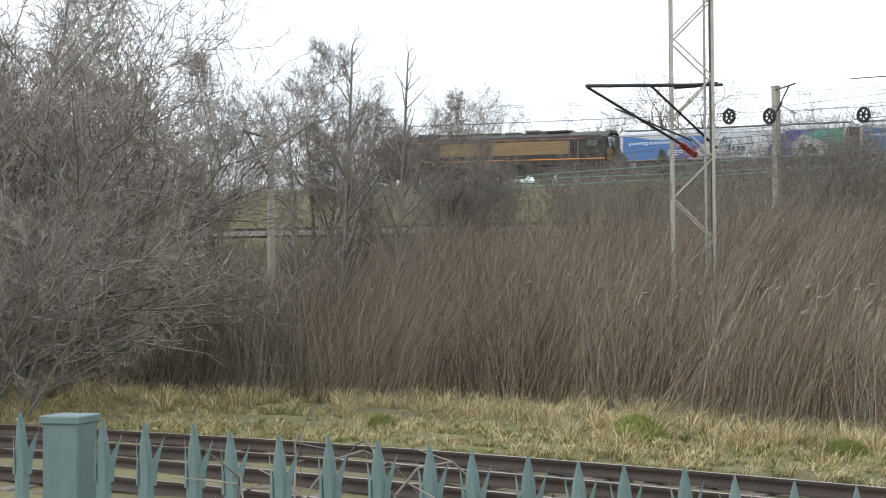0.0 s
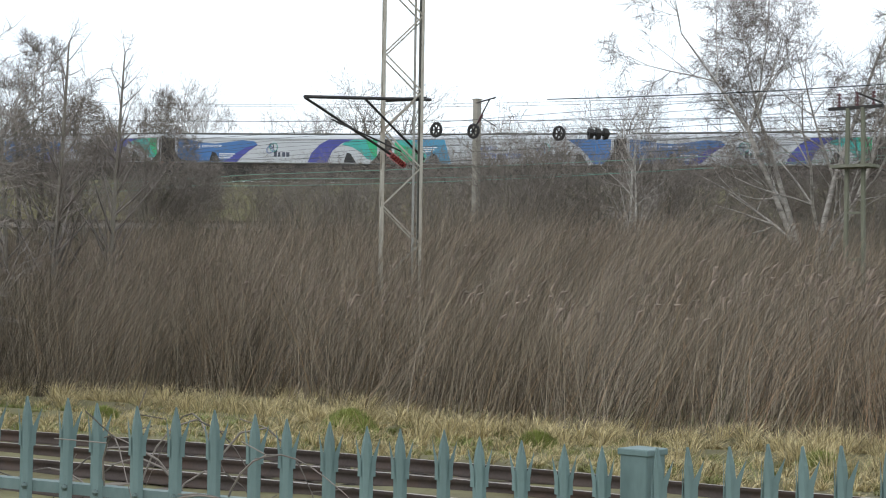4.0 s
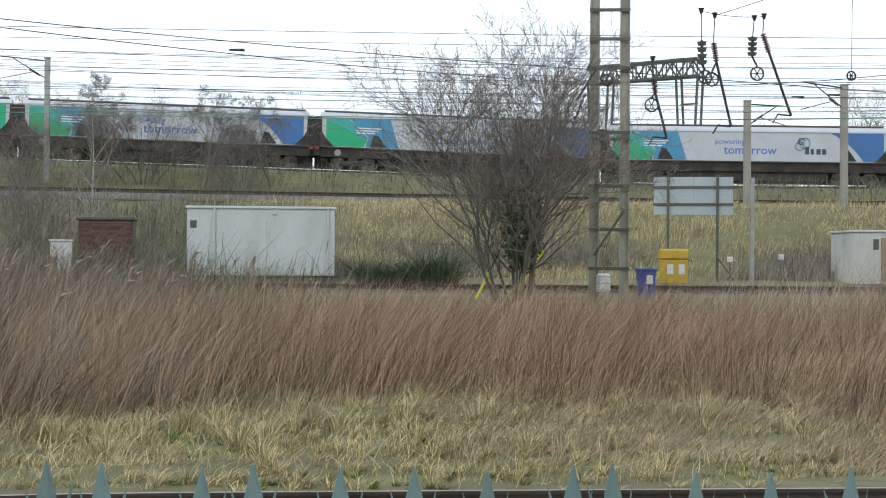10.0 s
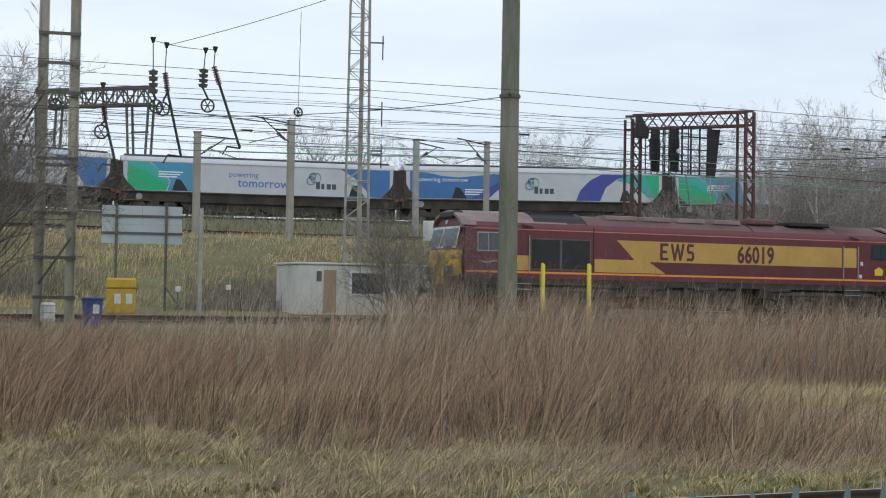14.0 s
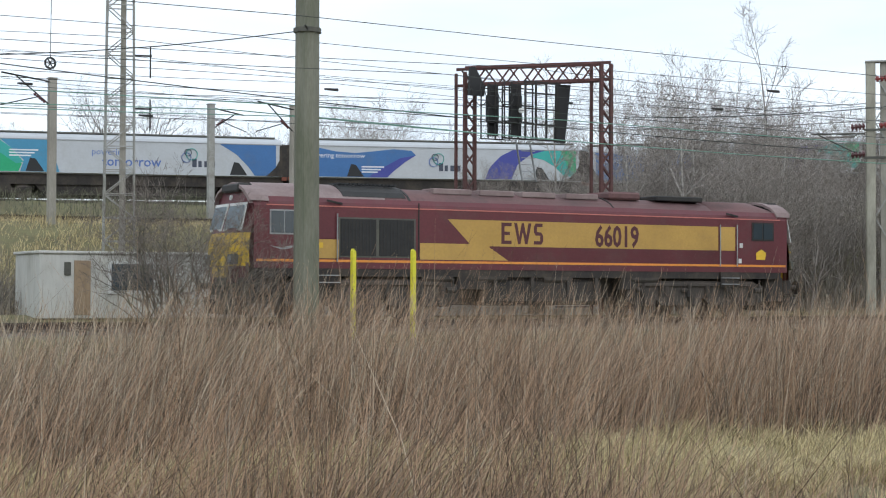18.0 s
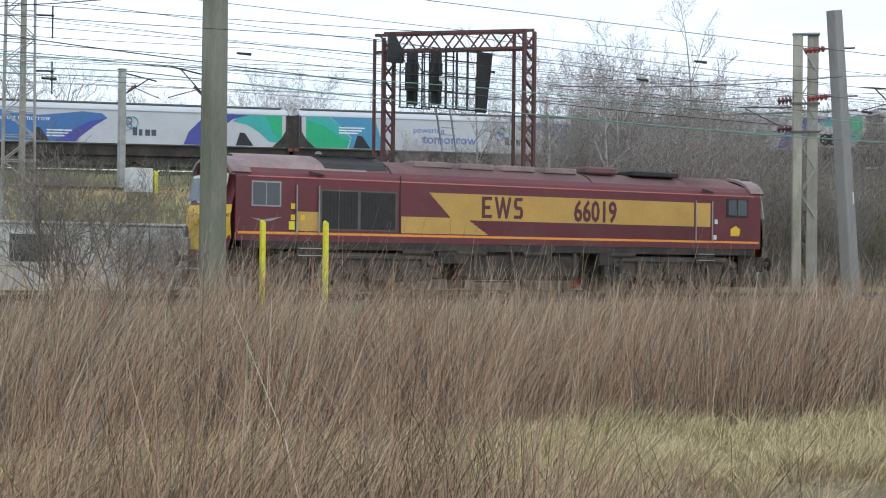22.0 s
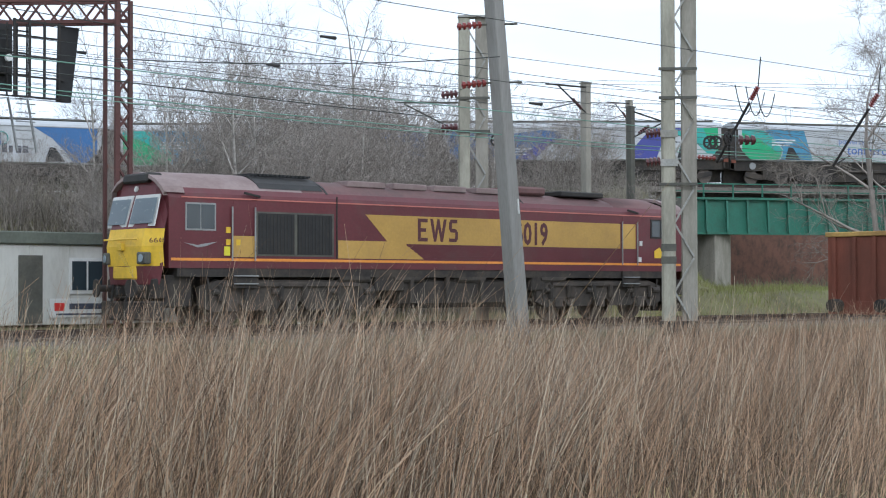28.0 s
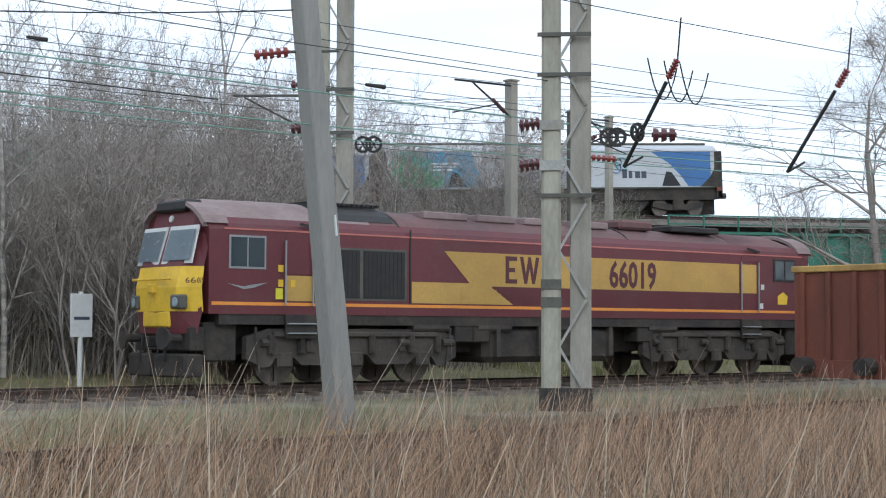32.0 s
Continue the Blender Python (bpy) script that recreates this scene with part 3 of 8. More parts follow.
def clearing(x, y):
    """A grassy strip inside the stalk bed."""
    return smooth01(6, 9, x) * smooth01(31, 26, x) * smooth01(23.6, 24.6, y) * smooth01(30.3 - 0.18 * np.maximum(x - 19, 0), 28.8 - 0.18 * np.maximum(x - 19, 0), y + 1.3 * np.sin(x * 1.1) * 0.5)


def fringe(x, y):
    """The curved front of the stalk bed before the grassy gap."""
    return smooth01(0, 1.2, np.hypot(x, y) - 22.0 - 0.5 * np.sin(1.3 * x)) * smooth01(26, 25, y) * smooth01(1, 4, x) * smooth01(16.2, 14.8, x) * (0.5 + 0.5 * clump(x, y, 0.9))


def reed_d(x, y):
    return np.maximum(fringe(x, y), bed(x, y))


def bed(x, y):
    return (1 - clearing(x, y)) * smooth01(0, 1.6, y - reed_edge(x)) * (0.45 + 0.55 * clump(x, y, 0.9)) * smooth01(41.6, 39.5, y + 2.4 * smooth01(-10, -2, x) - 1.3 * smooth01(32, 40, x))


tall = lambda x, y: (1 + 0.40 * smooth01(12, 17, x) * smooth01(36, 24, x) * smooth01(27, 29.5, y)) * (0.82 + 0.36 * clump(x, y, 0.5)) * (1.0 + 0.45 * smooth01(-6, -26, x)) * (1 - 0.45 * smooth01(32, 39, y) * smooth01(-8, 6, x) * (1 - 0.6 * smooth01(8, 14, x))) * (1 - 0.45 * smooth01(28, 34, x) * smooth01(34.5, 37.5, y))
left_w = lambda x, y: reed_d(x, y) * smooth01(2, -14, x + 6 * (clump(x, y, 0.3) - 0.5))
right_w = lambda x, y: reed_d(x, y) * smooth01(-14, 2, x + 6 * (clump(x, y, 0.3) - 0.5))
edge_w = lambda x, y: reed_d(x, y) * smooth01(7.0, 1.5, y - reed_edge(x))
blades("reed_bed", 215000, (-62, 4, 16, 42), (1.6, 0.42, tall), 0.42, 0.0055, M["reed_grey"], "dense grey-brown dead reeds and willowherb stalks", "reeds", 21, 0.6, (0.24, 0.02), density=left_w, swirl=0.5)
blades("dry_stalk_bed", 290000, (-18, 74, 16, 43), (1.4, 0.36, tall), 0.38, 0.0055, M["reed_red"], "dense russet dead willowherb stalks bent by the wind", "dead stalks", 22, 0.6, (0.14, 0.02), density=right_w, swirl=0.42)
blades("bleached_stems", 52000, (-60, 74, 17, 42), (1.35, 0.34, tall), 0.45, 0.0065, M["reed_pale"], "scattered bleached pale reed stems", "reeds", 23, 0.5, (0.25, 0.02), density=lambda x, y: reed_d(x, y) * clump(x, y, 0.35), swirl=0.5)
blades("fallen_stems", 40000, (-60, 60, 17, 41), (1.45, 0.4, tall), 0.7, 0.0075, M["reed_tan"], "broken and leaning dead stems crossing the reeds", "reeds", 28, 0.3, (0.55, 0.02), density=lambda x, y: reed_d(x, y) * (0.45 + 0.55 * smooth01(4, -10, x)), swirl=0.6)
blades("lodged_stems", 80000, (-60, 60, 16, 34), (0.75, 0.25), 0.8, 0.006, M["reed_brown"], "dark brown flattened stems at the foot of the reeds", "reeds", 30, 0.4, (0.8, 0.02), density=edge_w, swirl=0.9)
blades("track_side_stalks", 90000, (28, 64, 30.5, 41), (1.25, 0.3), 0.36, 0.0055, M["reed_red"], "dense russet dead stalks beside the front track", "dead stalks", 31, 0.6, (0.14, 0.02), density=bed, swirl=0.4)
blades("matted_litter", 42000, (1, 22, 14.5, 25), (0.34, 0.12), 0.9, 0.0055, M["reed_tan"], "matted brown dead stems in the verge grass", "dead stalks", 32, 0.4, (0.6, 0.0), density=lambda x, y: smooth01(1, 5, x) * smooth01(1.2, 2.2, y - near_y(x)) * smooth01(0.15, 0.6, clump(x, y, 0.8) + 0.3 * smooth01(19, 22, np.hypot(x, y))), swirl=0.8)
blades("tall_stalks", 19000, (9, 56, 28.5, 37), (2.0, 0.34), 0.26, 0.0075, M["reed_pale"], "sparse tall pale willowherb stalks above the rest", "dead stalks", 29, 0.5, (0.14, 0.02), density=lambda x, y: reed_d(x, y) * (0.15 + 0.85 * clump(x, y, 0.45)) * smooth01(46, 27, x), segs=3, swirl=0.22)
grass_d = lambda x, y: smooth01(14.2, 15.2, y + 6 * smooth01(-8, -16, x)) * smooth01(1.0, 1.9, y - near_y(x)) * smooth01(1.8, -0.6, y - reed_edge(x)) * (0.5 + 0.5 * clump(x, y, 1.3))
blades("clearing_grass", 60000, (6, 31, 23, 31), (0.36, 0.12, lambda x, y: 0.4 + 0.9 * clump(x, y, 1.2)), 0.5, 0.007, M["grass_dry"], "bleached tussock grass in a gap among the stalks", "grass", 27, 0.8, (0.3, 0.0), density=clearing)
blades("dry_grass_tufts", 230000, (-46, 50, 8.5, 30), (0.32, 0.12, lambda x, y: (0.3 + 1.0 * clump(x, y, 1.1) ** 1.5) * (1 - 0.3 * smooth01(-8, -18, x))), 0.75, 0.006, M["grass_dry"], "tufts of bleached straw-coloured grass", "grass", 24, 0.8, (0.35, 0.0), density=grass_d)


def tussocks(name, cx, cy, size, n, material, label, category, seed, width=0.0045, wind=0.12):
    """Fountains of arching grass blades, one round each centre."""
    r = np.random.RandomState(seed)
    k = len(cx)
    x0 = np.repeat(cx, n); y0 = np.repeat(cy, n); s0 = np.repeat(size, n)
    m = k * n
    a = r.uniform(0, 2 * np.pi, m); out_ = np.sqrt(r.uniform(0, 1, m))
    bx_, by_ = x0 + np.cos(a) * out_ * 0.14 * s0, y0 + np.sin(a) * out_ * 0.14 * s0
    bz_ = ground_z(x0, y0) - 0.04
    h = s0 * r.uniform(0.55, 1.05, m) * 0.62
    reach = h * (0.25 + 0.75 * out_) * r.uniform(0.4, 1.7, m)
    a = a + r.normal(0, 0.6, m)
    rows = []
    fa = a + np.pi / 2 + r.normal(0, 0.5, m)
    wx, wy = np.cos(fa) * width, np.sin(fa) * width
    for q in range(4):
        t = q / 3
        px_ = bx_ + np.cos(a) * reach * t ** 1.3 + wind * h * t * t; py_ = by_ + np.sin(a) * reach * t ** 1.3
        pz_ = bz_ + h * (1.55 * t - 0.75 * t * t)
        w = 1 - 0.8 * t
        rows += [np.stack([px_ - wx * w, py_ - wy * w, pz_], 1), np.stack([px_ + wx * w, py_ + wy * w, pz_], 1)]
    V = np.stack(rows, 1).reshape(-1, 3)
    f = np.array([[2 * q, 2 * q + 1, 2 * q + 3, 2 * q + 2] for q in range(3)])
    return tagged(pieces(name, V, (f[None] + (np.arange(m) * 8)[:, None, None]).reshape(-1, 4), material), label, category, kind="stuff")


r = np.random.RandomState(81)
tx_ = r.uniform(-40, 44, 760)
ty_ = reed_edge(tx_) + r.normal(-0.1, 0.8, 760) - np.where(r.uniform(0, 1, 760) < 0.4, r.uniform(0, 4.5, 760), 0) * smooth01(-12, 2, tx_)
tussocks("grass_tussocks", tx_, ty_, r.uniform(0.35, 0.95, 760), 90, M["grass_dry"], "arching straw-coloured grass tussocks along the reeds", "grass", 82)
tx_ = r.uniform(7, 30, 300); ty_ = r.uniform(24, 30, 300)
ok_ = clearing(tx_, ty_) > 0.3
tussocks("gap_tussocks", tx_[ok_], ty_[ok_], r.uniform(0.4, 1.0, 300)[ok_], 90, M["grass_dry"], "arching bleached tussocks in the gap among the stalks", "grass", 83)


def verge(x0, x1, n, seed):
    """Random tuft centres between the siding and the reeds."""
    r = np.random.RandomState(seed)
    x = r.uniform(x0, x1, n)
    lo, hi = near_y(x) + 0.9, reed_edge(x) + 0.6
    return x, lo + (hi - lo) * r.uniform(0, 1, n), r


vx_, vy_, r = verge(-42, 36, 3000, 84)
tussocks("verge_tufts", vx_, vy_, r.uniform(0.14, 0.42, 3000), 46, M["grass_dry"], "low matted straw-coloured tufts covering the verge", "grass", 85, 0.006, 0.3)
vx_, vy_, r = verge(-42, 30, 2600, 86)
tussocks("green_tufts", vx_, vy_, r.uniform(0.10, 0.3, 2600), 44, M["grass_short"], "low mossy green tufts covering the verge", "grass", 87, 0.007, 0.2)


def moss_hummock(x, y, rx_, rz_, seed):
    """A low cushion covered with short upright leaves."""
    r = np.random.RandomState(seed)
    ob = root("moss_hummock", x, y, float(ground_z(x, y)) - 0.05)
    tagged(ob, "soft yellow-green mossy hummock in the verge grass", "moss", "moss hummocks")
    bm = bmesh.new()
    bmesh.ops.create_icosphere(bm, subdivisions=3, radius=1.0)
    for v in bm.verts:
        k = 1 + r.normal(0, 0.05)
        v.co = Vector((v.co.x * rx_ * k, v.co.y * rx_ * 0.8 * k, v.co.z * rz_ * k))
    part("cushion", bm, M["moss"], ob)
    n = 2600
    a = r.uniform(0, 2 * np.pi, n); z = r.uniform(0.05, 1, n); q = np.sqrt(1 - z * z)
    b0 = np.stack([np.cos(a) * q * rx_, np.sin(a) * q * rx_ * 0.8, z * rz_], 1)
    tip = b0 * 1.0 + np.stack([np.cos(a) * q, np.sin(a) * q, 0.6 + z], 1) * 0.05 + r.normal(0, 0.02, (n, 3))
    sd = np.stack([-np.sin(a), np.cos(a), np.zeros(n)], 1) * 0.006
    pieces("moss_leaves", np.stack([b0 - sd, b0 + sd, tip], 1).reshape(-1, 3), np.arange(3 * n).reshape(-1, 3), M["moss"], ob)


HUMMOCKS = [(-17.2, 15.9, 0.5, 0.36), (-9.6, 16.9, 0.35, 0.22), (-6.9, 17.1, 0.3, 0.2), (-21.5, 14.4, 0.3, 0.2), (-13.8, 16.3, 0.33, 0.22)]
for i, (x, y, a, b) in enumerate(HUMMOCKS):
    moss_hummock(x, y, a, b, 90 + i)
blades("short_green_grass", 150000, (-46, 24, 8.5, 25), (0.11, 0.04), 0.6, 0.009, M["grass_short"], "short mossy green grass along the verge", "grass", 25, 0.6, (0.1, 0.0), density=lambda x, y: smooth01(1.0, 1.6, y - near_y(x)) * smooth01(0.5, -2.0, y - reed_edge(x)) * (1.1 - clump(x, y, 0.8)) * (1 - 0.4 * smooth01(2, 12, x)))


# ---- palisade fence by the camera ----
def pale_mesh():
    bm = bmesh.new()
    w, h, d = 0.027, 1.62, 0.014
    prof = [(-w, 0.0), (-0.011, -d), (0.011, -d), (w, 0.0), (0.011, -d + 0.005), (-0.011, -d + 0.005)]
    zs = [(0.0, 1.0), (h - 0.16, 1.0), (h - 0.07, 0.72), (h, 0.08)]
    rows = [[bm.verts.new((x * s, y + (0 if z < h - 0.1 else -0.004), z)) for x, y in prof] for z, s in zs]
    for a, b in zip(rows, rows[1:]):
        for i in range(6):
            j = (i + 1) % 6
            bm.faces.new((a[i], a[j], b[j], b[i]))
    bm.faces.new(rows[-1])
    # the two outer points of the triple-pointed head, bent outwards
    for s in (-1, 1):
        p = [bm.verts.new(v) for v in ((s * 0.02, -0.012, h - 0.20), (s * 0.036, 0.002, h - 0.20), (s * 0.036, 0.006, h - 0.15), (s * 0.050, 0.030, h - 0.045), (s * 0.022, -0.010, h - 0.13))]
        bm.faces.new((p[0], p[1], p[2], p[4])); bm.faces.new((p[2], p[3], p[4]))
    me = bpy.data.meshes.new("pale")
    bm.to_mesh(me); bm.free()
    me.materials.append(M["pal"])
    return me


PALE = pale_mesh()
bmb = bmesh.new()
bmesh.ops.create_uvsphere(bmb, u_segments=6, v_segments=4, radius=0.014)
BOLT = bpy.data.meshes.new("bolt"); bmb.to_mesh(BOLT); bmb.free(); BOLT.materials.append(M["bolt"])


def fence_bay(p, q, top, end, gap, low):
    """One bay of steel palisade from p to q: post, two rails, pales with bolts."""
    bay = root("palisade_fence", p[0], p[1], top - 1.62, math.degrees(math.atan2(q[1] - p[1], q[0] - p[0])))
    tagged(bay, "faded green steel palisade fence with pointed pales", "fence", "fence bays")
    ln = math.hypot(q[0] - p[0], q[1] - p[1])
    rise = (end - top) / ln
    bm = bmesh.new()
    box(bm, -0.065, 0.065, 0.02, 0.15, -0.3, 1.60 - low, 0.006)
    box(bm, -0.072, 0.072, 0.012, 0.158, 1.585 - low, 1.612 - low, 0.004)
    part("post", bm, M["pal"], bay)
    for z in (0.35, 1.26):
        part("rail", bar(bmesh.new(), (0.07, 0.028, z + rise * 0.07), (ln - 0.07, 0.028, z + rise * (ln - 0.07)), 0.056, 0.044), M["pal"], bay)
    n = int(round((ln - gap) / gap))
    for i in range(n):
        o = new("pale", PALE); o.parent = bay
        o.matrix_basis = pose(gap + gap * i + rs.normal(0, 0.003), -0.002, rise * gap * (i + 1) + rs.normal(0, 0.006), rs.normal(0, 0.5), rs.normal(0, 0.5), 0)
        b = new("bolt", BOLT); b.parent = o
        b.location = (0.0, -0.017, 1.26)
    return bay


fence_pts = [(-12.16, -3.18), (-9.94, -1.56), (-7.72, 0.06), (-5.5, 1.68), (-3.28, 3.3), (-1.3, 3.3), (1.62, 3.3), (4.37, 3.3), (7.12, 3.3), (9.87, 3.3)]
fence_top = [1.66, 1.64, 1.62, 1.60, 1.43, 1.6, 1.56, 1.545, 1.52, 1.5]
for p, q, a, b in zip(fence_pts, fence_pts[1:], fence_top, fence_top[1:]):
    fence_bay(p, q, a, b, 0.155, 0.15 if p[0] > -2 else 0.0)


def bramble_spray(x, y, z, seed, n=7, reach=0.9):
    """Bare arching bramble stems with side twigs."""
    r = np.random.RandomState(seed)
    ob = root("bramble", x, y, z)
    tagged(ob, "bare dark bramble stems arching over the fence", "bramble")
    for k in range(n):
        p = np.array([r.normal(0, 0.1), r.normal(0, 0.05), 0.0]); a = r.uniform(-0.6, 0.9); up = r.uniform(1.2, 1.9)
        P0, P1, R = [], [], []
        d = np.array([math.sin(a) * 0.5, r.normal(0, 0.15), up])
        for i in range(14):
            q = p + d / np.linalg.norm(d) * reach / 9
            P0.append(p); P1.append(q); R.append(0.007 * (1 - i / 16))
            if r.uniform() < 0.35 and i > 4:
                tip = q + np.array([r.normal(0, 0.12), r.normal(0, 0.08), r.uniform(-0.02, 0.12)])
                P0.append(q); P1.append(tip); R.append(0.0028)
            p = q
            d = d + np.array([math.sin(a) * 0.32 + 0.05, r.normal(0, 0.05), -0.22])
        R = np.array(R)
        V, Fc = tube_arrays(P0, P1, R, R * 0.85, 5)
        pieces("stem", V, Fc, M["twig"], ob, smooth=True)


bramble_spray(-5.0, 2.2, 0.75, 5, 7, 0.95)
bramble_spray(-4.75, 2.4, 0.8, 8, 5, 1.0)


# ---- masts and posts ----
def lattice_box(t, w, d, z0, z1, bay, leg, lace, mat, taper=1.0, name="leg", cross=False):
    """Four angle legs with zigzag lacing on all faces; parts of the thing t."""
    def corner(sx, sy, z):
        k = 1 - (1 - taper) * (z - z0) / (z1 - z0)
        return Vector((sx * w / 2 * k, sy * d / 2 * k, z))
    for sx in (-1, 1):
        for sy in (-1, 1):
            part(name, bar(bmesh.new(), corner(sx, sy, z0), corner(sx, sy, z1), leg), mat, t)
    n = int((z1 - z0) / bay)
    lay = lambda a, b: part("lacing_bar", bar(bmesh.new(), a, b, lace), mat, t)
    for face in range(4):
        for i in range(n):
            za, zb = z0 + i * bay, z0 + (i + 1) * bay
            s = 1 if i % 2 else -1
            if face < 2:
                sy = -1 if face == 0 else 1
                lay(corner(-s, sy, za), corner(s, sy, zb))
                if cross:
                    lay(corner(s, sy, za), corner(-s, sy, zb))
                else:
                    lay(corner(-1, sy, zb), corner(1, sy, zb))
            else:
                sx = -1 if face == 2 else 1
                lay(corner(sx, -s, za), corner(sx, s, zb))


def stack(bm, p0, p1, r, n):
    """An insulator: a rod with n discs."""
    p0, p1 = Vector(p0), Vector(p1)
    rod(bm, p0, p1, r * 0.35, sides=6)
    d = (p1 - p0)
    for i in range(n):
        c = p0 + d * ((i + 0.5) / n)
        e = d.normalized() * (d.length / n * 0.3)
        rod(bm, c - e, c + e, r, r * 0.8, sides=8)
    return bm


def wheel_mesh(r, w):
    bm = bmesh.new()
    for i in range(12):
        a, b = i * math.tau / 12, (i + 1) * math.tau / 12
        bar(bm, (r * math.cos(a), 0, r * math.sin(a)), (r * math.cos(b), 0, r * math.sin(b)), w, w * 1.2)
    for i in range(3):
        a = i * math.pi / 3
        bar(bm, (r * math.cos(a), 0, r * math.sin(a)), (-r * math.cos(a), 0, -r * math.sin(a)), w * 0.7)
    return bm


def tension_wheel(parent, x, y, z, r=0.22):
    ob = part("tension_wheel", wheel_mesh(r, 0.05), M["black"], parent, "black spoked tensioning wheel")
    ob.location = (x, y, z)
    return ob


# tall pale lattice mast with a bracket arm over the reeds
t = root("lattice_mast", -26.75, 27.3, 1.2, -44)
tagged(t, "tall pale lattice steel electrification mast in the reeds", "electrification mast")
lattice_box(t, 0.95, 0.95, 0, 13, 0.95, 0.07, 0.035, M["lattice"], cross=True)
for o in (0.05, 0.35):
    part("ladder_rail", bar(bmesh.new(), (o, 0.3, 0.3), (o, 0.3, 13), 0.04), M["galv"], t)
for i in range(34):
    part("ladder_rung", bar(bmesh.new(), (0.05, 0.3, 0.6 + 0.36 * i), (0.35, 0.3, 0.6 + 0.36 * i), 0.025), M["galv"], t)
for o in (-0.32, 0.32):
    part("upright", box(bmesh.new(), 0.25 * o - 0.05, 0.25 * o + 0.05, 0.42, 0.52, 0.0, 9.6), M["mast_dark"], t)
t2 = root("cantilever_arm", -26.9, 27.6, 0)
tagged(t2, "black cantilever arm with brown insulators on the lattice mast", "cantilever arm")
part("top_tube", rod(bmesh.new(), (0.3, 0.6, 6.82), (1.75, -5.2, 6.22), 0.04), M["black"], t2)
part("top_tube_far", rod(bmesh.new(), (0.35, 0.4, 6.83), (-0.6, -0.1, 6.8), 0.05), M["black"], t2)
part("stay", rod(bmesh.new(), (0.4, -0.4, 5.1), (1.75, -5.2, 6.2), 0.032), M["black"], t2)
part("stay", rod(bmesh.new(), (0.2, 0.5, 5.3), (0.9, -2.4, 6.5), 0.03), M["black"], t2)
part("insulator", stack(bmesh.new(), (0.62, -1.25, 5.3), (0.45, -0.5, 5.05), 0.09, 7), M["insul_red"], t2)
part("steady_arm", rod(bmesh.new(), (0.5, -0.7, 5.4), (2.0, -4.6, 5.75), 0.022), M["black"], t2)
for k, (dx, dz) in enumerate(((-0.1, 6.1), (0.5, 6.1), (1.9, 6.12))):
    tension_wheel(t2, dx + 0.2, 1.2 + dx * 1.3, dz, 0.17)
part("weight_disc", stack(bmesh.new(), (2.55, 4.3, 6.15), (2.95, 4.75, 6.15), 0.17, 3), M["black"], t2)


def signal_mast(x, y, z0, z1, w, mat, label, arm=None, category="electrification mast", name="overhead_line_mast"):
    """A plain upright with a cap and an optional bracket arm towards (dx, dy)."""
    ob = root(name, x, y, z0)
    tagged(ob, label, category, "overhead line masts")
    part("upright", box(bmesh.new(), -w / 2, w / 2, -w / 2, w / 2, -0.5, z1 - z0, 0.02), mat, ob)
    part("cap", box(bmesh.new(), -w * 0.6, w * 0.6, -w * 0.6, w * 0.6, z1 - z0, z1 - z0 + 0.05), mat, ob)
    if arm:
        dx, h = arm
        H = z1 - z0
        part("arm", rod(bmesh.new(), (0, -0.1, H - 0.15), (dx, -0.3, H - 0.15 + h), 0.035), M["black"], ob)
        part("stay", rod(bmesh.new(), (0, -0.1, H - 1.2), (dx * 0.75, -0.3, H - 0.15 + h * 0.75), 0.03), M["black"], ob)
        part("insulator", stack(bmesh.new(), (dx * 0.15, -0.12, H - 1.0), (dx * 0.38, -0.2, H - 0.67), 0.07, 5), M["insul"], ob)
        part("registration_arm", rod(bmesh.new(), (dx * 0.3, -0.2, H - 0.8), (dx * 1.05, -0.35, H - 1.25), 0.022), M["black"], ob)
    return ob


signal_mast(-44.55, 51.4, 4.5, 10.3, 0.28, M["conc"], "slim concrete mast with a small bracket arm", (1.3, 0.15))
signal_mast(-38.7, 22.95, 1.3, 6.37, 0.17, M["conc"], "thin pale concrete post among the bushes", (-1.0, 0.25))
signal_mast(-14.28, 91.9, 7.0, 13.6, 0.3, M["galv"], "grey steel mast beside the main line", (-2.6, 0.2))
signal_mast(22.23, 76.9, 5.0, 10.2, 0.32, M["conc"], "pale concrete mast with a black bracket arm", (1.9, -0.1))
signal_mast(26.65, 75.4, 4.9, 10.9, 0.32, M["conc"], "pale concrete mast with a black bracket arm", (-2.2, 0.25))
signal_mast(36.6, 82.2, 6.0, 11.1, 0.3, M["galv"], "grey steel mast beside the main line", (1.6, -0.3))
signal_mast(38.0, 76.0, 4.6, 10.5, 0.26, M["conc"], "thin pale mast behind the locomotive", (-1.9, 0.25))
signal_mast(63.2, 58.9, 3.0, 10.23, 0.3, M["conc"], "pale concrete mast behind the yard", (-2.6, -0.1))
signal_mast(65.9, 58.9, 3.0, 9.5, 0.26, M["mast_dark"], "dark steel mast behind the yard", (2.4, -0.4))
signal_mast(84.0, 74.0, 5.0, 12.5, 0.3, M["conc"], "pale concrete mast near the girder bridge", (-2.2, -0.1))

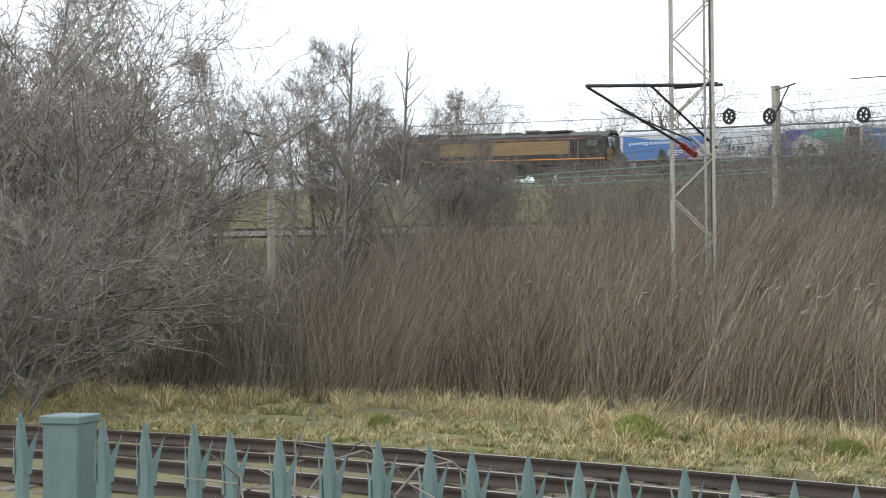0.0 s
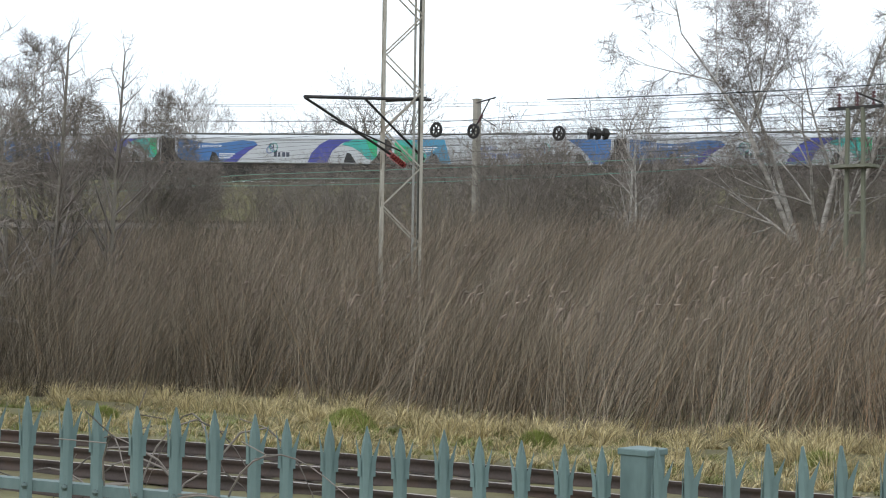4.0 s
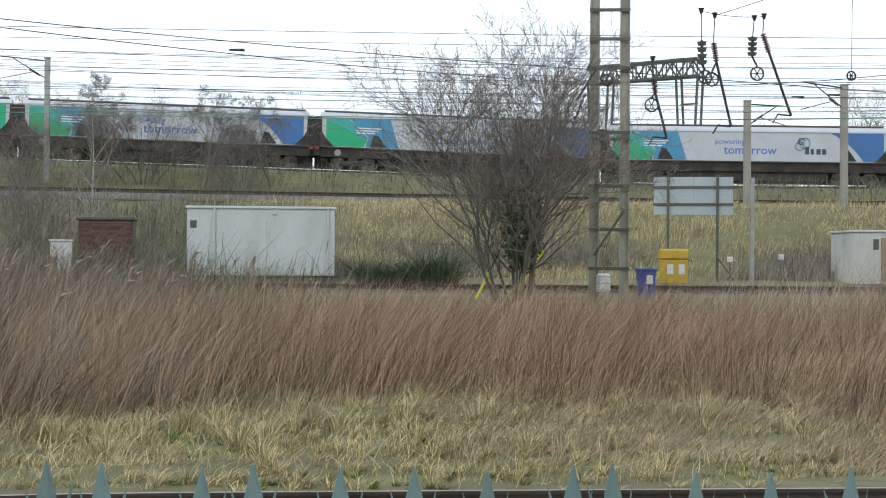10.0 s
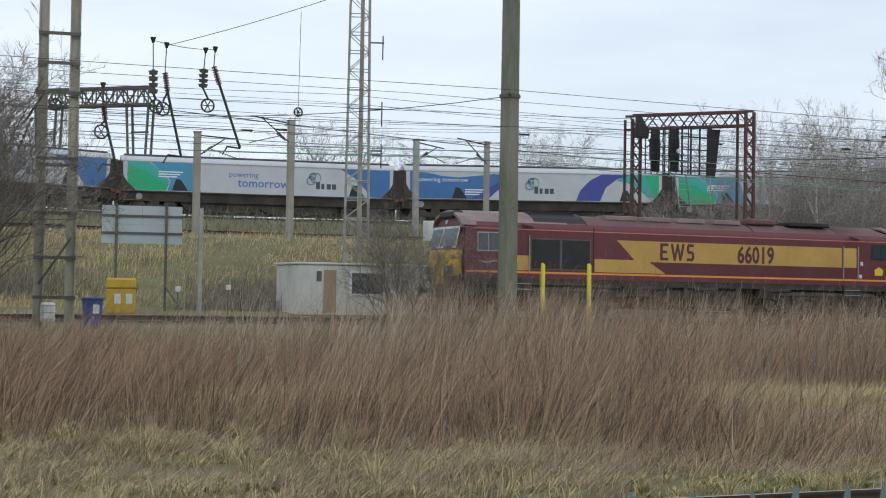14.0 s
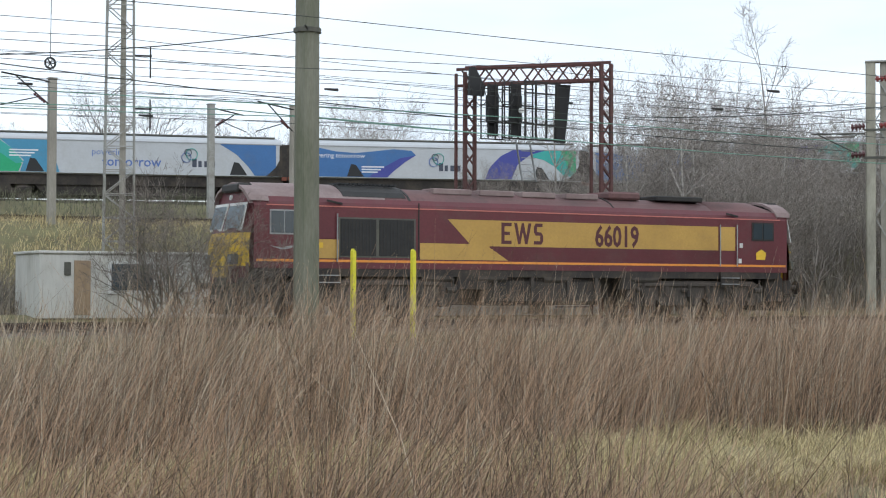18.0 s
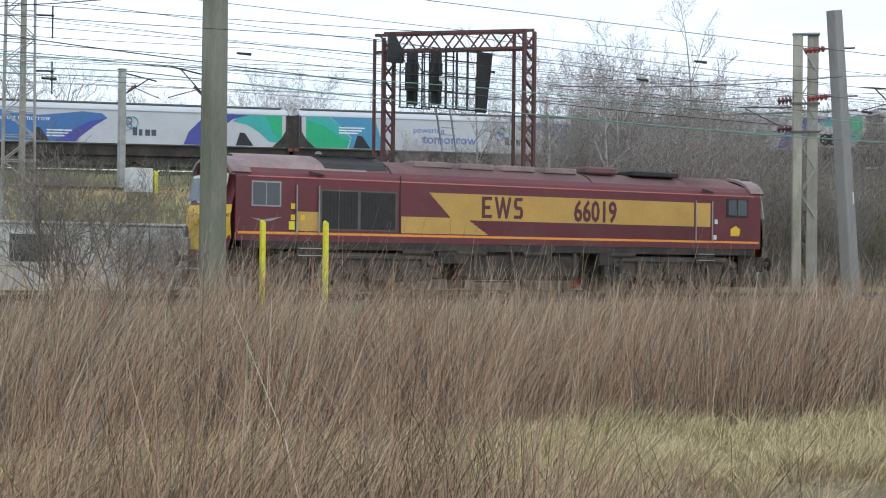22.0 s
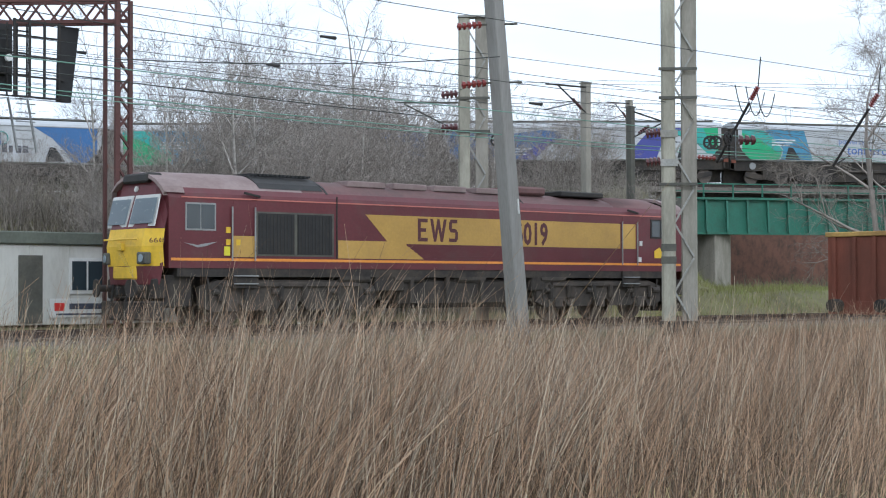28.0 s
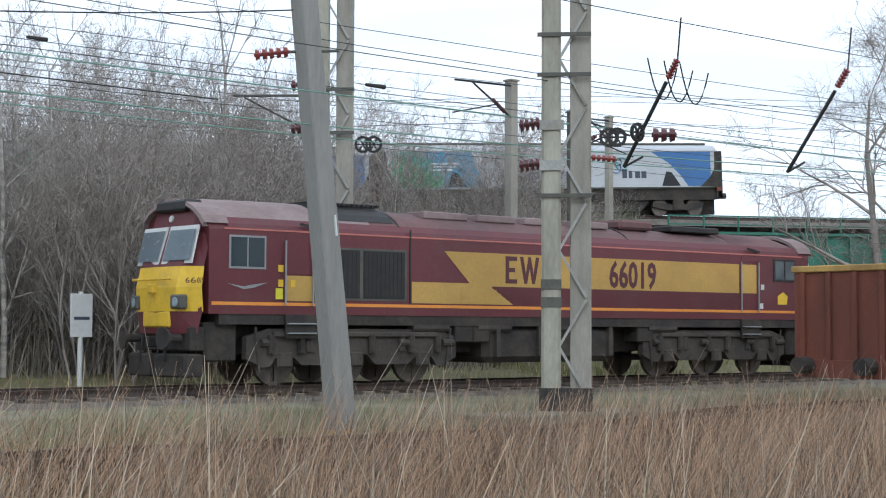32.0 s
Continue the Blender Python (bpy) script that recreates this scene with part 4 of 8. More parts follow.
# trackside switch frame: two thin green posts with a platform
t = root("switch_frame", -18.5, 35.5, 1.7)
tagged(t, "small mossy steel frame with a platform and T-shaped top", "switch frame")
for x in (-0.26, 0.26):
    part("leg", bar(bmesh.new(), (x, 0, -0.2), (x * 0.8, 0, 5.1), 0.09), M["conc_moss"], t)
for z in (1.2, 2.4):
    part("rung", bar(bmesh.new(), (-0.27, 0, z), (0.27, 0, z), 0.06), M["conc_moss"], t)
part("platform", box(bmesh.new(), -0.55, 0.55, -0.3, 0.3, 3.55, 3.63), M["conc_moss"], t)
part("crossbar", bar(bmesh.new(), (-0.75, 0, 5.1), (0.75, 0, 5.1), 0.08), M["black"], t)
for x in (-0.45, 0.05, 0.5):
    part("insulator", stack(bmesh.new(), (x, 0, 5.12), (x, 0, 5.5), 0.06, 4), M["insul"], t)
part("arm", rod(bmesh.new(), (0.0, 0, 5.5), (0.8, -0.1, 5.15), 0.025, sides=6), M["black"], t)

# round concrete post with a dark cabinet, and the pair of channel columns beside it
t = root("concrete_post", -9.95, 34.6, 1.6)
tagged(t, "tall pale concrete post rising from the reeds", "post")
bm = bmesh.new()
rod(bm, (0, 0, -0.6), (0, 0, 9.2), 0.20, 0.155, 12)
part("shaft", bm, M["conc"], t)
for z in (4.4, 6.85):
    part("band", rod(bmesh.new(), (0, 0, z), (0, 0, z + 0.08), 0.2, sides=12), M["galv"], t)
t = root("trackside_cabinet", -10.7, 38.4, 2.2)
tagged(t, "dark green metal trackside cabinet behind a post", "cabinet")
part("body", box(bmesh.new(), -0.25, 0.25, -0.2, 0.2, 0.2, 2.25, 0.03), M["green_box"], t)
part("plinth", box(bmesh.new(), -0.2, 0.2, -0.16, 0.16, -0.4, 0.2), M["conc"], t)


def channel_tower(x, y, z0, z1, gap, w, rungs, mat, label, brace=False, rz=0):
    """Two upright channels tied by horizontal bars, like a ladder."""
    ob = root("twin_column_mast", x, y, z0, rz)
    tagged(ob, label, "electrification mast", "twin column masts")
    for s in (-1, 1):
        bm = bmesh.new()
        sx = s * gap / 2
        box(bm, sx - w / 2, sx + w / 2, -0.02, 0.02, -0.6, z1 - z0)
        for e in (-1, 1):
            box(bm, sx + e * w / 2 - 0.018, sx + e * w / 2 + 0.018, -0.13, 0.13, -0.6, z1 - z0)
        part("column", bm, mat, ob)
    for z in rungs:
        part("tie_bar", box(bmesh.new(), -gap / 2 - w * 0.6, gap / 2 + w * 0.6, -0.15, -0.11, z - z0 - 0.05, z - z0 + 0.05), M["mast_dark"], ob)
    if brace:
        part("brace", bar(bmesh.new(), (-gap / 2, -0.1, 1.2), (gap / 2, -0.1, 2.6), 0.07), M["mast_dark"], ob)
    return ob


tw = channel_tower(-9.75, 41.9, 2.3, 10.4, 0.93, 0.26, (2.75, 4.05, 5.55, 6.1, 7.25, 8.1, 8.82, 10.25), M["conc"], "weathered twin-column mast like a tall ladder", rz=14)
for x, z in ((-1.75, 6.1), (-1.28, 6.05), (0.95, 6.05)):
    tension_wheel(tw, x, -0.4, z, 0.19)
part("tension_bar", rod(bmesh.new(), (-2.2, -0.4, 6.15), (-1.2, -0.4, 6.05), 0.035), M["black"], tw)
part("tension_bar", rod(bmesh.new(), (0.6, -0.4, 6.15), (1.3, -0.4, 6.1), 0.04), M["black"], tw)
part("hanger", rod(bmesh.new(), (-1.15, -0.3, 3.7), (-1.05, -0.3, 6.9), 0.03), M["insul"], tw)
part("hanger", rod(bmesh.new(), (-0.95, -0.3, 4.1), (-0.8, -0.3, 6.7), 0.03), M["black"], tw)
part("insulator", stack(bmesh.new(), (-0.9, -0.35, 5.4), (-0.85, -0.35, 6.1), 0.12, 6), M["insul"], tw)
part("insulator", stack(bmesh.new(), (-1.4, -0.35, 3.9), (-1.0, -0.35, 3.9), 0.08, 4), M["insul_red"], tw)
tw2 = channel_tower(9.6, 48.3, 1.1, 13.0, 0.93, 0.27, (1.9, 3.1, 4.45, 5.9, 6.1, 8.1, 9.0, 9.9, 11.4), M["mast_cream"], "cream and dark twin-column mast beside the yard track", True, rz=-10)
part("tension_bar", rod(bmesh.new(), (-1.0, -0.3, 6.0), (-0.4, -0.3, 7.0), 0.035), M["black"], tw2)
tension_wheel(tw2, -0.1, -0.35, 6.6, 0.17)
part("insulator", stack(bmesh.new(), (-1.15, -0.3, 5.2), (-0.75, -0.3, 6.2), 0.05, 6), M["insul"], tw2)

# bracket gantry with a lattice boom behind the twin columns
t = root("boom_gantry", 0, 0, 0)
tagged(t, "dark lattice boom gantry over the bank track", "gantry")
bm = bmesh.new()
A, B = Vector((22.1, 118.5, 16.35)), Vector((28.9, 112.0, 16.35))
side = Vector((0.7, 0.75, 0))
for dz in (-0.62, 0.62):
    for o in (-0.45, 0.45):
        part("boom_chord", bar(bmesh.new(), A + side * o + Vector((0, 0, dz)), B + side * o + Vector((0, 0, dz)), 0.17), M["mast_dark"], t)
for i in range(11):
    a, b = A.lerp(B, i / 11), A.lerp(B, (i + 1) / 11)
    z = 0.62 if i % 2 else -0.62
    for o in (-0.45, 0.45):
        part("boom_lacing", bar(bmesh.new(), a + side * o + Vector((0, 0, -z)), b + side * o + Vector((0, 0, z)), 0.1), M["mast_dark"], t)
        part("boom_post", bar(bmesh.new(), b + side * o + Vector((0, 0, -0.62)), b + side * o + Vector((0, 0, 0.62)), 0.09), M["mast_dark"], t)
along = (B - A).normalized()
for c in (A + along * 0.9, B - along * 0.9):
    for o in (-0.9, 0.9):
        for k in (-0.4, 0.4):
            part("leg", bar(bmesh.new(), (c.x + along.x * o * 0.15 + side.x * k, c.y + along.y * o * 0.15 + side.y * k, 1.0), (c.x + along.x * o + side.x * k, c.y + along.y * o + side.y * k, 15.8), 0.14), M["mast_dark"], t)
    part("leg_tie", bar(bmesh.new(), c + along * -0.7 + Vector((0, 0, -2.6)), c + along * 0.7 + Vector((0, 0, -2.6)), 0.12), M["mast_dark"], t)


def dropper(x0, y0, z0, x1, y1, z1, name="insulated_stay", red=False):
    """A slanting stay with an insulator stack at its head and a wheel or hook at its foot."""
    ob = root(name, x0, y0, z0)
    tagged(ob, "black insulated stay hanging from the overhead wires", "insulated stay", "insulated stays")
    d = Vector((x1 - x0, y1 - y0, z1 - z0))
    part("rod", rod(bmesh.new(), d * 0.25, d, 0.042, sides=6), M["black"], ob)
    part("hook", rod(bmesh.new(), d, d * 0.96 + Vector((0.5, 0, 0.15)), 0.025, sides=6), M["black"], ob)
    part("insulator", stack(bmesh.new(), d * 0.06, d * (0.22 if red else 0.27), 0.08 if red else 0.15, 6), M["insul_red"] if red else M["insul"], ob)
    part("link", rod(bmesh.new(), (0, 0, 0.7), d * 0.06, 0.018, sides=5), M["wire"], ob)
    return ob

def hanging_insulator(top, mid, foot, end, disc, wheels):
    """A chain down to an insulator, then a slanting rod with a hook, or a short bar with tension wheels."""
    ob = root("hanging_insulator", *top)
    tagged(ob, "dark disc insulator hanging on a chain" if disc else "black insulated stay hanging from the overhead wires", "insulated stay", "hanging insulators")
    o = Vector(top)
    mid, foot = Vector(mid) - o, Vector(foot) - o
    part("cap", rod(bmesh.new(), (0, 0, 0.12), (0, 0, -0.1), 0.12, 0.05, 8), M["black"], ob)
    part("chain", rod(bmesh.new(), (0, 0, 0), mid, 0.022, sides=5), M["wire"], ob)
    part("insulator", stack(bmesh.new(), mid, foot, 0.2 if disc else 0.13, 4 if disc else 8), M["mast_dark"] if disc else M["insul"], ob)
    if end:
        end = Vector(end) - o
        part("rod", rod(bmesh.new(), foot, end, 0.055, sides=6), M["black"], ob)
        part("hook", rod(bmesh.new(), end, end + Vector((-0.55, 0, 0.05)), 0.035, sides=6), M["black"], ob)
        part("hook_tip", rod(bmesh.new(), end + Vector((-0.55, 0, 0.05)), end + Vector((-0.75, 0, -0.3)), 0.03, sides=6), M["black"], ob)
    for w in wheels:
        w = Vector(w) - o
        part("hanger_bar", rod(bmesh.new(), foot, w + Vector((0, 0, 0.3)), 0.04, sides=6), M["black"], ob)
        tension_wheel(ob, w.x, w.y, w.z, 0.27)


hanging_insulator((16.19, 62.68, 12.31), (16.22, 62.68, 11.12), (16.25, 62.69, 10.11), None, True, ((16.37, 62.68, 9.64), ))
hanging_insulator((16.74, 62.63, 12.13), (16.70, 62.64, 11.03), (16.82, 62.64, 10.26), (17.43, 62.61, 7.65), False, ((16.64, 62.66, 9.55), ))
hanging_insulator((18.33, 62.48, 12.03), (18.27, 62.49, 11.29), (18.25, 62.50, 10.49), None, True, ((18.46, 62.49, 9.79), ))
hanging_insulator((18.72, 62.44, 12.10), (18.68, 62.46, 11.41), (18.93, 62.44, 10.66), (19.84, 62.38, 8.10), False, ())
hanging_insulator((14.25, 62.87, 10.35), (14.30, 62.88, 9.55), (14.37, 62.88, 8.98), (14.84, 62.85, 7.16), False, ((14.22, 62.89, 8.50), ))

dropper(53.49, 43.94, 8.03, 53.49, 45.45, 5.88, red=True)
dropper(55.96, 41.68, 7.83, 55.93, 43.21, 5.78, red=True)
t = root("hanging_weight", 23.6, 65.9, 10.2)
tagged(t, "black spoked wheel hanging on a line", "tension wheel")
tension_wheel(t, 0, 0, 0, 0.19)
part("cord", rod(bmesh.new(), (0, 0, 0.2), (0.05, 0, 4.5), 0.012, sides=5), M["wire"], t)

# radio mast
t = root("radio_mast", 23.85, 59.4, 1.5, -20)
tagged(t, "tall slender lattice radio mast beside the white huts", "radio mast")
lattice_box(t, 1.0, 1.0, 0, 16, 0.75, 0.055, 0.032, M["galv"], 0.72)
part("ladder_pole", rod(bmesh.new(), (0.1, -0.3, 0), (0.1, -0.2, 16), 0.11, 0.07), M["conc"], t)
for z in (6.5, 8.2, 10.9):
    part("aerial_arm", rod(bmesh.new(), (0.4, 0, z), (1.0, 0, z), 0.03, sides=6), M["black"], t)
    part("aerial", rod(bmesh.new(), (0.95, 0, z - 0.7), (0.95, 0, z + 0.3), 0.028, sides=6), M["black"], t)

# square mossy post in front of the locomotive
t = root("mossy_post", 24.85, 48.0, 0.9, 30)
tagged(t, "thick green-stained concrete post by the yard track", "post")
bm = bmesh.new()
bmesh.ops.create_cone(bm, cap_ends=True, segments=8, radius1=0.35, radius2=0.30, depth=13.0, matrix=Matrix.Translation((0, 0, 6.0)) @ Matrix.Rotation(math.pi / 8, 4, "Z"))
part("shaft", bm, M["conc_moss"], t)
part("band", rod(bmesh.new(), (0, 0, 8.05), (0, 0, 8.17), 0.37, sides=8), M["mast_dark"], t)
part("hook", rod(bmesh.new(), (-0.3, -0.2, 8.1), (-0.55, -0.3, 8.15), 0.025, sides=6), M["black"], t)
for x, y in ((26.38, 48.27), (27.78, 47.5)):
    t = root("marker_stake", x, y, 0.9, 20)
    tagged(t, "bright yellow wooden marker stake among dead stalks", "stake", "yellow marker stakes")
    bm = bmesh.new()
    slab(bm, [(-0.07, -0.3), (0.07, -0.3), (0.07, 2.38), (-0.03, 2.45), (-0.07, 2.4)], -0.04, 0.04)
    part("board", bm, M["tape"], t)

# signal gantry of red oxide lattice with dark signal heads
t = root("signal_gantry", 0, 0, 0)
tagged(t, "rusty red lattice signal gantry with black signal cages", "signal gantry")
L0, R0 = Vector((36.98, 59.3, 0)), Vector((40.6, 55.95, 0))


def lace_leg(c, z0, z1, w):
    for s in (-1, 1):
        part("leg_chord", bar(bmesh.new(), (c.x + s * w / 2, c.y, z0), (c.x + s * w / 2, c.y, z1), 0.11), M["red_steel"], t)
        part("leg_chord", bar(bmesh.new(), (c.x + s * w / 2, c.y + 0.6, z0), (c.x + s * w / 2, c.y + 0.6, z1), 0.09), M["red_steel"], t)
    n = int((z1 - z0) / 0.5)
    for i in range(n):
        s = 1 if i % 2 else -1
        part("leg_lacing", bar(bmesh.new(), (c.x - s * w / 2, c.y, z0 + i * 0.5), (c.x + s * w / 2, c.y, z0 + i * 0.5 + 0.5), 0.06), M["red_steel"], t)
        part("leg_lacing", bar(bmesh.new(), (c.x + w / 2, c.y, z0 + i * 0.5), (c.x + w / 2, c.y + 0.6, z0 + i * 0.5 + 0.5), 0.05), M["red_steel"], t)


lace_leg(L0, 1.2, 10.1, 0.42)
lace_leg(R0, 1.2, 10.3, 0.42)
bm = bmesh.new()
for dy in (0, 0.6):
    for dz in (9.65, 10.25):
        bar(bm, (L0.x - 0.2, L0.y + dy, dz), (R0.x + 0.2, R0.y + dy, dz + 0.1), 0.1)
for i in range(11):
    a, b = L0.lerp(R0, i / 11), L0.lerp(R0, (i + 1) / 11)
    s = 0.3 if i % 2 else -0.3
    for dy in (0, 0.6):
        bar(bm, (a.x, a.y + dy, 9.97 - s), (b.x, b.y + dy, 9.97 + s), 0.055)
part("beam", bm, M["red_steel"], t)
for k, f in enumerate((0.10, 0.27)):
    c = L0.lerp(R0, f)
    cage = part("signal_cage", box(bmesh.new(), c.x - 0.1, c.x + 0.32, c.y - 0.5, c.y - 0.42, 7.75, 9.6), M["mesh_dark"], t, "black signal cage")
    for i in range(5):
        part("guard_bar", bar(bmesh.new(), (c.x - 0.6 + 0.3 * i, c.y - 0.8, 7.6), (c.x - 0.6 + 0.3 * i, c.y - 0.8, 9.6), 0.04), M["black"], cage)
    for z in (7.6, 8.2, 8.8, 9.4):
        part("guard_rail", bar(bmesh.new(), (c.x - 0.65, c.y - 0.8, z), (c.x + 0.65, c.y - 0.8, z), 0.04), M["black"], cage)
    part("signal_head", box(bmesh.new(), c.x - 0.25, c.x + 0.25, c.y - 0.7, c.y - 0.5, 8.2, 9.2, 0.05), M["mesh_dark"], cage)
part("hood", slab(bmesh.new(), [(L0.x - 0.3, 10.2), (L0.x - 0.1, 10.25), (L0.x + 0.35, 9.55), (L0.x + 0.3, 9.2), (L0.x - 0.35, 9.2)], L0.y - 0.5, L0.y - 0.4), M["mesh_dark"], t, "black triangular hood")
c = L0.lerp(R0, 0.47)
cage = part("signal_cage", bar(bmesh.new(), (c.x - 0.8, c.y - 0.6, 9.6), (c.x + 0.75, c.y - 0.6, 9.6), 0.05), M["black"], t)
for i in range(4):
    part("guard_bar", bar(bmesh.new(), (c.x - 0.75 + 0.45 * i, c.y - 0.6, 7.55), (c.x - 0.75 + 0.45 * i, c.y - 0.6, 9.65), 0.06), M["black"], cage)
for z in (7.55, 8.1, 8.65, 9.2):
    part("guard_rail", bar(bmesh.new(), (c.x - 0.8, c.y - 0.6, z), (c.x + 0.75, c.y - 0.6, z), 0.05), M["black"], cage)
part("back_board", slab(bmesh.new(), [(c.x + 0.55, 7.5), (c.x + 1.0, 7.5), (c.x + 1.25, 9.6), (c.x + 0.6, 9.6)], c.y - 0.55, c.y - 0.5), M["mesh_dark"], cage)
part("lamp", rod(bmesh.new(), (c.x - 0.95, c.y - 0.7, 8.55), (c.x - 0.95, c.y - 0.6, 8.55), 0.1), M["white"], cage)
bm = bmesh.new()
for s in (-0.3, 0.3):
    bar(bm, (L0.x + 2.2 + s, L0.y - 0.6, 6.2), (L0.x + 1.9 + s, L0.y - 0.6, 7.7), 0.05)
for i in range(6):
    bar(bm, (L0.x + 1.85, L0.y - 0.6, 6.3 + 0.25 * i), (L0.x + 2.45, L0.y - 0.6, 6.3 + 0.25 * i), 0.03)
part("ladder", bm, M["pipe"], t)

# leaning timber post before the track
t = root("leaning_post", 48.75, 48.62, 0.35)
tagged(t, "weathered grey post leaning to one side beside the track", "post")
bm = bmesh.new()
d = Vector((-1.53, -0.45, 10.05))
q = d.to_track_quat("Z", "Y")
bmesh.ops.create_cone(bm, cap_ends=True, segments=4, radius1=0.33, radius2=0.27, depth=d.length + 0.6, matrix=Matrix.LocRotScale(d / 2, q @ Euler((0, 0, radians(28))).to_quaternion(), None))
bmesh.ops.bevel(bm, geom=bm.edges[:], offset=0.025, segments=1, affect="EDGES")
part("shaft", bm, M["lean"], t)
part("foot_sleeve", rod(bmesh.new(), (0, 0, 0.0), d * 0.025, 0.3, 0.28, 8), M["rust_rim"], t, "worn yellow band at the foot")
part("paint_mark", bar(bmesh.new(), d * 0.40 + Vector((0.12, -0.215, 0)), d * 0.44 + Vector((0.12, -0.215, 0)), 0.05, 0.05), M["white"], t)
for z in (7.55, 9.1):
    c = d * (z / d.z)
    bolt_end = c + Vector((0.42, -0.42, 0.02))
    part("through_bolt", rod(bmesh.new(), c + Vector((-0.3, 0.25, 0)), bolt_end, 0.03, 0.03, 6), M["mast_dark"], t)
    part("insulator", stack(bmesh.new(), c + Vector((-0.85, 0.62, -0.08)), c + Vector((-0.3, 0.22, 0)), 0.11, 5), M["insul_red"], t, "red ribbed insulator")


def laced_pair(t, top, first, bays):
    """Cream tube and a column greyed for shade, joined by thin zigzag bars."""
    part("column", box(bmesh.new(), -0.48, -0.1, -0.14, 0.14, -0.3, top, 0.05), M["mast_cream"], t, "peeling cream column")
    # Grey concrete tone puts this column's shade into its colour.
    part("column", box(bmesh.new(), 0.08, 0.50, -0.02, 0.26, -0.3, top, 0.02), M["conc"], t)
    for i in range(bays):
        s = 1 if i % 2 else -1
        z = first + i * 0.95
        part("lacing_bar", bar(bmesh.new(), (-0.12 if s > 0 else 0.40, -0.06, z), (0.40 if s > 0 else -0.12, -0.06, z + 0.9), 0.07, 0.05), M["galv"], t)


# laced mast on the far side of the locomotive
t = root("laced_mast", 53.7, 55.5, 1.0, -45)
tagged(t, "cream twin mast with lacing standing behind the locomotive", "electrification mast")
laced_pair(t, 10.3, 3.2, 7)
part("cap_plate", box(bmesh.new(), -0.5, 0.54, -0.18, 0.28, 10.28, 10.34), M["galv"], t)
for z in (6.6, 7.7):
    part("insulator", stack(bmesh.new(), (-1.05, -0.1, z), (-0.5, -0.1, z + 0.05), 0.15, 4), M["insul"], t)
    part("clamp", box(bmesh.new(), -0.56, 0.56, -0.18, -0.14, z - 0.15, z - 0.06), M["mast_dark"], t)
part("bracket_arm", rod(bmesh.new(), (-0.5, -0.1, 7.45), (-2.6, 0.2, 7.5), 0.035, 0.03, 6), M["mast_dark"], t)
part("bracket_stay", rod(bmesh.new(), (-2.3, 0.15, 7.45), (-0.5, -0.1, 6.5), 0.025, 0.025, 6), M["mast_dark"], t)
for x in (0.78, 1.05):
    tension_wheel(t, x, -0.1, 6.2, 0.19)

# laced twin column on its concrete slab
t = root("laced_mast", 51.95, 45.6, 1.0, -47)
tagged(t, "tall peeling cream twin mast with zigzag lacing on a slab", "electrification mast")
laced_pair(t, 13, 0.3, 13)
part("foot_band", box(bmesh.new(), -0.52, 0.54, -0.2, 0.3, -0.2, 0.42), M["black"], t)
for z in (2.0, 2.35):
    part("band", box(bmesh.new(), -0.49, -0.09, -0.15, 0.15, z, z + 0.2), M["mast_dark"], t)
for z in (4.8, 5.6):
    part("insulator", stack(bmesh.new(), (-0.92, -0.1, z), (-0.5, -0.1, z + 0.05), 0.14, 4), M["insul"], t)
    part("bracket", box(bmesh.new(), -0.52, -0.04, -0.18, -0.14, z - 0.1, z + 0.1), M["galv"], t)
for z in (4.2, 6.6, 7.4):
    part("clamp", box(bmesh.new(), -0.56, 0.5, -0.18, -0.14, z - 0.04, z + 0.04), M["mast_dark"], t)
for x in (0.85, 1.0):
    tension_wheel(t, x, -0.1, 5.35, 0.17)
part("insulator", stack(bmesh.new(), (0.5, -0.15, 4.95), (1.0, -0.2, 4.9), 0.07, 5), M["insul_red"], t)
t = root("weight_wheel", 53.29, 44.91, 6.52)
tagged(t, "spoked wheel and brown disc weight on the wires", "tension wheel")
tension_wheel(t, 0, 0, 0, 0.17)
part("disc_weight", stack(bmesh.new(), (0.2, -0.2, -0.05), (0.55, -0.55, -0.05), 0.15, 3), M["insul"], t)
t = root("mast_slab", 51.6, 45.25, 0.55, -3)
tagged(t, "low weathered concrete slab under the laced mast", "slab")
part("slab", box(bmesh.new(), -2.0, 1.9, -0.55, 0.9, -0.4, 0.42, 0.03), M["conc_moss"], t)


# ---- huts, boxes and bins along the yard ----
t = root("site_cabin", -3.96, 57.4, 1.5)
tagged(t, "pale grey steel site cabin with a flush door", "cabin")
part("body", box(bmesh.new(), 0.0, 5.3, 0, 2.6, 0.05, 2.45, 0.02), M["hut"], t)
part("roof", box(bmesh.new(), -0.05, 5.35, -0.05, 2.65, 2.45, 2.55, 0.02), M["hut"], t)
part("door", box(bmesh.new(), 1.95, 2.85, -0.02, 0.01, 0.12, 2.05, 0.008), M["hut"], t)
part("vent", box(bmesh.new(), 0.12, 0.35, -0.03, 0.01, 1.75, 2.02), M["mast_dark"], t)
part("panel", box(bmesh.new(), 0.1, 0.85, -0.018, 0.01, 0.12, 2.1, 0.006), M["hut"], t)
part("skid", box(bmesh.new(), 0.1, 5.2, 0.1, 2.5, -0.2, 0.05), M["mast_dark"], t)
for x in (0.98, 5.05):
    part("downpipe", rod(bmesh.new(), (x, -0.07, 0.1), (x, -0.07, 2.5), 0.04), M["hut"], t)
part("lamp", box(bmesh.new(), 3.05, 3.2, -0.1, 0.0, 2.25, 2.4, 0.01), M["hut"], t)

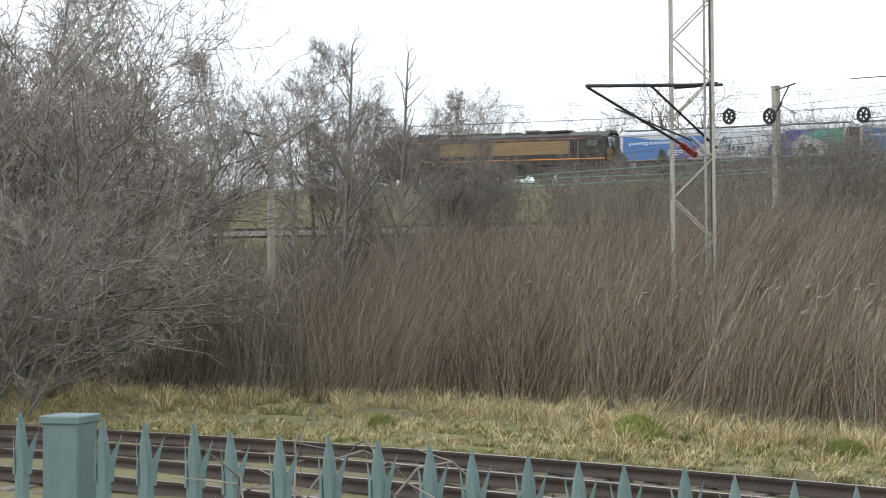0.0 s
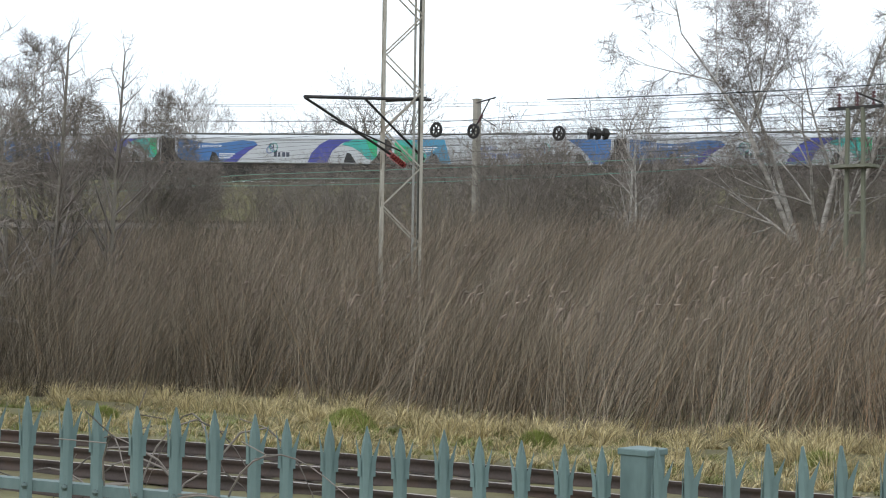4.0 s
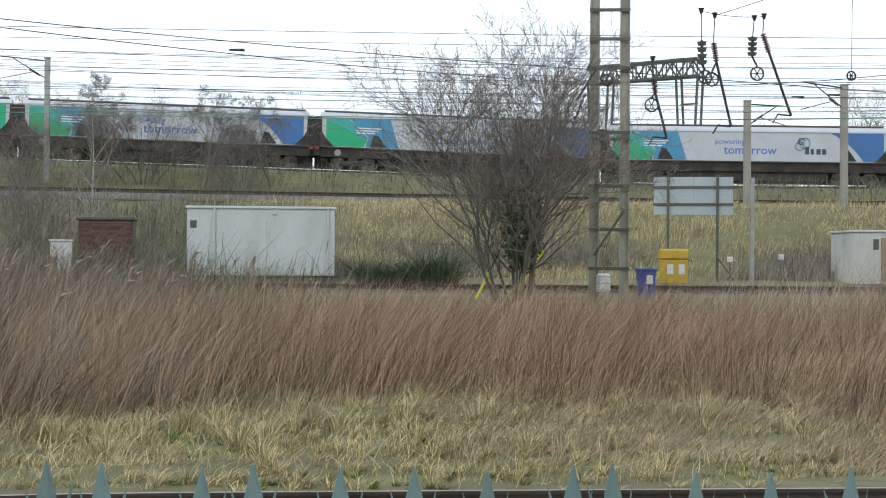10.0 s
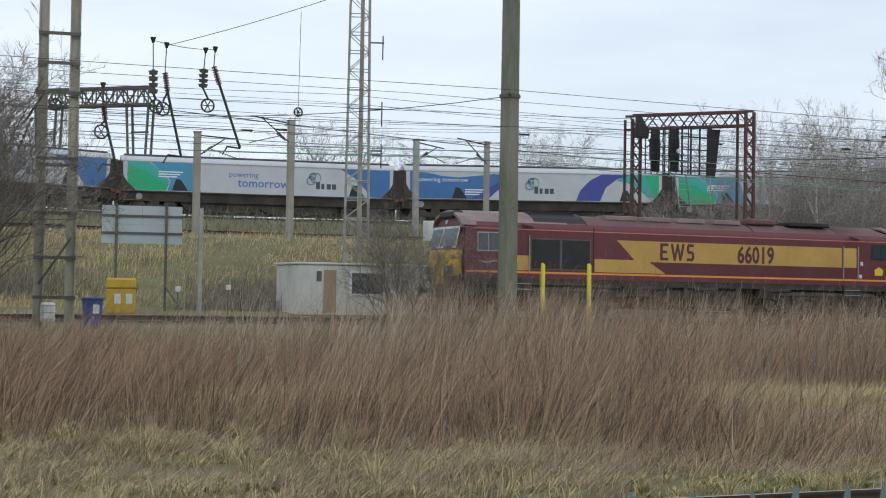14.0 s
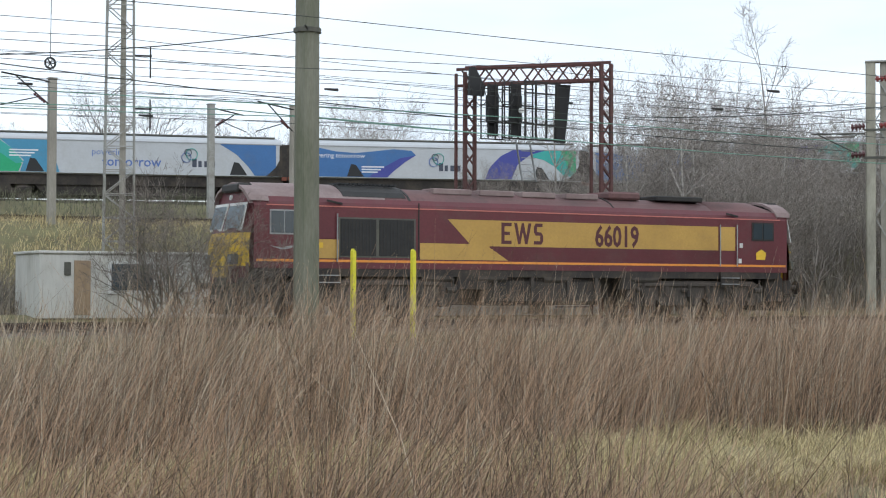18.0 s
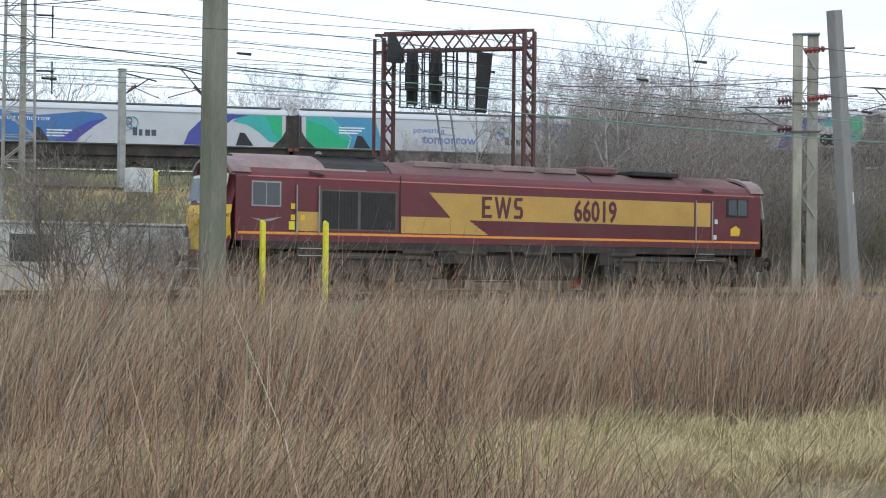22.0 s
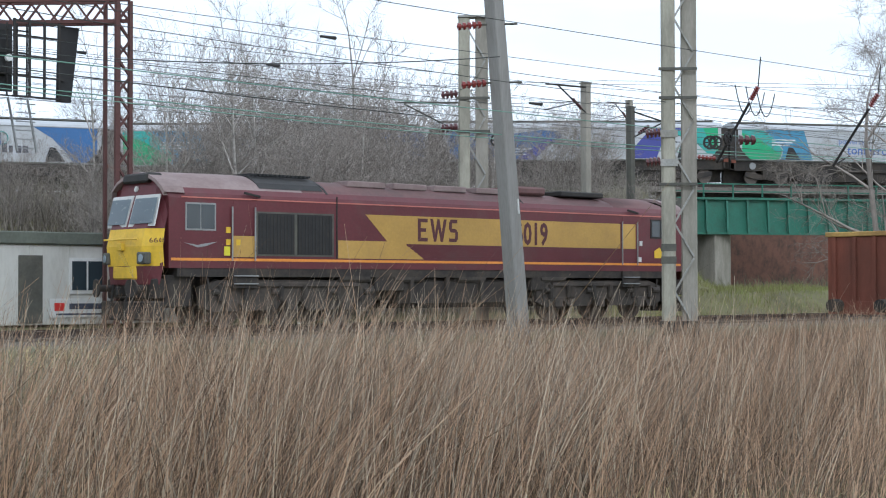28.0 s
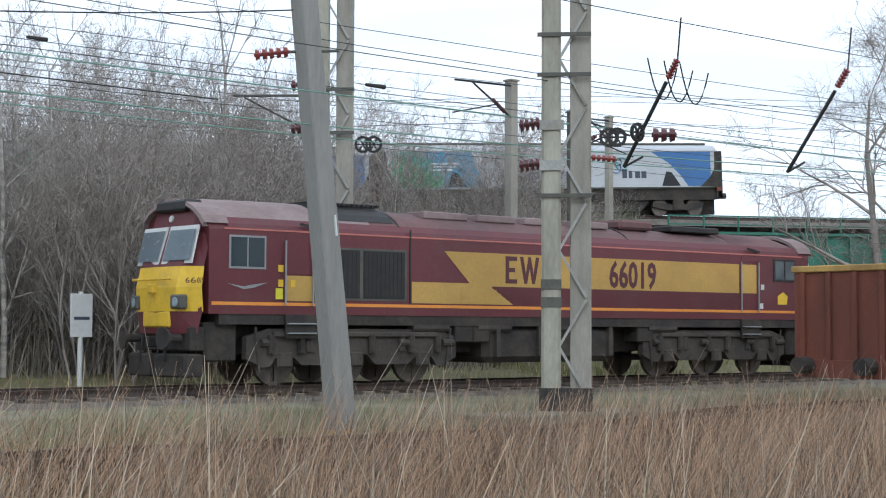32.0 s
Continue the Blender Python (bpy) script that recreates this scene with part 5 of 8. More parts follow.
t = root("portable_office", 20.75, 57.6, 1.35, -1.9)
tagged(t, "weathered white portable office with a felt roof", "portable building")
part("body", box(bmesh.new(), 0, 9.8, 0, 2.8, 0, 1.95, 0.02), M["hut_white"], t)
part("roof", box(bmesh.new(), -0.05, 9.9, -0.06, 2.9, 1.95, 2.04, 0.02), M["hut_white"], t)
for i in range(9):
    part("batten", box(bmesh.new(), 0.05 + i * 1.2, 0.1 + i * 1.2, -0.02, 0.0, 0.05, 1.93), M["hut_white"], t)
part("door", box(bmesh.new(), 1.05, 1.55, -0.04, 0.01, 0.1, 1.75), M["wood"], t, "bare boarded-up door")
w = part("window_frame", box(bmesh.new(), 2.1, 3.6, -0.04, 0.01, 0.75, 1.75), M["white"], t)
part("pane", box(bmesh.new(), 2.2, 3.5, -0.055, -0.04, 0.85, 1.65), M["glass"], w)
part("vent", box(bmesh.new(), 0.75, 0.95, -0.03, 0.01, 1.3, 1.7), M["mast_dark"], t)

t = root("mess_cabin", 31.2, 57.4, 1.35, -1.9)
tagged(t, "long white mess cabin with windows and a red door", "portable building")
part("body", box(bmesh.new(), 0, 13.4, 0, 2.8, 0, 2.2, 0.02), M["hut_white"], t)
part("roof", box(bmesh.new(), -0.1, 13.5, -0.1, 2.9, 2.2, 2.55, 0.03), M["felt"], t)
for i in range(12):
    part("batten", box(bmesh.new(), 0.02 + i * 1.2, 0.07 + i * 1.2, -0.02, 0.0, 0.05, 2.18), M["hut_white"], t)
for x0, x1 in ((1.9, 2.9), (3.3, 4.6), (5.0, 5.6), (8.4, 9.5)):
    w = part("window_frame", box(bmesh.new(), x0, x1, -0.05, 0.01, 0.85, 1.85), M["white"], t)
    part("pane", box(bmesh.new(), x0 + 0.08, (x0 + x1) / 2 - 0.03, -0.065, -0.05, 0.95, 1.75), M["glass"], w)
    part("pane", box(bmesh.new(), (x0 + x1) / 2 + 0.03, x1 - 0.08, -0.065, -0.05, 0.95, 1.75), M["glass"], w)
# Dark panel on the solid wall paints the shade of an open entrance.
part("doorway", box(bmesh.new(), 6.9, 7.6, -0.04, 0.01, 0.05, 1.9), M["mast_dark"], t, "flat dark panel painted as the shade inside an open entrance")
d_ = part("red_door", box(bmesh.new(), 12.15, 12.75, -0.05, 0.01, 0.05, 1.85, 0.01), M["red"], t, "bright red door")
part("handle", box(bmesh.new(), 12.62, 12.68, -0.09, -0.05, 0.9, 1.0), M["pipe"], d_)
part("lamp", box(bmesh.new(), 12.3, 12.6, -0.12, 0.0, 1.93, 2.03), M["mast_dark"], t)
sg = part("banner", box(bmesh.new(), 7.8, 9.9, -0.05, -0.01, 0.2, 0.72), M["white"], t, "white banner with a red square and dark bars")
part("banner_square", box(bmesh.new(), 7.95, 8.25, -0.056, -0.05, 0.38, 0.6), M["red"], sg)
part("banner_bar", box(bmesh.new(), 8.4, 9.6, -0.056, -0.05, 0.42, 0.58), M["ink"], sg)
part("banner_bar", box(bmesh.new(), 8.0, 9.7, -0.056, -0.05, 0.26, 0.31), M["ink"], sg)

t = root("relay_box", -7.65, 52.4, 1.0)
tagged(t, "off-white trackside relay box on a pedestal", "relay box")
part("body", box(bmesh.new(), -0.33, 0.33, -0.2, 0.2, 1.15, 1.65, 0.02), M["white_box"], t)
part("lid", box(bmesh.new(), -0.37, 0.37, -0.24, 0.24, 1.65, 1.72, 0.015), M["white_box"], t)
part("pedestal", box(bmesh.new(), -0.1, 0.3, -0.15, 0.15, -0.1, 1.15, 0.01), M["white_box"], t)

# brick pier with separate bricks
t = root("brick_pier", -7.55, 55.5, 1.2)
tagged(t, "sooty red brick pier with a stone cap", "brick wall")
part("core", box(bmesh.new(), 0.02, 1.88, 0.02, 0.85, -0.2, 2.25), M["mortar"], t)
part("cap", box(bmesh.new(), -0.06, 1.96, -0.06, 0.93, 2.25, 2.36, 0.02), M["mast_dark"], t)
bm = bmesh.new()
box(bm, -0.108, 0.108, -0.02, 0.03, -0.033, 0.033, 0.004)
BR = bpy.data.meshes.new("brick"); bm.to_mesh(BR); bm.free(); BR.materials.append(M["brick"])
for r_ in range(28):
    for c_ in range(8):
        x = 0.12 + c_ * 0.237 - (0.118 if r_ % 2 else 0)
        if 0.08 < x < 1.82:
            o = new("brick", BR); o.parent = t
            o.matrix_basis = pose(x, 0.0 + rs.normal(0, 0.004), 0.1 + r_ * 0.0765, 0, 0, rs.normal(0, 0.5))

t = root("notice_board", 15.0, 59.1, 1.5, -13)
tagged(t, "large grey sign board seen from behind on posts", "sign board")
for i in range(2):
    for j in range(2):
        part("panel", box(bmesh.new(), -1.5 + 1.5 * i + 0.004, 1.5 * i - 0.004, -0.01, 0.01, 2.45 + 0.72 * j + 0.004, 3.17 + 0.72 * j - 0.004), M["sign_back"], t)
for z in (2.85, 3.5):
    part("stiffener", box(bmesh.new(), -1.52, 1.52, -0.07, -0.012, z - 0.04, z + 0.04), M["mast_dark"], t)
for x in (-0.95, 0.9):
    part("post", box(bmesh.new(), x - 0.05, x + 0.05, -0.15, -0.072, -0.3, 3.95), M["mast_dark"], t)
part("stay", bar(bmesh.new(), (0.85, -0.15, 0.9), (1.5, -0.8, 0.0), 0.05), M["mast_dark"], t)
t = root("slim_post", 16.85, 57.6, 1.3)
tagged(t, "slim grey steel post beside the sign board", "post")
part("shaft", box(bmesh.new(), -0.07, 0.07, -0.07, 0.07, -0.3, 4.0), M["galv"], t)
for x, y, z in ((15.9, 57.2, 2.2), (17.9, 57.4, 2.3), (12.0, 57.5, 2.3)):
    t = root("marker_light", x, y, z - 1.0)
    tagged(t, "small white ground light on a thin stem", "ground light", "ground lights")
    part("stem", rod(bmesh.new(), (0, 0, -0.2), (0, 0, 0.95), 0.02, sides=6), M["mast_dark"], t)
    part("head", box(bmesh.new(), -0.09, 0.09, -0.09, 0.05, 0.95, 1.15, 0.02), M["white"], t)

t = root("grit_bin", 13.35, 55.4, 1.35, -12)
tagged(t, "yellow plastic grit bin with two white labels", "grit bin")
part("body", box(bmesh.new(), -0.5, 0.5, -0.35, 0.35, 0.0, 0.85, 0.03), M["yellow_bin"], t)
part("lid", box(bmesh.new(), -0.53, 0.53, -0.38, 0.36, 0.86, 1.25, 0.06), M["yellow_bin"], t)
for x in (-0.12, 0.28):
    part("sticker", box(bmesh.new(), x - 0.11, x + 0.11, -0.362, -0.352, 0.35, 0.7), M["white"], t)
t = root("wheelie_bin", 10.9, 48.9, 0.8, -8)
tagged(t, "blue plastic wheeled bin with a white sticker", "wheelie bin")
bm = bmesh.new()
bmesh.ops.create_cone(bm, cap_ends=True, segments=4, radius1=0.33, radius2=0.42, depth=0.95, matrix=Matrix.Translation((0, 0, 0.55)) @ Matrix.Rotation(math.pi / 4, 4, "Z"))
part("body", bm, M["blue_bin"], t)
part("lid", box(bmesh.new(), -0.34, 0.34, -0.36, 0.32, 1.03, 1.12, 0.03), M["blue_bin"], t)
part("sticker", box(bmesh.new(), 0.0, 0.2, -0.325, -0.30, 0.62, 0.9), M["white"], t)
for x in (-0.22, 0.22):
    part("wheel", rod(bmesh.new(), (x - 0.04, 0.25, 0.1), (x + 0.04, 0.25, 0.1), 0.1), M["black"], t)
t = root("water_canister", 9.35, 47.9, 1.05)
tagged(t, "white plastic canister in a wire cage", "canister")
part("body", box(bmesh.new(), -0.2, 0.2, -0.18, 0.18, 0.1, 0.7, 0.06), M["white"], t)
bm = bmesh.new()
for z in (0.2, 0.4, 0.6):
    box(bm, -0.22, 0.22, -0.2, -0.185, z - 0.012, z + 0.012)
part("cage", bm, M["pipe"], t)
t = root("white_marker_sign", 47.38, 56.74, 1.2)
tagged(t, "white trackside marker board on a thin post", "marker sign")
part("post", rod(bmesh.new(), (0, 0, -0.3), (0, 0, 2.2), 0.06), M["white"], t)
part("board", box(bmesh.new(), -0.28, 0.28, -0.06, -0.02, 1.15, 2.15, 0.01), M["white"], t)
part("board_bar", box(bmesh.new(), -0.2, 0.2, -0.066, -0.06, 1.55, 1.62), M["ink"], t)
t = root("lineside_cabinet", 33.3, 72.4, 4.95)
tagged(t, "white lineside cabinet beside the bank track", "cabinet")
part("body", box(bmesh.new(), -0.5, 0.5, -0.3, 0.3, 0, 1.0, 0.03), M["white_box"], t)
part("yellow_post", box(bmesh.new(), 0.65, 0.8, -0.1, 0.1, 0, 0.9), M["tape"], t)
for k in range(3):
    t = root("grey_cabinet", 37.6 + 0.72 * k, 70.8, 4.6)
    tagged(t, "grey lineside equipment cabinet on the bank", "cabinet", "grey cabinets")
    part("body", box(bmesh.new(), -0.32, 0.32, -0.25, 0.25, -0.2, 0.75, 0.02), M["pipe"], t)

# stay wires with yellow guards
for a, b, g in (((6.3, 46.6, 0.9), (9.3, 48.2, 5.3), 0.35), ((5.2, 46.2, 0.9), (9.1, 48.2, 8.5), 0.12)):
    t = root("guy_wire", 0, 0, 0)
    tagged(t, "guy wire with a yellow guard sleeve", "guy wire", "guy wires")
    a, b = Vector(a), Vector(b)
    part("wire", rod(bmesh.new(), a, b, 0.02, sides=5), M["wire"], t)
    part("guard", rod(bmesh.new(), a, a.lerp(b, g), 0.055, sides=6), M["tape"], t)
t = root("guy_wire", 0, 0, 0)
tagged(t, "pale guy wire slanting from the concrete post", "guy wire", "guy wires")
part("wire", rod(bmesh.new(), (-15.3, 34.5, 2.0), (-10.0, 34.6, 7.6), 0.025, sides=5), M["conc"], t)

# concrete cable trough and kerb seen through the reeds
t = root("cable_trough", -15.2, 37.4, 1.98, 4)
tagged(t, "pale concrete cable trough in the reeds", "cable trough")
part("trough", box(bmesh.new(), -0.4, 4.4, -0.2, 0.2, -0.2, 0.14, 0.01), M["conc"], t)

# girder bridge
t = root("girder_bridge", 0, 0, 1.1)
tagged(t, "green riveted steel girder railway bridge", "bridge")
xa, xb = 92.5, 128.0
ya, yb = float(line_y(xa)) - 3.4, float(line_y(xb)) - 3.4
P, Q = Vector((xa, ya, 0)), Vector((xb, yb, 0))
along = (Q - P).normalized()
for z, h, w in ((4.45, 0.14, 0.55), (6.55, 0.14, 0.55)):
    part("flange", bar(bmesh.new(), P + Vector((0, 0, z)), Q + Vector((0, 0, z)), w, h), M["bridge"], t)
part("web", slab(bmesh.new(), [(0, 4.45), ((Q - P).length, 4.45), ((Q - P).length, 6.55), (0, 6.55)], -0.03, 0.03), M["bridge"], t).matrix_basis = Matrix.Translation(P) @ Matrix.Rotation(math.atan2(along.y, along.x), 4, "Z")
for i in range(30):
    c = P.lerp(Q, (i + 0.5) / 30)
    part("stiffener", bar(bmesh.new(), (c.x - 0.2, c.y - 0.28, 4.5), (c.x - 0.05, c.y - 0.1, 6.5), 0.1, 0.22), M["bridge"], t)
for z in (7.0, 7.45):
    part("handrail", bar(bmesh.new(), P + Vector((0, 0, z)), Q + Vector((0, 0, z)), 0.07), M["bridge"], t)
for i in range(22):
    c = P.lerp(Q, i / 21)
    part("baluster", bar(bmesh.new(), (c.x, c.y, 6.5), (c.x, c.y, 7.48), 0.08), M["bridge"], t)
part("deck", slab(bmesh.new(), [(0, 6.2), ((Q - P).length, 6.2), ((Q - P).length, 6.6), (0, 6.6)], 0.1, 6.0), M["mast_dark"], t).matrix_basis = Matrix.Translation(P) @ Matrix.Rotation(math.atan2(along.y, along.x), 4, "Z")
part("abutment", slab(bmesh.new(), [(-6.0, -0.6), (0.9, -0.6), (0.9, 6.4), (-1.5, 6.6), (-4.2, 6.3), (-6.0, 4.4)], -1.2, 5.5), M["mast_dark"], t, "dark sooty stone abutment with a sloping wing").matrix_basis = Matrix.Translation(P) @ Matrix.Rotation(math.atan2(along.y, along.x), 4, "Z")
part("bearing_pier", box(bmesh.new(), xa + 2.2, xa + 3.8, ya - 1.4, ya + 2.6, -0.6, 4.4, 0.05), M["conc"], t, "pale concrete bearing pier")
part("far_abutment", box(bmesh.new(), xb - 0.5, xb + 2.5, yb - 0.5, yb + 5.5, -0.9, 6.4, 0.05), M["mast_dark"], t)
part("back_wall", box(bmesh.new(), xa + 4, xb + 4, 84.0, 84.6, -0.9, 6.1, 0.05), M["brick"], t, "sooty brick wall beyond the bridge")


# ---- locomotives ----
def loft(rows, mat, name, parent, close=True, label="", smooth=False):
    """Skin a row of equal-length profiles."""
    bm = bmesh.new()
    vs = [[bm.verts.new(p) for p in r] for r in rows]
    n = len(rows[0])
    for a, b in zip(vs, vs[1:]):
        for i in range(n - 1):
            bm.faces.new((a[i], a[i + 1], b[i + 1], b[i]))
    if close:
        bm.faces.new(vs[0]); bm.faces.new(vs[-1][::-1])
    bmesh.ops.recalc_face_normals(bm, faces=bm.faces)
    if smooth:
        for f in bm.faces:
            f.smooth = True
    return part(name, bm, mat, parent, label)


def locomotive(name, label, body_mat, band_mat, nose_mat, roof_mat, lettered):
    """A heavy six-axle diesel: near side at y = 0, cab front at x = 0, rail top at z = 0."""
    t = root(name)
    tagged(t, label, "locomotive")
    W, L = 2.65, 20.4
    dust_mat = M["roof_dust"] if lettered else roof_mat
    zb, zs = 1.58, 3.12
    half = [(0.0, zb), (0.0, zs), (0.05, 3.25), (0.16, 3.38)]
    side = half + [(W - y, z) for y, z in half[::-1]]
    # lower body between the cabs, with the cab ends drawn in a little
    def ring(x, inset=0.0, drop=0.0):
        return [(x, y + (inset if y < W / 2 else -inset), z) for y, z in side]
    body = loft([ring(0.03), ring(0.2), ring(L - 0.2), ring(L - 0.03)], body_mat, "body", t)
    # curved roof in three stretches: cab, engine room, cab
    def roof_row(x, top, edge=3.38, out=0.16):
        return [(x, out + (W - 2 * out) * k / 12, edge + (top - edge) * math.sin(math.pi * k / 12) ** 0.72) for k in range(13)]
    loft([roof_row(0.16, 3.68), roof_row(0.5, 3.80), roof_row(2.5, 3.82), roof_row(4.4, 3.80)], dust_mat, "cab_roof", t, smooth=True)
    loft([roof_row(4.42, 3.77), roof_row(5.6, 3.76), roof_row(17.1, 3.70)], roof_mat, "engine_roof", t, smooth=True)
    loft([roof_row(17.12, 3.74), roof_row(19.4, 3.74), roof_row(20.15, 3.5)], roof_mat, "rear_cab_roof", t, smooth=True)
    hatch = loft([roof_row(3.0, 3.845, 3.44, 0.22), roof_row(5.15, 3.83, 3.44, 0.22)], M["black"], "roof_hatch", t, label="dark louvred roof grille")
    for i in range(15):
        part("louvre", box(bmesh.new(), 3.05 + i * 0.14, 3.11 + i * 0.14, 0.7, W - 0.7, 3.80, 3.85), M["mesh_dark"], hatch)
    loft([roof_row(5.2, 3.81, 3.36, 0.13), roof_row(5.27, 3.81, 3.36, 0.13)], M["black"], "roof_seam", t)
    loft([roof_row(12.9, 3.76, 3.36, 0.13), roof_row(12.95, 3.76, 3.36, 0.13)], M["black"], "roof_seam", t)
    for x0, x1 in ((6.3, 7.7), (8.0, 9.3), (9.6, 10.9), (11.3, 12.6)):
        part("roof_panel", box(bmesh.new(), x0, x1, 0.55, 1.3, 3.62, 3.785, 0.02), dust_mat, t)
    part("exhaust_box", box(bmesh.new(), 13.1, 14.4, 0.6, W - 0.6, 3.66, 3.9, 0.06), roof_mat, t)
    part("fan_cover", box(bmesh.new(), 15.0, 17.0, 0.5, W - 0.5, 3.66, 3.82, 0.03), M["black"], t)
    # cab front: lower nose panel, raked windscreens, brow
    for end, s in ((0.0, 1), (L, -1)):
        X = lambda d: end + s * d
        loft([[(X(0.0), 0.12, 1.15), (X(-0.02), 0.05, 1.6), (X(-0.05), 0.05, 2.05), (X(0.02), 0.06, 2.42), (X(0.16), 0.03, 3.2), (X(0.2), 0.16, 3.4)],
              [(X(-0.12), 0.5, 1.15), (X(-0.16), 0.45, 1.6), (X(-0.2), 0.45, 2.05), (X(-0.12), 0.45, 2.42), (X(0.02), 0.45, 3.2), (X(0.04), 0.45, 3.6)],
              [(X(-0.15), W / 2, 1.15), (X(-0.2), W / 2, 1.6), (X(-0.24), W / 2, 2.05), (X(-0.16), W / 2, 2.42), (X(-0.02), W / 2, 3.22), (X(0.0), W / 2, 3.62)],
              [(X(-0.12), W - 0.5, 1.15), (X(-0.16), W - 0.45, 1.6), (X(-0.2), W - 0.45, 2.05), (X(-0.12), W - 0.45, 2.42), (X(0.02), W - 0.45, 3.2), (X(0.04), W - 0.45, 3.6)],
              [(X(0.0), W - 0.12, 1.15), (X(-0.02), W - 0.05, 1.6), (X(-0.05), W - 0.05, 2.05), (X(0.02), W - 0.06, 2.42), (X(0.16), W - 0.03, 3.2), (X(0.2), W - 0.16, 3.4)]],
             body_mat, "cab_front", t, close=False)
        def nose(y0, y1, z0, z1, d0, d1, mat, nm, thick=0.03, lab=""):
            bm = bmesh.new()
            f = [bm.verts.new((X(d0 - 0.012), y0, z0)), bm.verts.new((X(d0 - 0.012), y1, z0)), bm.verts.new((X(d1 - 0.012), y1, z1)), bm.verts.new((X(d1 - 0.012), y0, z1))]
            g = [bm.verts.new((v.co.x - s * thick * -1, v.co.y, v.co.z)) for v in f]
            bm.faces.new(f); bm.faces.new(g[::-1])
            for i in range(4):
                bm.faces.new((f[i], g[i], g[(i + 1) % 4], f[(i + 1) % 4]))
            bmesh.ops.recalc_face_normals(bm, faces=bm.faces)
            return part(nm, bm, mat, t, lab)
        # yellow lower nose in three facets that follow the front
        loft([[(X(-0.03), 0.03, 1.62), (X(-0.07), 0.03, 2.05), (X(0.0), 0.04, 2.43)],
              [(X(-0.175), 0.45, 1.62), (X(-0.215), 0.45, 2.05), (X(-0.135), 0.45, 2.43)],
              [(X(-0.215), W / 2, 1.62), (X(-0.255), W / 2, 2.05), (X(-0.175), W / 2, 2.43)],
              [(X(-0.175), W - 0.45, 1.62), (X(-0.215), W - 0.45, 2.05), (X(-0.135), W - 0.45, 2.43)],
              [(X(-0.03), W - 0.03, 1.62), (X(-0.07), W - 0.03, 2.05), (X(0.0), W - 0.04, 2.43)]], nose_mat, "nose_panel", t, close=False, label="yellow warning panel on the nose")
        part("valance", box(bmesh.new(), min(X(-0.2), X(0.25)), max(X(-0.2), X(0.25)), 0.75, W - 0.75, 1.28, 1.64, 0.04), nose_mat, t)
        for y0, y1 in ((0.2, 1.22), (W - 1.22, W - 0.2)):
            fr = nose(y0 - 0.05, y1 + 0.05, 2.48, 3.2, -0.14, -0.04, M["white"], "windscreen_frame", 0.03)
            bm = bmesh.new()
            v = [bm.verts.new(p) for p in ((X(-0.165), y0, 2.54), (X(-0.165), y1, 2.54), (X(-0.075), y1, 3.12), (X(-0.075), y0, 3.12))]
            bm.faces.new(v)
            bmesh.ops.solidify(bm, geom=bm.faces[:], thickness=0.01)
            part("windscreen", bm, M["screen"], fr, "dusty windscreen with the sky's reflection in its tint")
        for y in (0.42, W - 0.42):
            lamp = part("headlight_box", box(bmesh.new(), min(X(-0.26), X(-0.1)), max(X(-0.26), X(-0.1)), y - 0.2, y + 0.2, 1.66, 1.92, 0.03), M["mast_dark"], t)
            part("lens", rod(bmesh.new(), (X(-0.275), y, 1.79), (X(-0.25), y, 1.79), 0.085), M["screen"], lamp)
        part("brow_lamp", rod(bmesh.new(), (X(-0.06), W / 2, 3.36), (X(0.1), W / 2, 3.36), 0.07), M["white"], t)
        part("brow", loft_brow(X, W), dust_mat, t)
        part("brow_hood", box(bmesh.new(), min(X(-0.14), X(0.3)), max(X(-0.14), X(0.3)), W / 2 - 0.62, W / 2 + 0.62, 3.5, 3.74, 0.05), M["black"], t, "dark recessed hood above the windscreens")
        part("nose_handrail", rod(bmesh.new(), (X(-0.3), 0.5, 2.2), (X(-0.32), W - 0.5, 2.2), 0.02, sides=6), nose_mat, t)
        part("hose_box", box(bmesh.new(), min(X(-0.34), X(-0.15)), max(X(-0.34), X(-0.15)), W / 2 - 0.1, W / 2 + 0.12, 1.95, 2.12, 0.02), nose_mat, t)
        part("buffer_beam", box(bmesh.new(), min(X(-0.1), X(0.15)), max(X(-0.1), X(0.15)), 0.15, W - 0.15, 0.78, 1.3, 0.03), M["under"], t)
        for y in (0.45, W - 0.45):
            b_ = part("buffer", rod(bmesh.new(), (X(-0.1), y, 1.05), (X(-0.5), y, 1.05), 0.09, sides=10), M["under"], t)
            part("buffer_head", rod(bmesh.new(), (X(-0.5), y, 1.05), (X(-0.55), y, 1.05), 0.24, sides=14), M["under"], b_)
        part("coupling_hook", box(bmesh.new(), min(X(-0.42), X(-0.1)), max(X(-0.42), X(-0.1)), W / 2 - 0.06, W / 2 + 0.06, 0.85, 1.1, 0.03), M["black"], t)
        part("snow_plough", slab_x(X, W), M["under"], t)
        for y in (0.8, 1.1, W - 0.8):
            part("brake_pipe", rod(bmesh.new(), (X(-0.2), y, 1.15), (X(-0.28), y, 0.55), 0.03, sides=6), M["black"], t)
    # near side livery and fittings, laid proud of the body
    y0 = -0.006
    def plate(nm, outline, mat, lab="", th=0.01, parent=None, back=0.001):
        return part(nm, slab(bmesh.new(), outline, -th, back), mat, parent or t, lab)
    plate("cantrail_stripe", [(0.4, 3.13), (L - 0.35, 3.13), (L - 0.35, 3.16), (0.4, 3.16)], M["pink"])
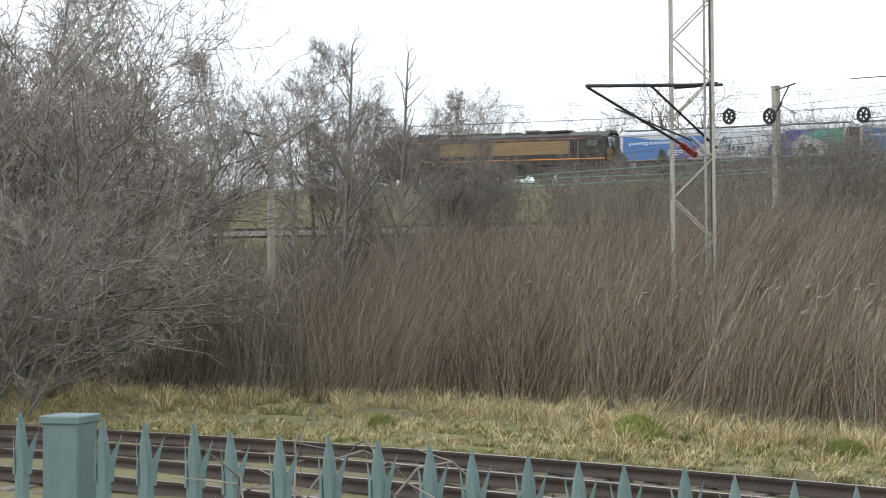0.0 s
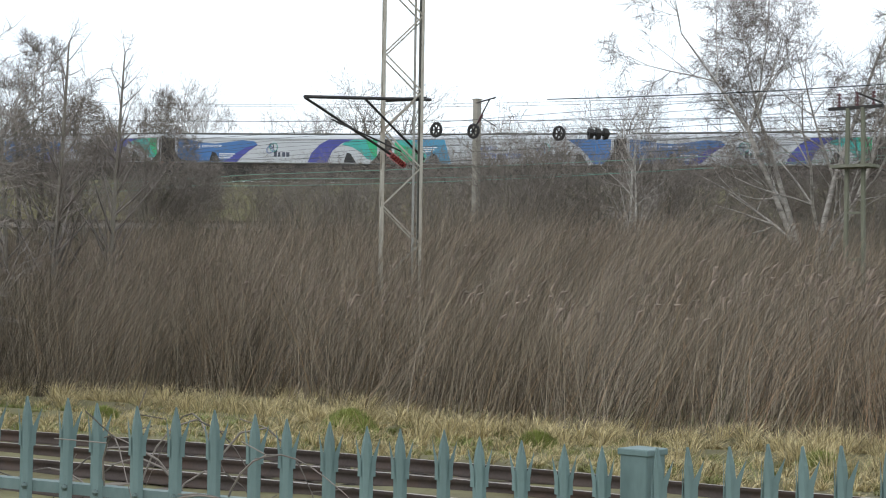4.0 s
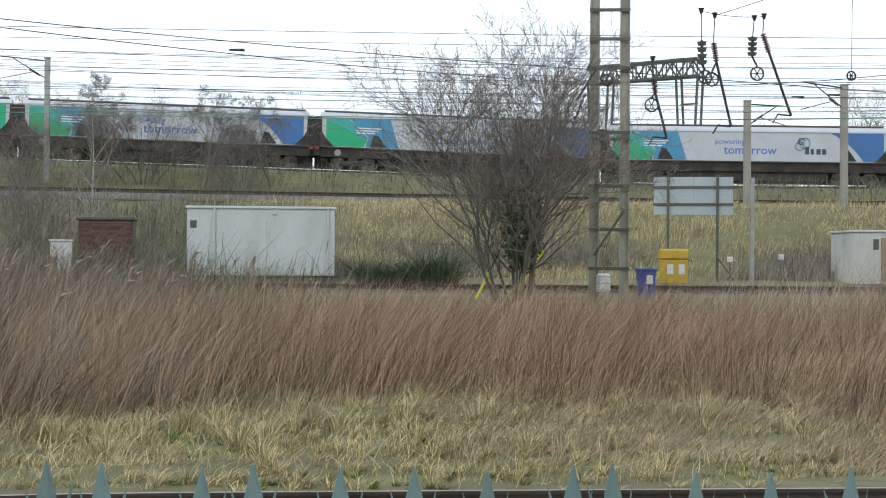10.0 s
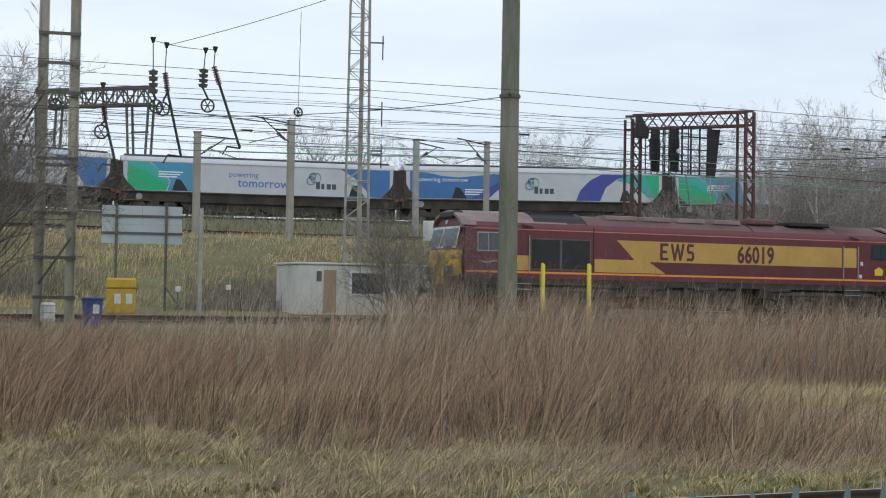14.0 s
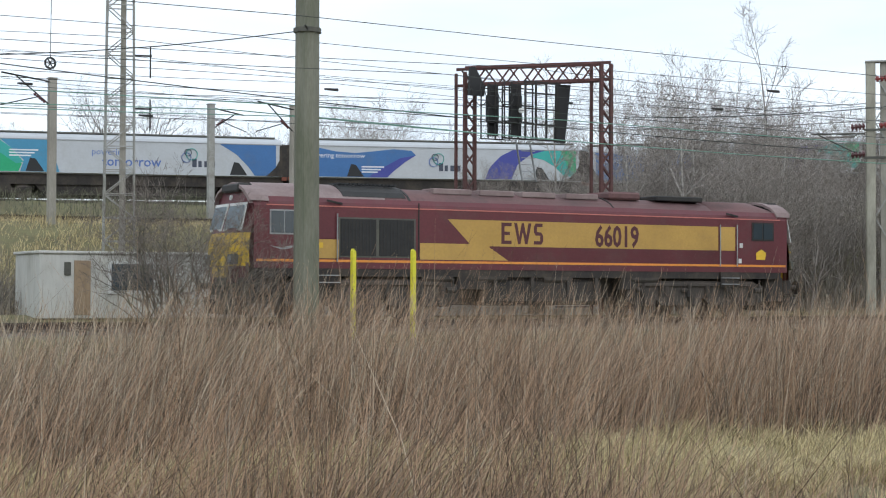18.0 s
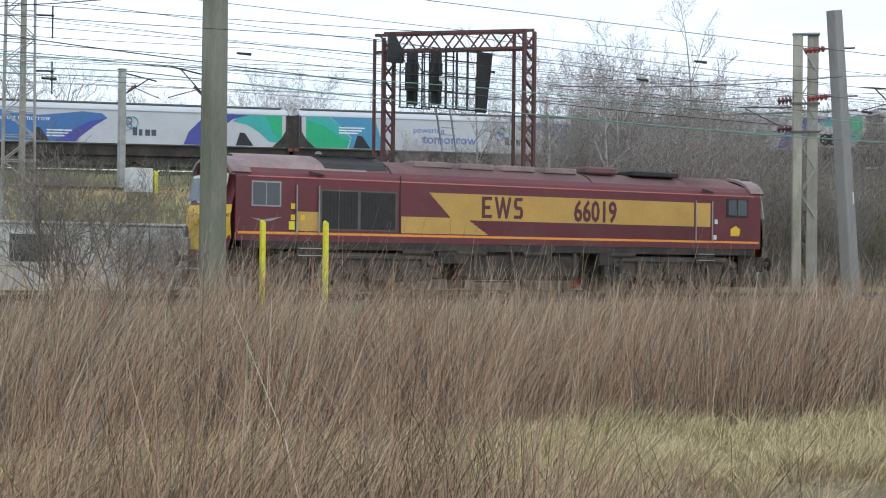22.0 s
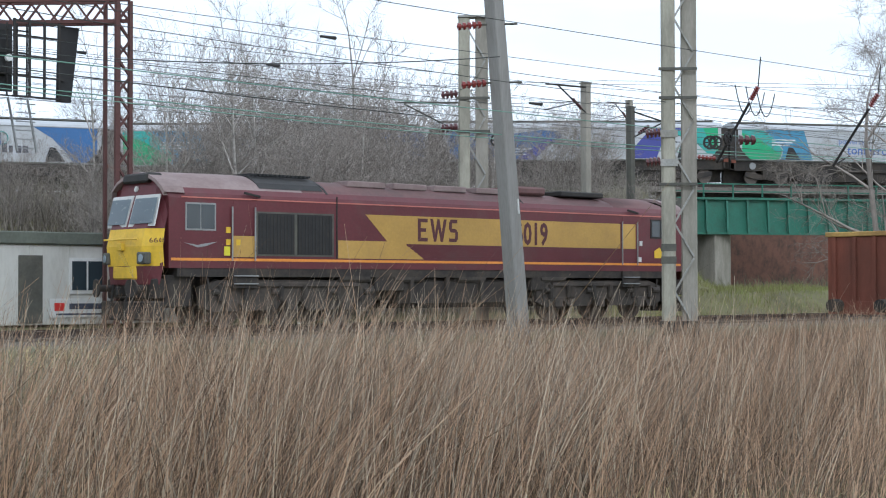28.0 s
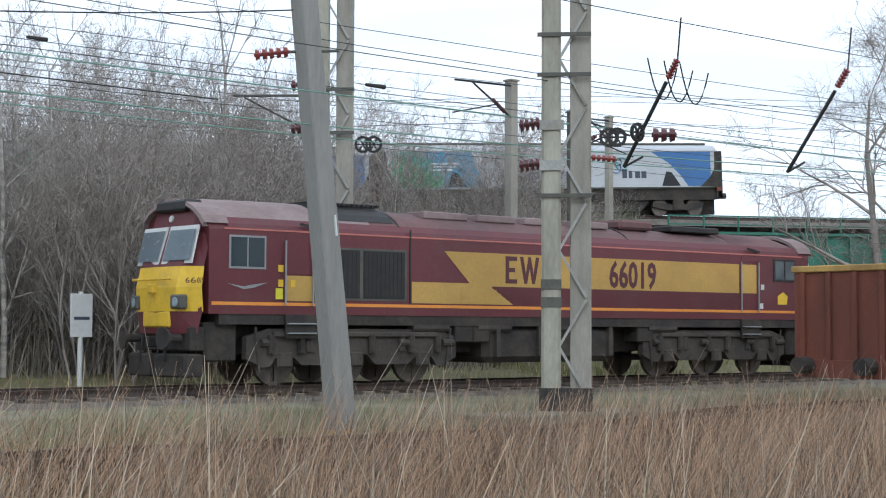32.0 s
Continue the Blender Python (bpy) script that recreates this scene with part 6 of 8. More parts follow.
    plate("solebar_stripe", [(0.1, 1.74), (L - 0.1, 1.74), (L - 0.1, 1.80), (0.1, 1.80)], M["orange"])
    if lettered:
        plate("yellow_band", [(6.5, 2.88), (17.25, 2.88), (17.25, 2.2), (7.95, 2.2), (8.7, 1.83), (5.52, 1.83), (5.52, 2.25), (7.3, 2.25)], band_mat, "ribbed gold side band")
        for i in range(14):
            z = 1.87 + i * 0.075
            a = 6.6 + (2.88 - z) * 1.27 if z > 2.24 else 7.0
            part("rib", box(bmesh.new(), a, 17.2 if z > 2.2 else 7.95 + (2.2 - z) * 1.9, -0.018, -0.010, z, z + 0.03), band_mat, t)
        for i in range(6):
            z = 1.86 + i * 0.056
            part("rib", box(bmesh.new(), 8.75 - (z - 1.83) * 1.9, 17.2, -0.014, 0.0, z, z + 0.022), body_mat, t)
        part("door_panel", box(bmesh.new(), 2.0, 2.75, -0.012, 0.001, 1.83, 2.3), band_mat, t)
        part("door_panel", box(bmesh.new(), 17.35, 18.0, -0.012, 0.001, 2.2, 2.88), band_mat, t)
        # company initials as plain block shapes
        g = lambda nm, o: plate(nm, [(8.45 + a * 0.5, 2.27 + b * 0.56) for a, b in o], M["letter_maroon"], "", 0.022)
        g("emblem_block", [(0, 0), (0.75, 0), (0.75, 0.16), (0.22, 0.16), (0.22, 0.42), (0.62, 0.42), (0.62, 0.58), (0.22, 0.58), (0.22, 0.84), (0.75, 0.84), (0.75, 1), (0, 1)])
        g("emblem_block", [(0.95, 1), (1.25, 0), (1.42, 0), (1.6, 0.6), (1.78, 0), (1.95, 0), (2.25, 1), (2.03, 1), (1.86, 0.35), (1.68, 1), (1.52, 1), (1.34, 0.35), (1.17, 1)])
        g("emblem_block", [(2.45, 0), (3.0, 0), (3.15, 0.15), (3.15, 0.42), (3.0, 0.58), (2.67, 0.6), (2.67, 0.84), (3.1, 0.84), (3.1, 1), (2.58, 1), (2.45, 0.85), (2.45, 0.57), (2.58, 0.43), (2.93, 0.42), (2.93, 0.16), (2.45, 0.16)])
        words("fleet_number", "66019", 0.80, M["letter_maroon"], t, Matrix.Translation((12.05, -0.020, 2.26)) @ Matrix.Rotation(math.pi / 2, 4, "X") @ Matrix.Diagonal((0.9, 1.0, 1, 1)), bold=0.02)
        words("nose_number", "66019", 0.15, M["letter_maroon"], t, Matrix.Translation((-0.26, 0.16, 2.12)) @ Matrix.Rotation(math.radians(-82), 4, "Z") @ Matrix.Rotation(math.pi / 2, 4, "X"))
        plate("nose_backing", [(1.72, 1.86), (1.9, 1.86), (1.9, 2.06), (1.72, 2.06)], M["tape"], "", 0.02)
        plate("rear_emblem", [(18.95, 1.95), (19.35, 1.95), (19.4, 2.15), (19.2, 2.25), (18.95, 2.15)], M["warn_yellow"])
        for x, z in ((1.78, 2.15), (1.78, 2.42), (2.1, 2.15), (18.15, 1.9), (18.2, 2.35)):
            plate("data_plate", [(x, z - 0.06), (x + 0.13, z - 0.06), (x + 0.13, z + 0.07), (x, z + 0.07)], M["white"] if x > 18 else M["warn_yellow"], "", 0.02)
        # silver swoosh on the cab side
        plate("cab_swoosh", [(0.5, 2.13), (0.9, 2.08), (1.15, 2.12), (1.5, 2.16), (1.15, 2.06), (0.9, 2.03)], M["pipe"], "", 0.013)
    else:
        plate("orange_band", [(5.6, 3.0), (17.2, 3.0), (17.2, 2.1), (5.6, 2.1)], band_mat)
    win = plate("cab_window_frame", [(0.52, 2.4), (1.46, 2.4), (1.46, 3.02), (0.52, 3.02)], M["pipe"], "", 0.016)
    for a, b in ((0.57, 0.97), (1.01, 1.41)):
        part("pane", box(bmesh.new(), a, b, -0.026, -0.016, 2.44, 2.98), M["glass"], win)
    win = plate("rear_window_frame", [(18.75, 2.5), (19.75, 2.5), (19.75, 3.05), (18.75, 3.05)], M["black"], "", 0.016)
    for a, b in ((18.82, 19.2), (19.27, 19.68)):
        part("pane", box(bmesh.new(), a, b, -0.026, -0.016, 2.55, 3.0), M["glass"], win)
    for x in (1.95, 2.68, 17.3, 18.05):
        part("handrail", rod(bmesh.new(), (x, -0.06, 1.75), (x, -0.06, 2.95), 0.022, sides=6), M["pipe"], t)
    for x in (1.95, 17.3):
        part("door", box(bmesh.new(), x + 0.06, x + 0.8, -0.008, 0.001, 2.32 if x < 5 else 2.95, 3.1, 0.005), body_mat, t)
        st = part("step_well", box(bmesh.new(), x + 0.02, x + 0.82, -0.05, 0.0, 1.05, 1.58), M["under"], t)
        for z in (1.15, 1.36):
            part("step", box(bmesh.new(), x + 0.05, x + 0.8, -0.12, -0.05, z, z + 0.03), M["pipe"], st)
    gr = part("air_intake", box(bmesh.new(), 2.74, 5.36, -0.012, 0.001, 1.86, 2.86), M["mast_dark"], t, "large dark air intake grille in two panels")
    for a in (2.8, 4.1):
        pn = part("intake_panel", box(bmesh.new(), a, a + 1.2, -0.02, -0.012, 1.9, 2.82), M["black"], gr)
        for i in range(10):
            part("slat", box(bmesh.new(), a + 0.03 + i * 0.118, a + 0.07 + i * 0.118, -0.027, -0.02, 1.92, 2.8), M["mesh_dark"], pn)
    part("panel_seam", box(bmesh.new(), 5.45, 5.49, -0.016, 0.0, 1.82, 3.3), M["black"], t)
    for x in (2.85, 18.1):
        part("gutter_arch", bar(bmesh.new(), (x - 0.5, -0.03, 3.3), (x, -0.03, 3.22), 0.05), M["black"], t)
    # underframe, tank, bogies and wheels
    for a, b in ((0.15, 0.85), (L - 0.85, L - 0.15)):
        part("end_equipment", box(bmesh.new(), a, b, 0.18, W - 0.18, 0.55, 1.4, 0.04), M["under"], t)
    for x in (5.6, 10.1, 13.6, 7.6):
        part("air_tank", rod(bmesh.new(), (x, 0.14, 1.32), (x + 1.1, 0.14, 1.32), 0.13, sides=10), M["bogie"], t)
    part("centre_frame", box(bmesh.new(), 1.0, L - 1.0, 0.7, W - 0.7, 0.7, 1.4), M["under"], t)
    part("solebar", box(bmesh.new(), 0.3, L - 0.3, 0.02, W - 0.02, 1.35, 1.6), M["under"], t)
    part("fuel_tank", box(bmesh.new(), 7.9, 12.5, 0.12, W - 0.12, 0.45, 1.36, 0.15), M["under"], t)
    for x in (8.2, 9.6, 11.0, 12.1):
        part("tank_bracket", box(bmesh.new(), x, x + 0.12, 0.02, 0.14, 0.6, 1.4), M["bogie"], t)
    for i, x in enumerate((6.9, 13.2, 7.4)):
        part("equipment_box", box(bmesh.new(), x, x + 0.6, 0.05, 0.6, 0.95, 1.38, 0.03), M["under"], t)
    wheels = []
    for cx in (4.0, 16.4):
        bg = part("bogie_frame", slab(bmesh.new(), [(cx - 2.95, 1.08), (cx - 2.4, 1.26), (cx + 2.4, 1.26), (cx + 2.95, 1.08), (cx + 2.95, 0.6), (cx + 2.55, 0.42), (cx + 2.35, 0.42), (cx + 2.2, 0.62), (cx + 1.7, 0.62), (cx + 1.5, 0.45), (cx + 0.55, 0.45), (cx + 0.3, 0.68), (cx - 0.3, 0.68), (cx - 0.55, 0.45), (cx - 1.5, 0.45), (cx - 1.7, 0.62), (cx - 2.2, 0.62), (cx - 2.35, 0.42), (cx - 2.55, 0.42), (cx - 2.95, 0.6)], 0.1, 0.3), M["bogie"], t, "dusty cast bogie frame")
        for k in (-1.95, 0.0, 1.95):
            part("axle_box", box(bmesh.new(), cx + k - 0.2, cx + k + 0.2, 0.06, 0.16, 0.4, 0.75, 0.04), M["bogie"], bg)
            bm = bmesh.new()
            for yy in (0.55, W - 0.68):
                rod(bm, (0, yy, 0), (0, yy + 0.13, 0), 0.53, sides=20)
                for q in range(4):
                    a = q * math.pi / 2
                    bar(bm, (0, yy - 0.012, 0), (0.44 * math.cos(a), yy - 0.012, 0.44 * math.sin(a)), 0.06, 0.012)
            rod(bm, (0, 0.5, 0), (0, W - 0.5, 0), 0.09, sides=8)
            wl_ = part("wheelset", bm, M["tread"], t, "worn steel wheelset")
            wl_.location = (cx + k, 0, 0.53)
            wheels.append(wl_)
        for k in (-2.35, -1.55, -0.4, 0.4, 1.55, 2.35):
            part("coil_spring", rod(bmesh.new(), (cx + k, 0.05, 0.72), (cx + k, 0.05, 1.12), 0.09, sides=8), M["under"], bg)
        part("side_beam", box(bmesh.new(), cx - 2.3, cx + 2.3, 0.02, 0.1, 1.08, 1.2, 0.02), M["bogie"], bg)
        part("sand_pipe", rod(bmesh.new(), (cx - 2.75, 0.06, 1.3), (cx - 2.62, 0.1, 0.3), 0.03, sides=6), M["bogie"], bg)
        part("sand_pipe", rod(bmesh.new(), (cx + 2.75, 0.06, 1.3), (cx + 2.62, 0.1, 0.3), 0.03, sides=6), M["bogie"], bg)
        for k in (-1.3, 1.3):
            part("spring", rod(bmesh.new(), (cx + k, 0.15, 0.75), (cx + k, 0.15, 1.2), 0.12, sides=8), M["bogie"], bg)
        for k in (-2.6, -0.7, 1.2, 2.5):
            part("brake_cylinder", rod(bmesh.new(), (cx + k, 0.08, 0.95), (cx + k + 0.35, 0.08, 0.95), 0.09, sides=8), M["bogie"], bg)
    for ch in t.children_recursive:
        if ch not in wheels:
            for v in ch.data.vertices:
                x, y, z = v.co
                # deep skirt below the waist, rounded prow on both cab ends
                z = 2.88 + (z - 2.88) * 1.1 if 1.58 < z < 2.88 else (z * 0.92 if z <= 1.58 else z)
                bow = max(0.0, 1 - ((y - W / 2) / (W / 2)) ** 8)
                low = 1 - max(0.0, z - 2.2) / 1.7
                if x < 0.3:
                    x -= 0.30 * bow * low * min(1.0, (0.3 - x) / 0.3)
                elif x > L - 0.3:
                    x += 0.30 * bow * low * min(1.0, (x - L + 0.3) / 0.3)
                v.co = (x, y, z * 1.085)
    return t, wheels


def loft_brow(X, W):
    """The roof's overhang over the windscreens: one bent strip with thickness."""
    bm = bmesh.new()
    pts = [(-0.01, 3.14), (0.1, 3.3), (0.35, 3.46), (0.75, 3.6), (W / 2, 3.68), (W - 0.75, 3.6), (W - 0.35, 3.46), (W - 0.1, 3.3), (W + 0.01, 3.14)]
    rings = [[bm.verts.new((X(d), y + (W / 2 - y) * 0.03 * k, z + 0.1 - 0.075 * k)) for y, z in pts] for d, k in ((-0.1, 0), (-0.1, 1), (0.5, 1), (0.5, 0))]
    for a, b in zip(rings, rings[1:] + rings[:1]):
        for q in range(len(pts) - 1):
            bm.faces.new((a[q], a[q + 1], b[q + 1], b[q]))
    bmesh.ops.recalc_face_normals(bm, faces=bm.faces)
    return bm


def slab_x(X, W):
    bm = bmesh.new()
    for s, y in ((1, 0.1), (-1, W - 0.1)):
        box(bm, min(X(-0.3), X(0.1)), max(X(-0.3), X(0.1)), min(y, y + s * 1.1), max(y, y + s * 1.1), 0.22, 0.72, 0.04)
    return bm


loco, loco_wheels = locomotive("diesel_locomotive", "maroon and gold diesel freight locomotive with a yellow nose", M["maroon"], M["loco_yellow"], M["warn_yellow"], M["maroon_roof"], True)
orange_loco, orange_wheels = locomotive("orange_locomotive", "orange-banded dark diesel locomotive hauling the hopper train", M["under"], M["orange_loco"], M["orange_loco"], M["mast_dark"], False)


# ---- hopper wagons ----
PITCH = 19.06


def hopper_wagon(kind):
    t = root("hopper_wagon")
    tagged(t, "white covered hopper wagon with violet and teal arches" if kind == "arch" else "white covered hopper wagon with green and blue ends", "hopper wagon", "biomass hopper wagons")
    W = 2.7
    x0, x1 = 0.4, 18.66
    sec = [(0.3, 1.45), (0.0, 1.52), (0.0, 3.42), (0.08, 3.58), (0.35, 3.75), (W / 2, 3.9)]
    sec = sec + [(W - y, z) for y, z in sec[::-1][1:]]
    loft([[(x, y, z) for y, z in sec] for x in (x0, x1)], M["w_white"], "body", t)
    part("roof_ridge", box(bmesh.new(), x0 + 0.2, x1 - 0.2, W / 2 - 0.45, W / 2 + 0.45, 3.86, 3.97, 0.03), M["mast_dark"], t)
    part("cantrail", box(bmesh.new(), x0, x1, -0.03, 0.02, 3.40, 3.45), M["pipe"], t)
    part("underframe", box(bmesh.new(), 0.35, 18.7, 0.25, W - 0.25, 0.85, 1.46), M["under"], t)
    # Plain dark box added to block the sky visible beneath the wagon.
    part("brake_rigging", box(bmesh.new(), 0.05, 19.0, 1.2, 1.5, 0.1, 0.9), M["under"], t)
    part("hopper_bottom", loft_hopper(W), M["under"], t)
    pl = lambda nm, o, m_, th=0.012: part(nm, slab(bmesh.new(), o, -th, 0.001), m_, t)
    a, b = 1.56, 3.40
    if kind == "arch":
        pl("blue_wave", [(0.8, a), (6.2, a), (6.6, 1.95), (7.3, 2.5), (8.0, 2.95), (7.7, 3.22), (6.6, 3.3), (5.4, 3.15), (4.2, 3.02), (3.0, 3.1), (2.0, 3.3), (0.8, b)], M["w_blue"])
        pl("violet_wave", [(5.0, a), (6.2, a), (6.6, 1.95), (7.3, 2.5), (8.0, 2.95), (7.0, 2.75), (6.0, 2.2)], M["w_purple"], 0.020)
        pl("violet_arch", [(12.4, a), (12.7, 2.3), (13.4, 3.0), (14.2, b), (16.3, b), (15.3, 3.1), (14.5, 2.5), (14.1, a)], M["w_purple"])
        pl("teal_end", [(16.3, b), (18.3, b), (18.3, 1.75), (17.5, 1.85), (16.9, 2.4), (16.2, 2.8), (15.3, 3.0), (15.6, 3.2)], M["w_teal"])
        pl("green_corner", [(17.3, b), (18.3, b), (18.3, 1.9), (17.8, 2.3)], M["w_green"], 0.020)
        words("slogan", "powering tomorrow", 0.42, M["letter_white"], t, Matrix.Translation((1.3, -0.016, 2.72)) @ Matrix.Rotation(math.pi / 2, 4, "X"))
        for i in range(3):
            pl("text_bar", [(4.6, 2.15 - i * 0.16), (6.0 - 0.2 * i, 2.15 - i * 0.16), (6.0 - 0.2 * i, 2.23 - i * 0.16), (4.6, 2.23 - i * 0.16)], M["letter_white"], 0.024)
        lx = 9.1
    else:
        pl("green_end", [(0.8, a), (3.3, a), (3.5, 2.0), (2.7, 2.6), (1.8, 3.0), (1.2, b), (0.8, b)], M["w_green"])
        pl("teal_corner", [(0.8, b), (2.2, b), (2.9, 2.9), (3.6, 2.1), (3.2, 2.0), (2.0, 2.8), (0.8, 3.2)], M["w_teal"], 0.020)
        pl("blue_panel", [(3.4, a), (5.6, a), (5.0, b), (2.3, b), (2.9, 2.9), (3.6, 2.2)], M["w_cyan"], 0.016)
        pl("blue_end", [(14.9, b), (18.3, b), (18.3, a), (17.0, a), (16.6, 2.1), (15.9, 2.8)], M["w_blue"])
        words("slogan", "powering", 0.52, M["letter_blue"], t, Matrix.Translation((7.4, -0.005, 2.62)) @ Matrix.Rotation(math.pi / 2, 4, "X"))
        words("slogan", "tomorrow", 0.80, M["letter_blue"], t, Matrix.Translation((8.0, -0.005, 1.98)) @ Matrix.Rotation(math.pi / 2, 4, "X"), bold=0.008)
        for i in range(3):
            pl("text_bar", [(2.8, 2.75 - i * 0.16), (4.4 - 0.2 * i, 2.75 - i * 0.16), (4.4 - 0.2 * i, 2.83 - i * 0.16), (2.8, 2.83 - i * 0.16)], M["letter_white"], 0.024)
        lx = 12.9
    # Dark plates on the closed side paint the shade inside triangular end openings.
    for xx in (3.7, 15.5):
        pl("hopper_opening", [(xx, a + 0.02), (xx + 1.05, a + 0.02), (xx + 0.55, 2.3), (xx + 0.25, 2.35)], M["mesh_dark"], 0.026)
    for e, s in ((x0, 1), (x1, -1)):
        pl("end_chute", [(e, 3.4), (e + s * 0.12, 3.4), (e + s * 0.14, 2.5), (e + s * 0.4, 2.05), (e + s * 0.95, 1.54), (e, 1.54)], M["under"], 0.03)
    # emblem: two linked rings and a plain lettering bar
    for cx, cz, r, m_ in ((lx, 2.55, 0.28, M["letter_blue"]), (lx + 0.32, 2.75, 0.34, M["w_teal"]), (lx + 0.1, 2.85, 0.2, M["ink"])):
        bm = bmesh.new()
        for i in range(14):
            p, q = i * math.tau / 14, (i + 1) * math.tau / 14
            bar(bm, (cx + r * math.cos(p), -0.02, cz + r * math.sin(p)), (cx + r * math.cos(q), -0.02, cz + r * math.sin(q)), 0.09, 0.03)
        part("emblem_ring", bm, m_, t)
    for i, (w_, h_) in enumerate(((0.26, 0.5), (0.2, 0.36), (0.28, 0.36), (0.28, 0.36))):
        xx = lx + 0.35 + i * 0.36
        pl("emblem_bar", [(xx, 2.0), (xx + w_, 2.0), (xx + w_, 2.0 + h_), (xx, 2.0 + h_)], M["ink"], 0.012)
    for e, s in ((x0, -1), (x1, 1)):
        part("end_ladder", box(bmesh.new(), min(e, e + s * 0.1), max(e, e + s * 0.1), 0.15, 0.6, 1.2, 3.5), M["under"], t)
        part("end_plate", box(bmesh.new(), min(e, e + s * 0.37), max(e, e + s * 0.37), 0.1, W - 0.1, 0.9, 3.45, 0.03), M["under"], t, "dark grimy end bulkhead")
        part("end_platform", box(bmesh.new(), min(e, e + s * 0.3), max(e, e + s * 0.3), 0.02, W - 0.02, 1.3, 1.5), M["rust"], t)
        part("headstock", box(bmesh.new(), min(e + s * 0.1, e + s * 0.35), max(e + s * 0.1, e + s * 0.35), 0.1, W - 0.1, 0.9, 1.35), M["under"], t)
        for y in (0.5, W - 0.5):
            part("buffer", rod(bmesh.new(), (e + s * 0.35, y, 1.05), (e + s * 0.68, y, 1.05), 0.16, sides=8), M["under"], t)
    for cx in (2.6, 16.5):
        bg = part("bogie", slab(bmesh.new(), [(cx - 1.45, 0.75), (cx - 0.5, 0.62), (cx + 0.5, 0.62), (cx + 1.45, 0.75), (cx + 1.45, 0.48), (cx + 0.6, 0.3), (cx - 0.6, 0.3), (cx - 1.45, 0.48)], 0.28, 0.42), M["under"], t)
        for k in (-1.0, 1.0):
            part("wheel", rod(bmesh.new(), (cx + k, 0.45, 0.46), (cx + k, 0.58, 0.46), 0.46, sides=16), M["tread"], bg)
        part("spring_nest", box(bmesh.new(), cx - 0.3, cx + 0.3, 0.24, 0.45, 0.35, 0.95), M["under"], bg)
    part("handwheel", rod(bmesh.new(), (1.6, 0.2, 1.15), (1.6, 0.26, 1.15), 0.22, sides=12), M["pipe"], t)
    return t


def loft_hopper(W):
    bm = bmesh.new()
    slab(bm, [(4.2, 0.9), (15.0, 0.9), (14.4, 0.26), (10.2, 0.26), (9.6, 0.55), (9.0, 0.26), (4.8, 0.26)], 0.4, W - 0.4)
    return bm


first_arch, first_end = hopper_wagon("arch"), hopper_wagon("end")
ORDER = "AABABAAABBBBBABAABAABBABB"
hoppers, used = [], {"A": 0, "B": 0}
for k in ORDER:
    proto = first_arch if k == "A" else first_end
    hoppers.append(proto if not used[k] else copy_thing(proto, pose(0, 0, 0)))
    used[k] += 1

# rusty open wagon on the front yard track
t = root("open_wagon", 59.8, float(yard_y(59.8, 8.6)) - 1.35, 1.05, -1.93)
tagged(t, "rust-red open box wagon with a chipped yellow rim", "open wagon")
part("body", box(bmesh.new(), 0, 13.0, 0, 2.7, 0.75, 2.85, 0.02), M["rust"], t)
part("rim", box(bmesh.new(), -0.06, 13.06, -0.06, 2.76, 2.85, 3.0, 0.02), M["rust_rim"], t, "chipped yellow top rim")
for i in range(10):
    part("rib", box(bmesh.new(), 0.25 + i * 1.37, 0.37 + i * 1.37, -0.09, 0.0, 0.78, 2.84, 0.01), M["rust"], t)
for i in range(4):
    part("end_rib", box(bmesh.new(), -0.08, 0.0, 0.2 + i * 0.72, 0.32 + i * 0.72, 0.78, 2.84, 0.01), M["rust"], t)
part("data_panel", box(bmesh.new(), 0.6, 0.85, -0.02, 0.0, 2.35, 2.7), M["white"], t)
part("label_clip", box(bmesh.new(), 1.1, 1.22, -0.06, -0.01, 0.85, 1.05), M["white"], t)
part("underframe", box(bmesh.new(), 0.05, 12.9, 0.2, 2.5, 0.55, 0.76), M["rust"], t)
part("headstock", box(bmesh.new(), -0.15, 0.05, 0.1, 2.6, 0.45, 0.85), M["rust"], t)
for y in (0.5, 2.2):
    part("buffer", rod(bmesh.new(), (-0.15, y, 0.72), (-0.55, y, 0.72), 0.2, sides=12), M["under"], t)
for x in (2.2, 10.4):
    bg = part("axle_guard", slab(bmesh.new(), [(x - 0.7, 0.75), (x + 0.7, 0.75), (x + 0.3, 0.25), (x - 0.3, 0.25)], 0.3, 0.4), M["under"], t)
    part("wheel", rod(bmesh.new(), (x, 0.45, 0.46), (x, 0.58, 0.46), 0.46, sides=16), M["tread"], bg)
    part("leaf_spring", box(bmesh.new(), x - 0.6, x + 0.6, 0.22, 0.32, 0.6, 0.72), M["under"], bg)


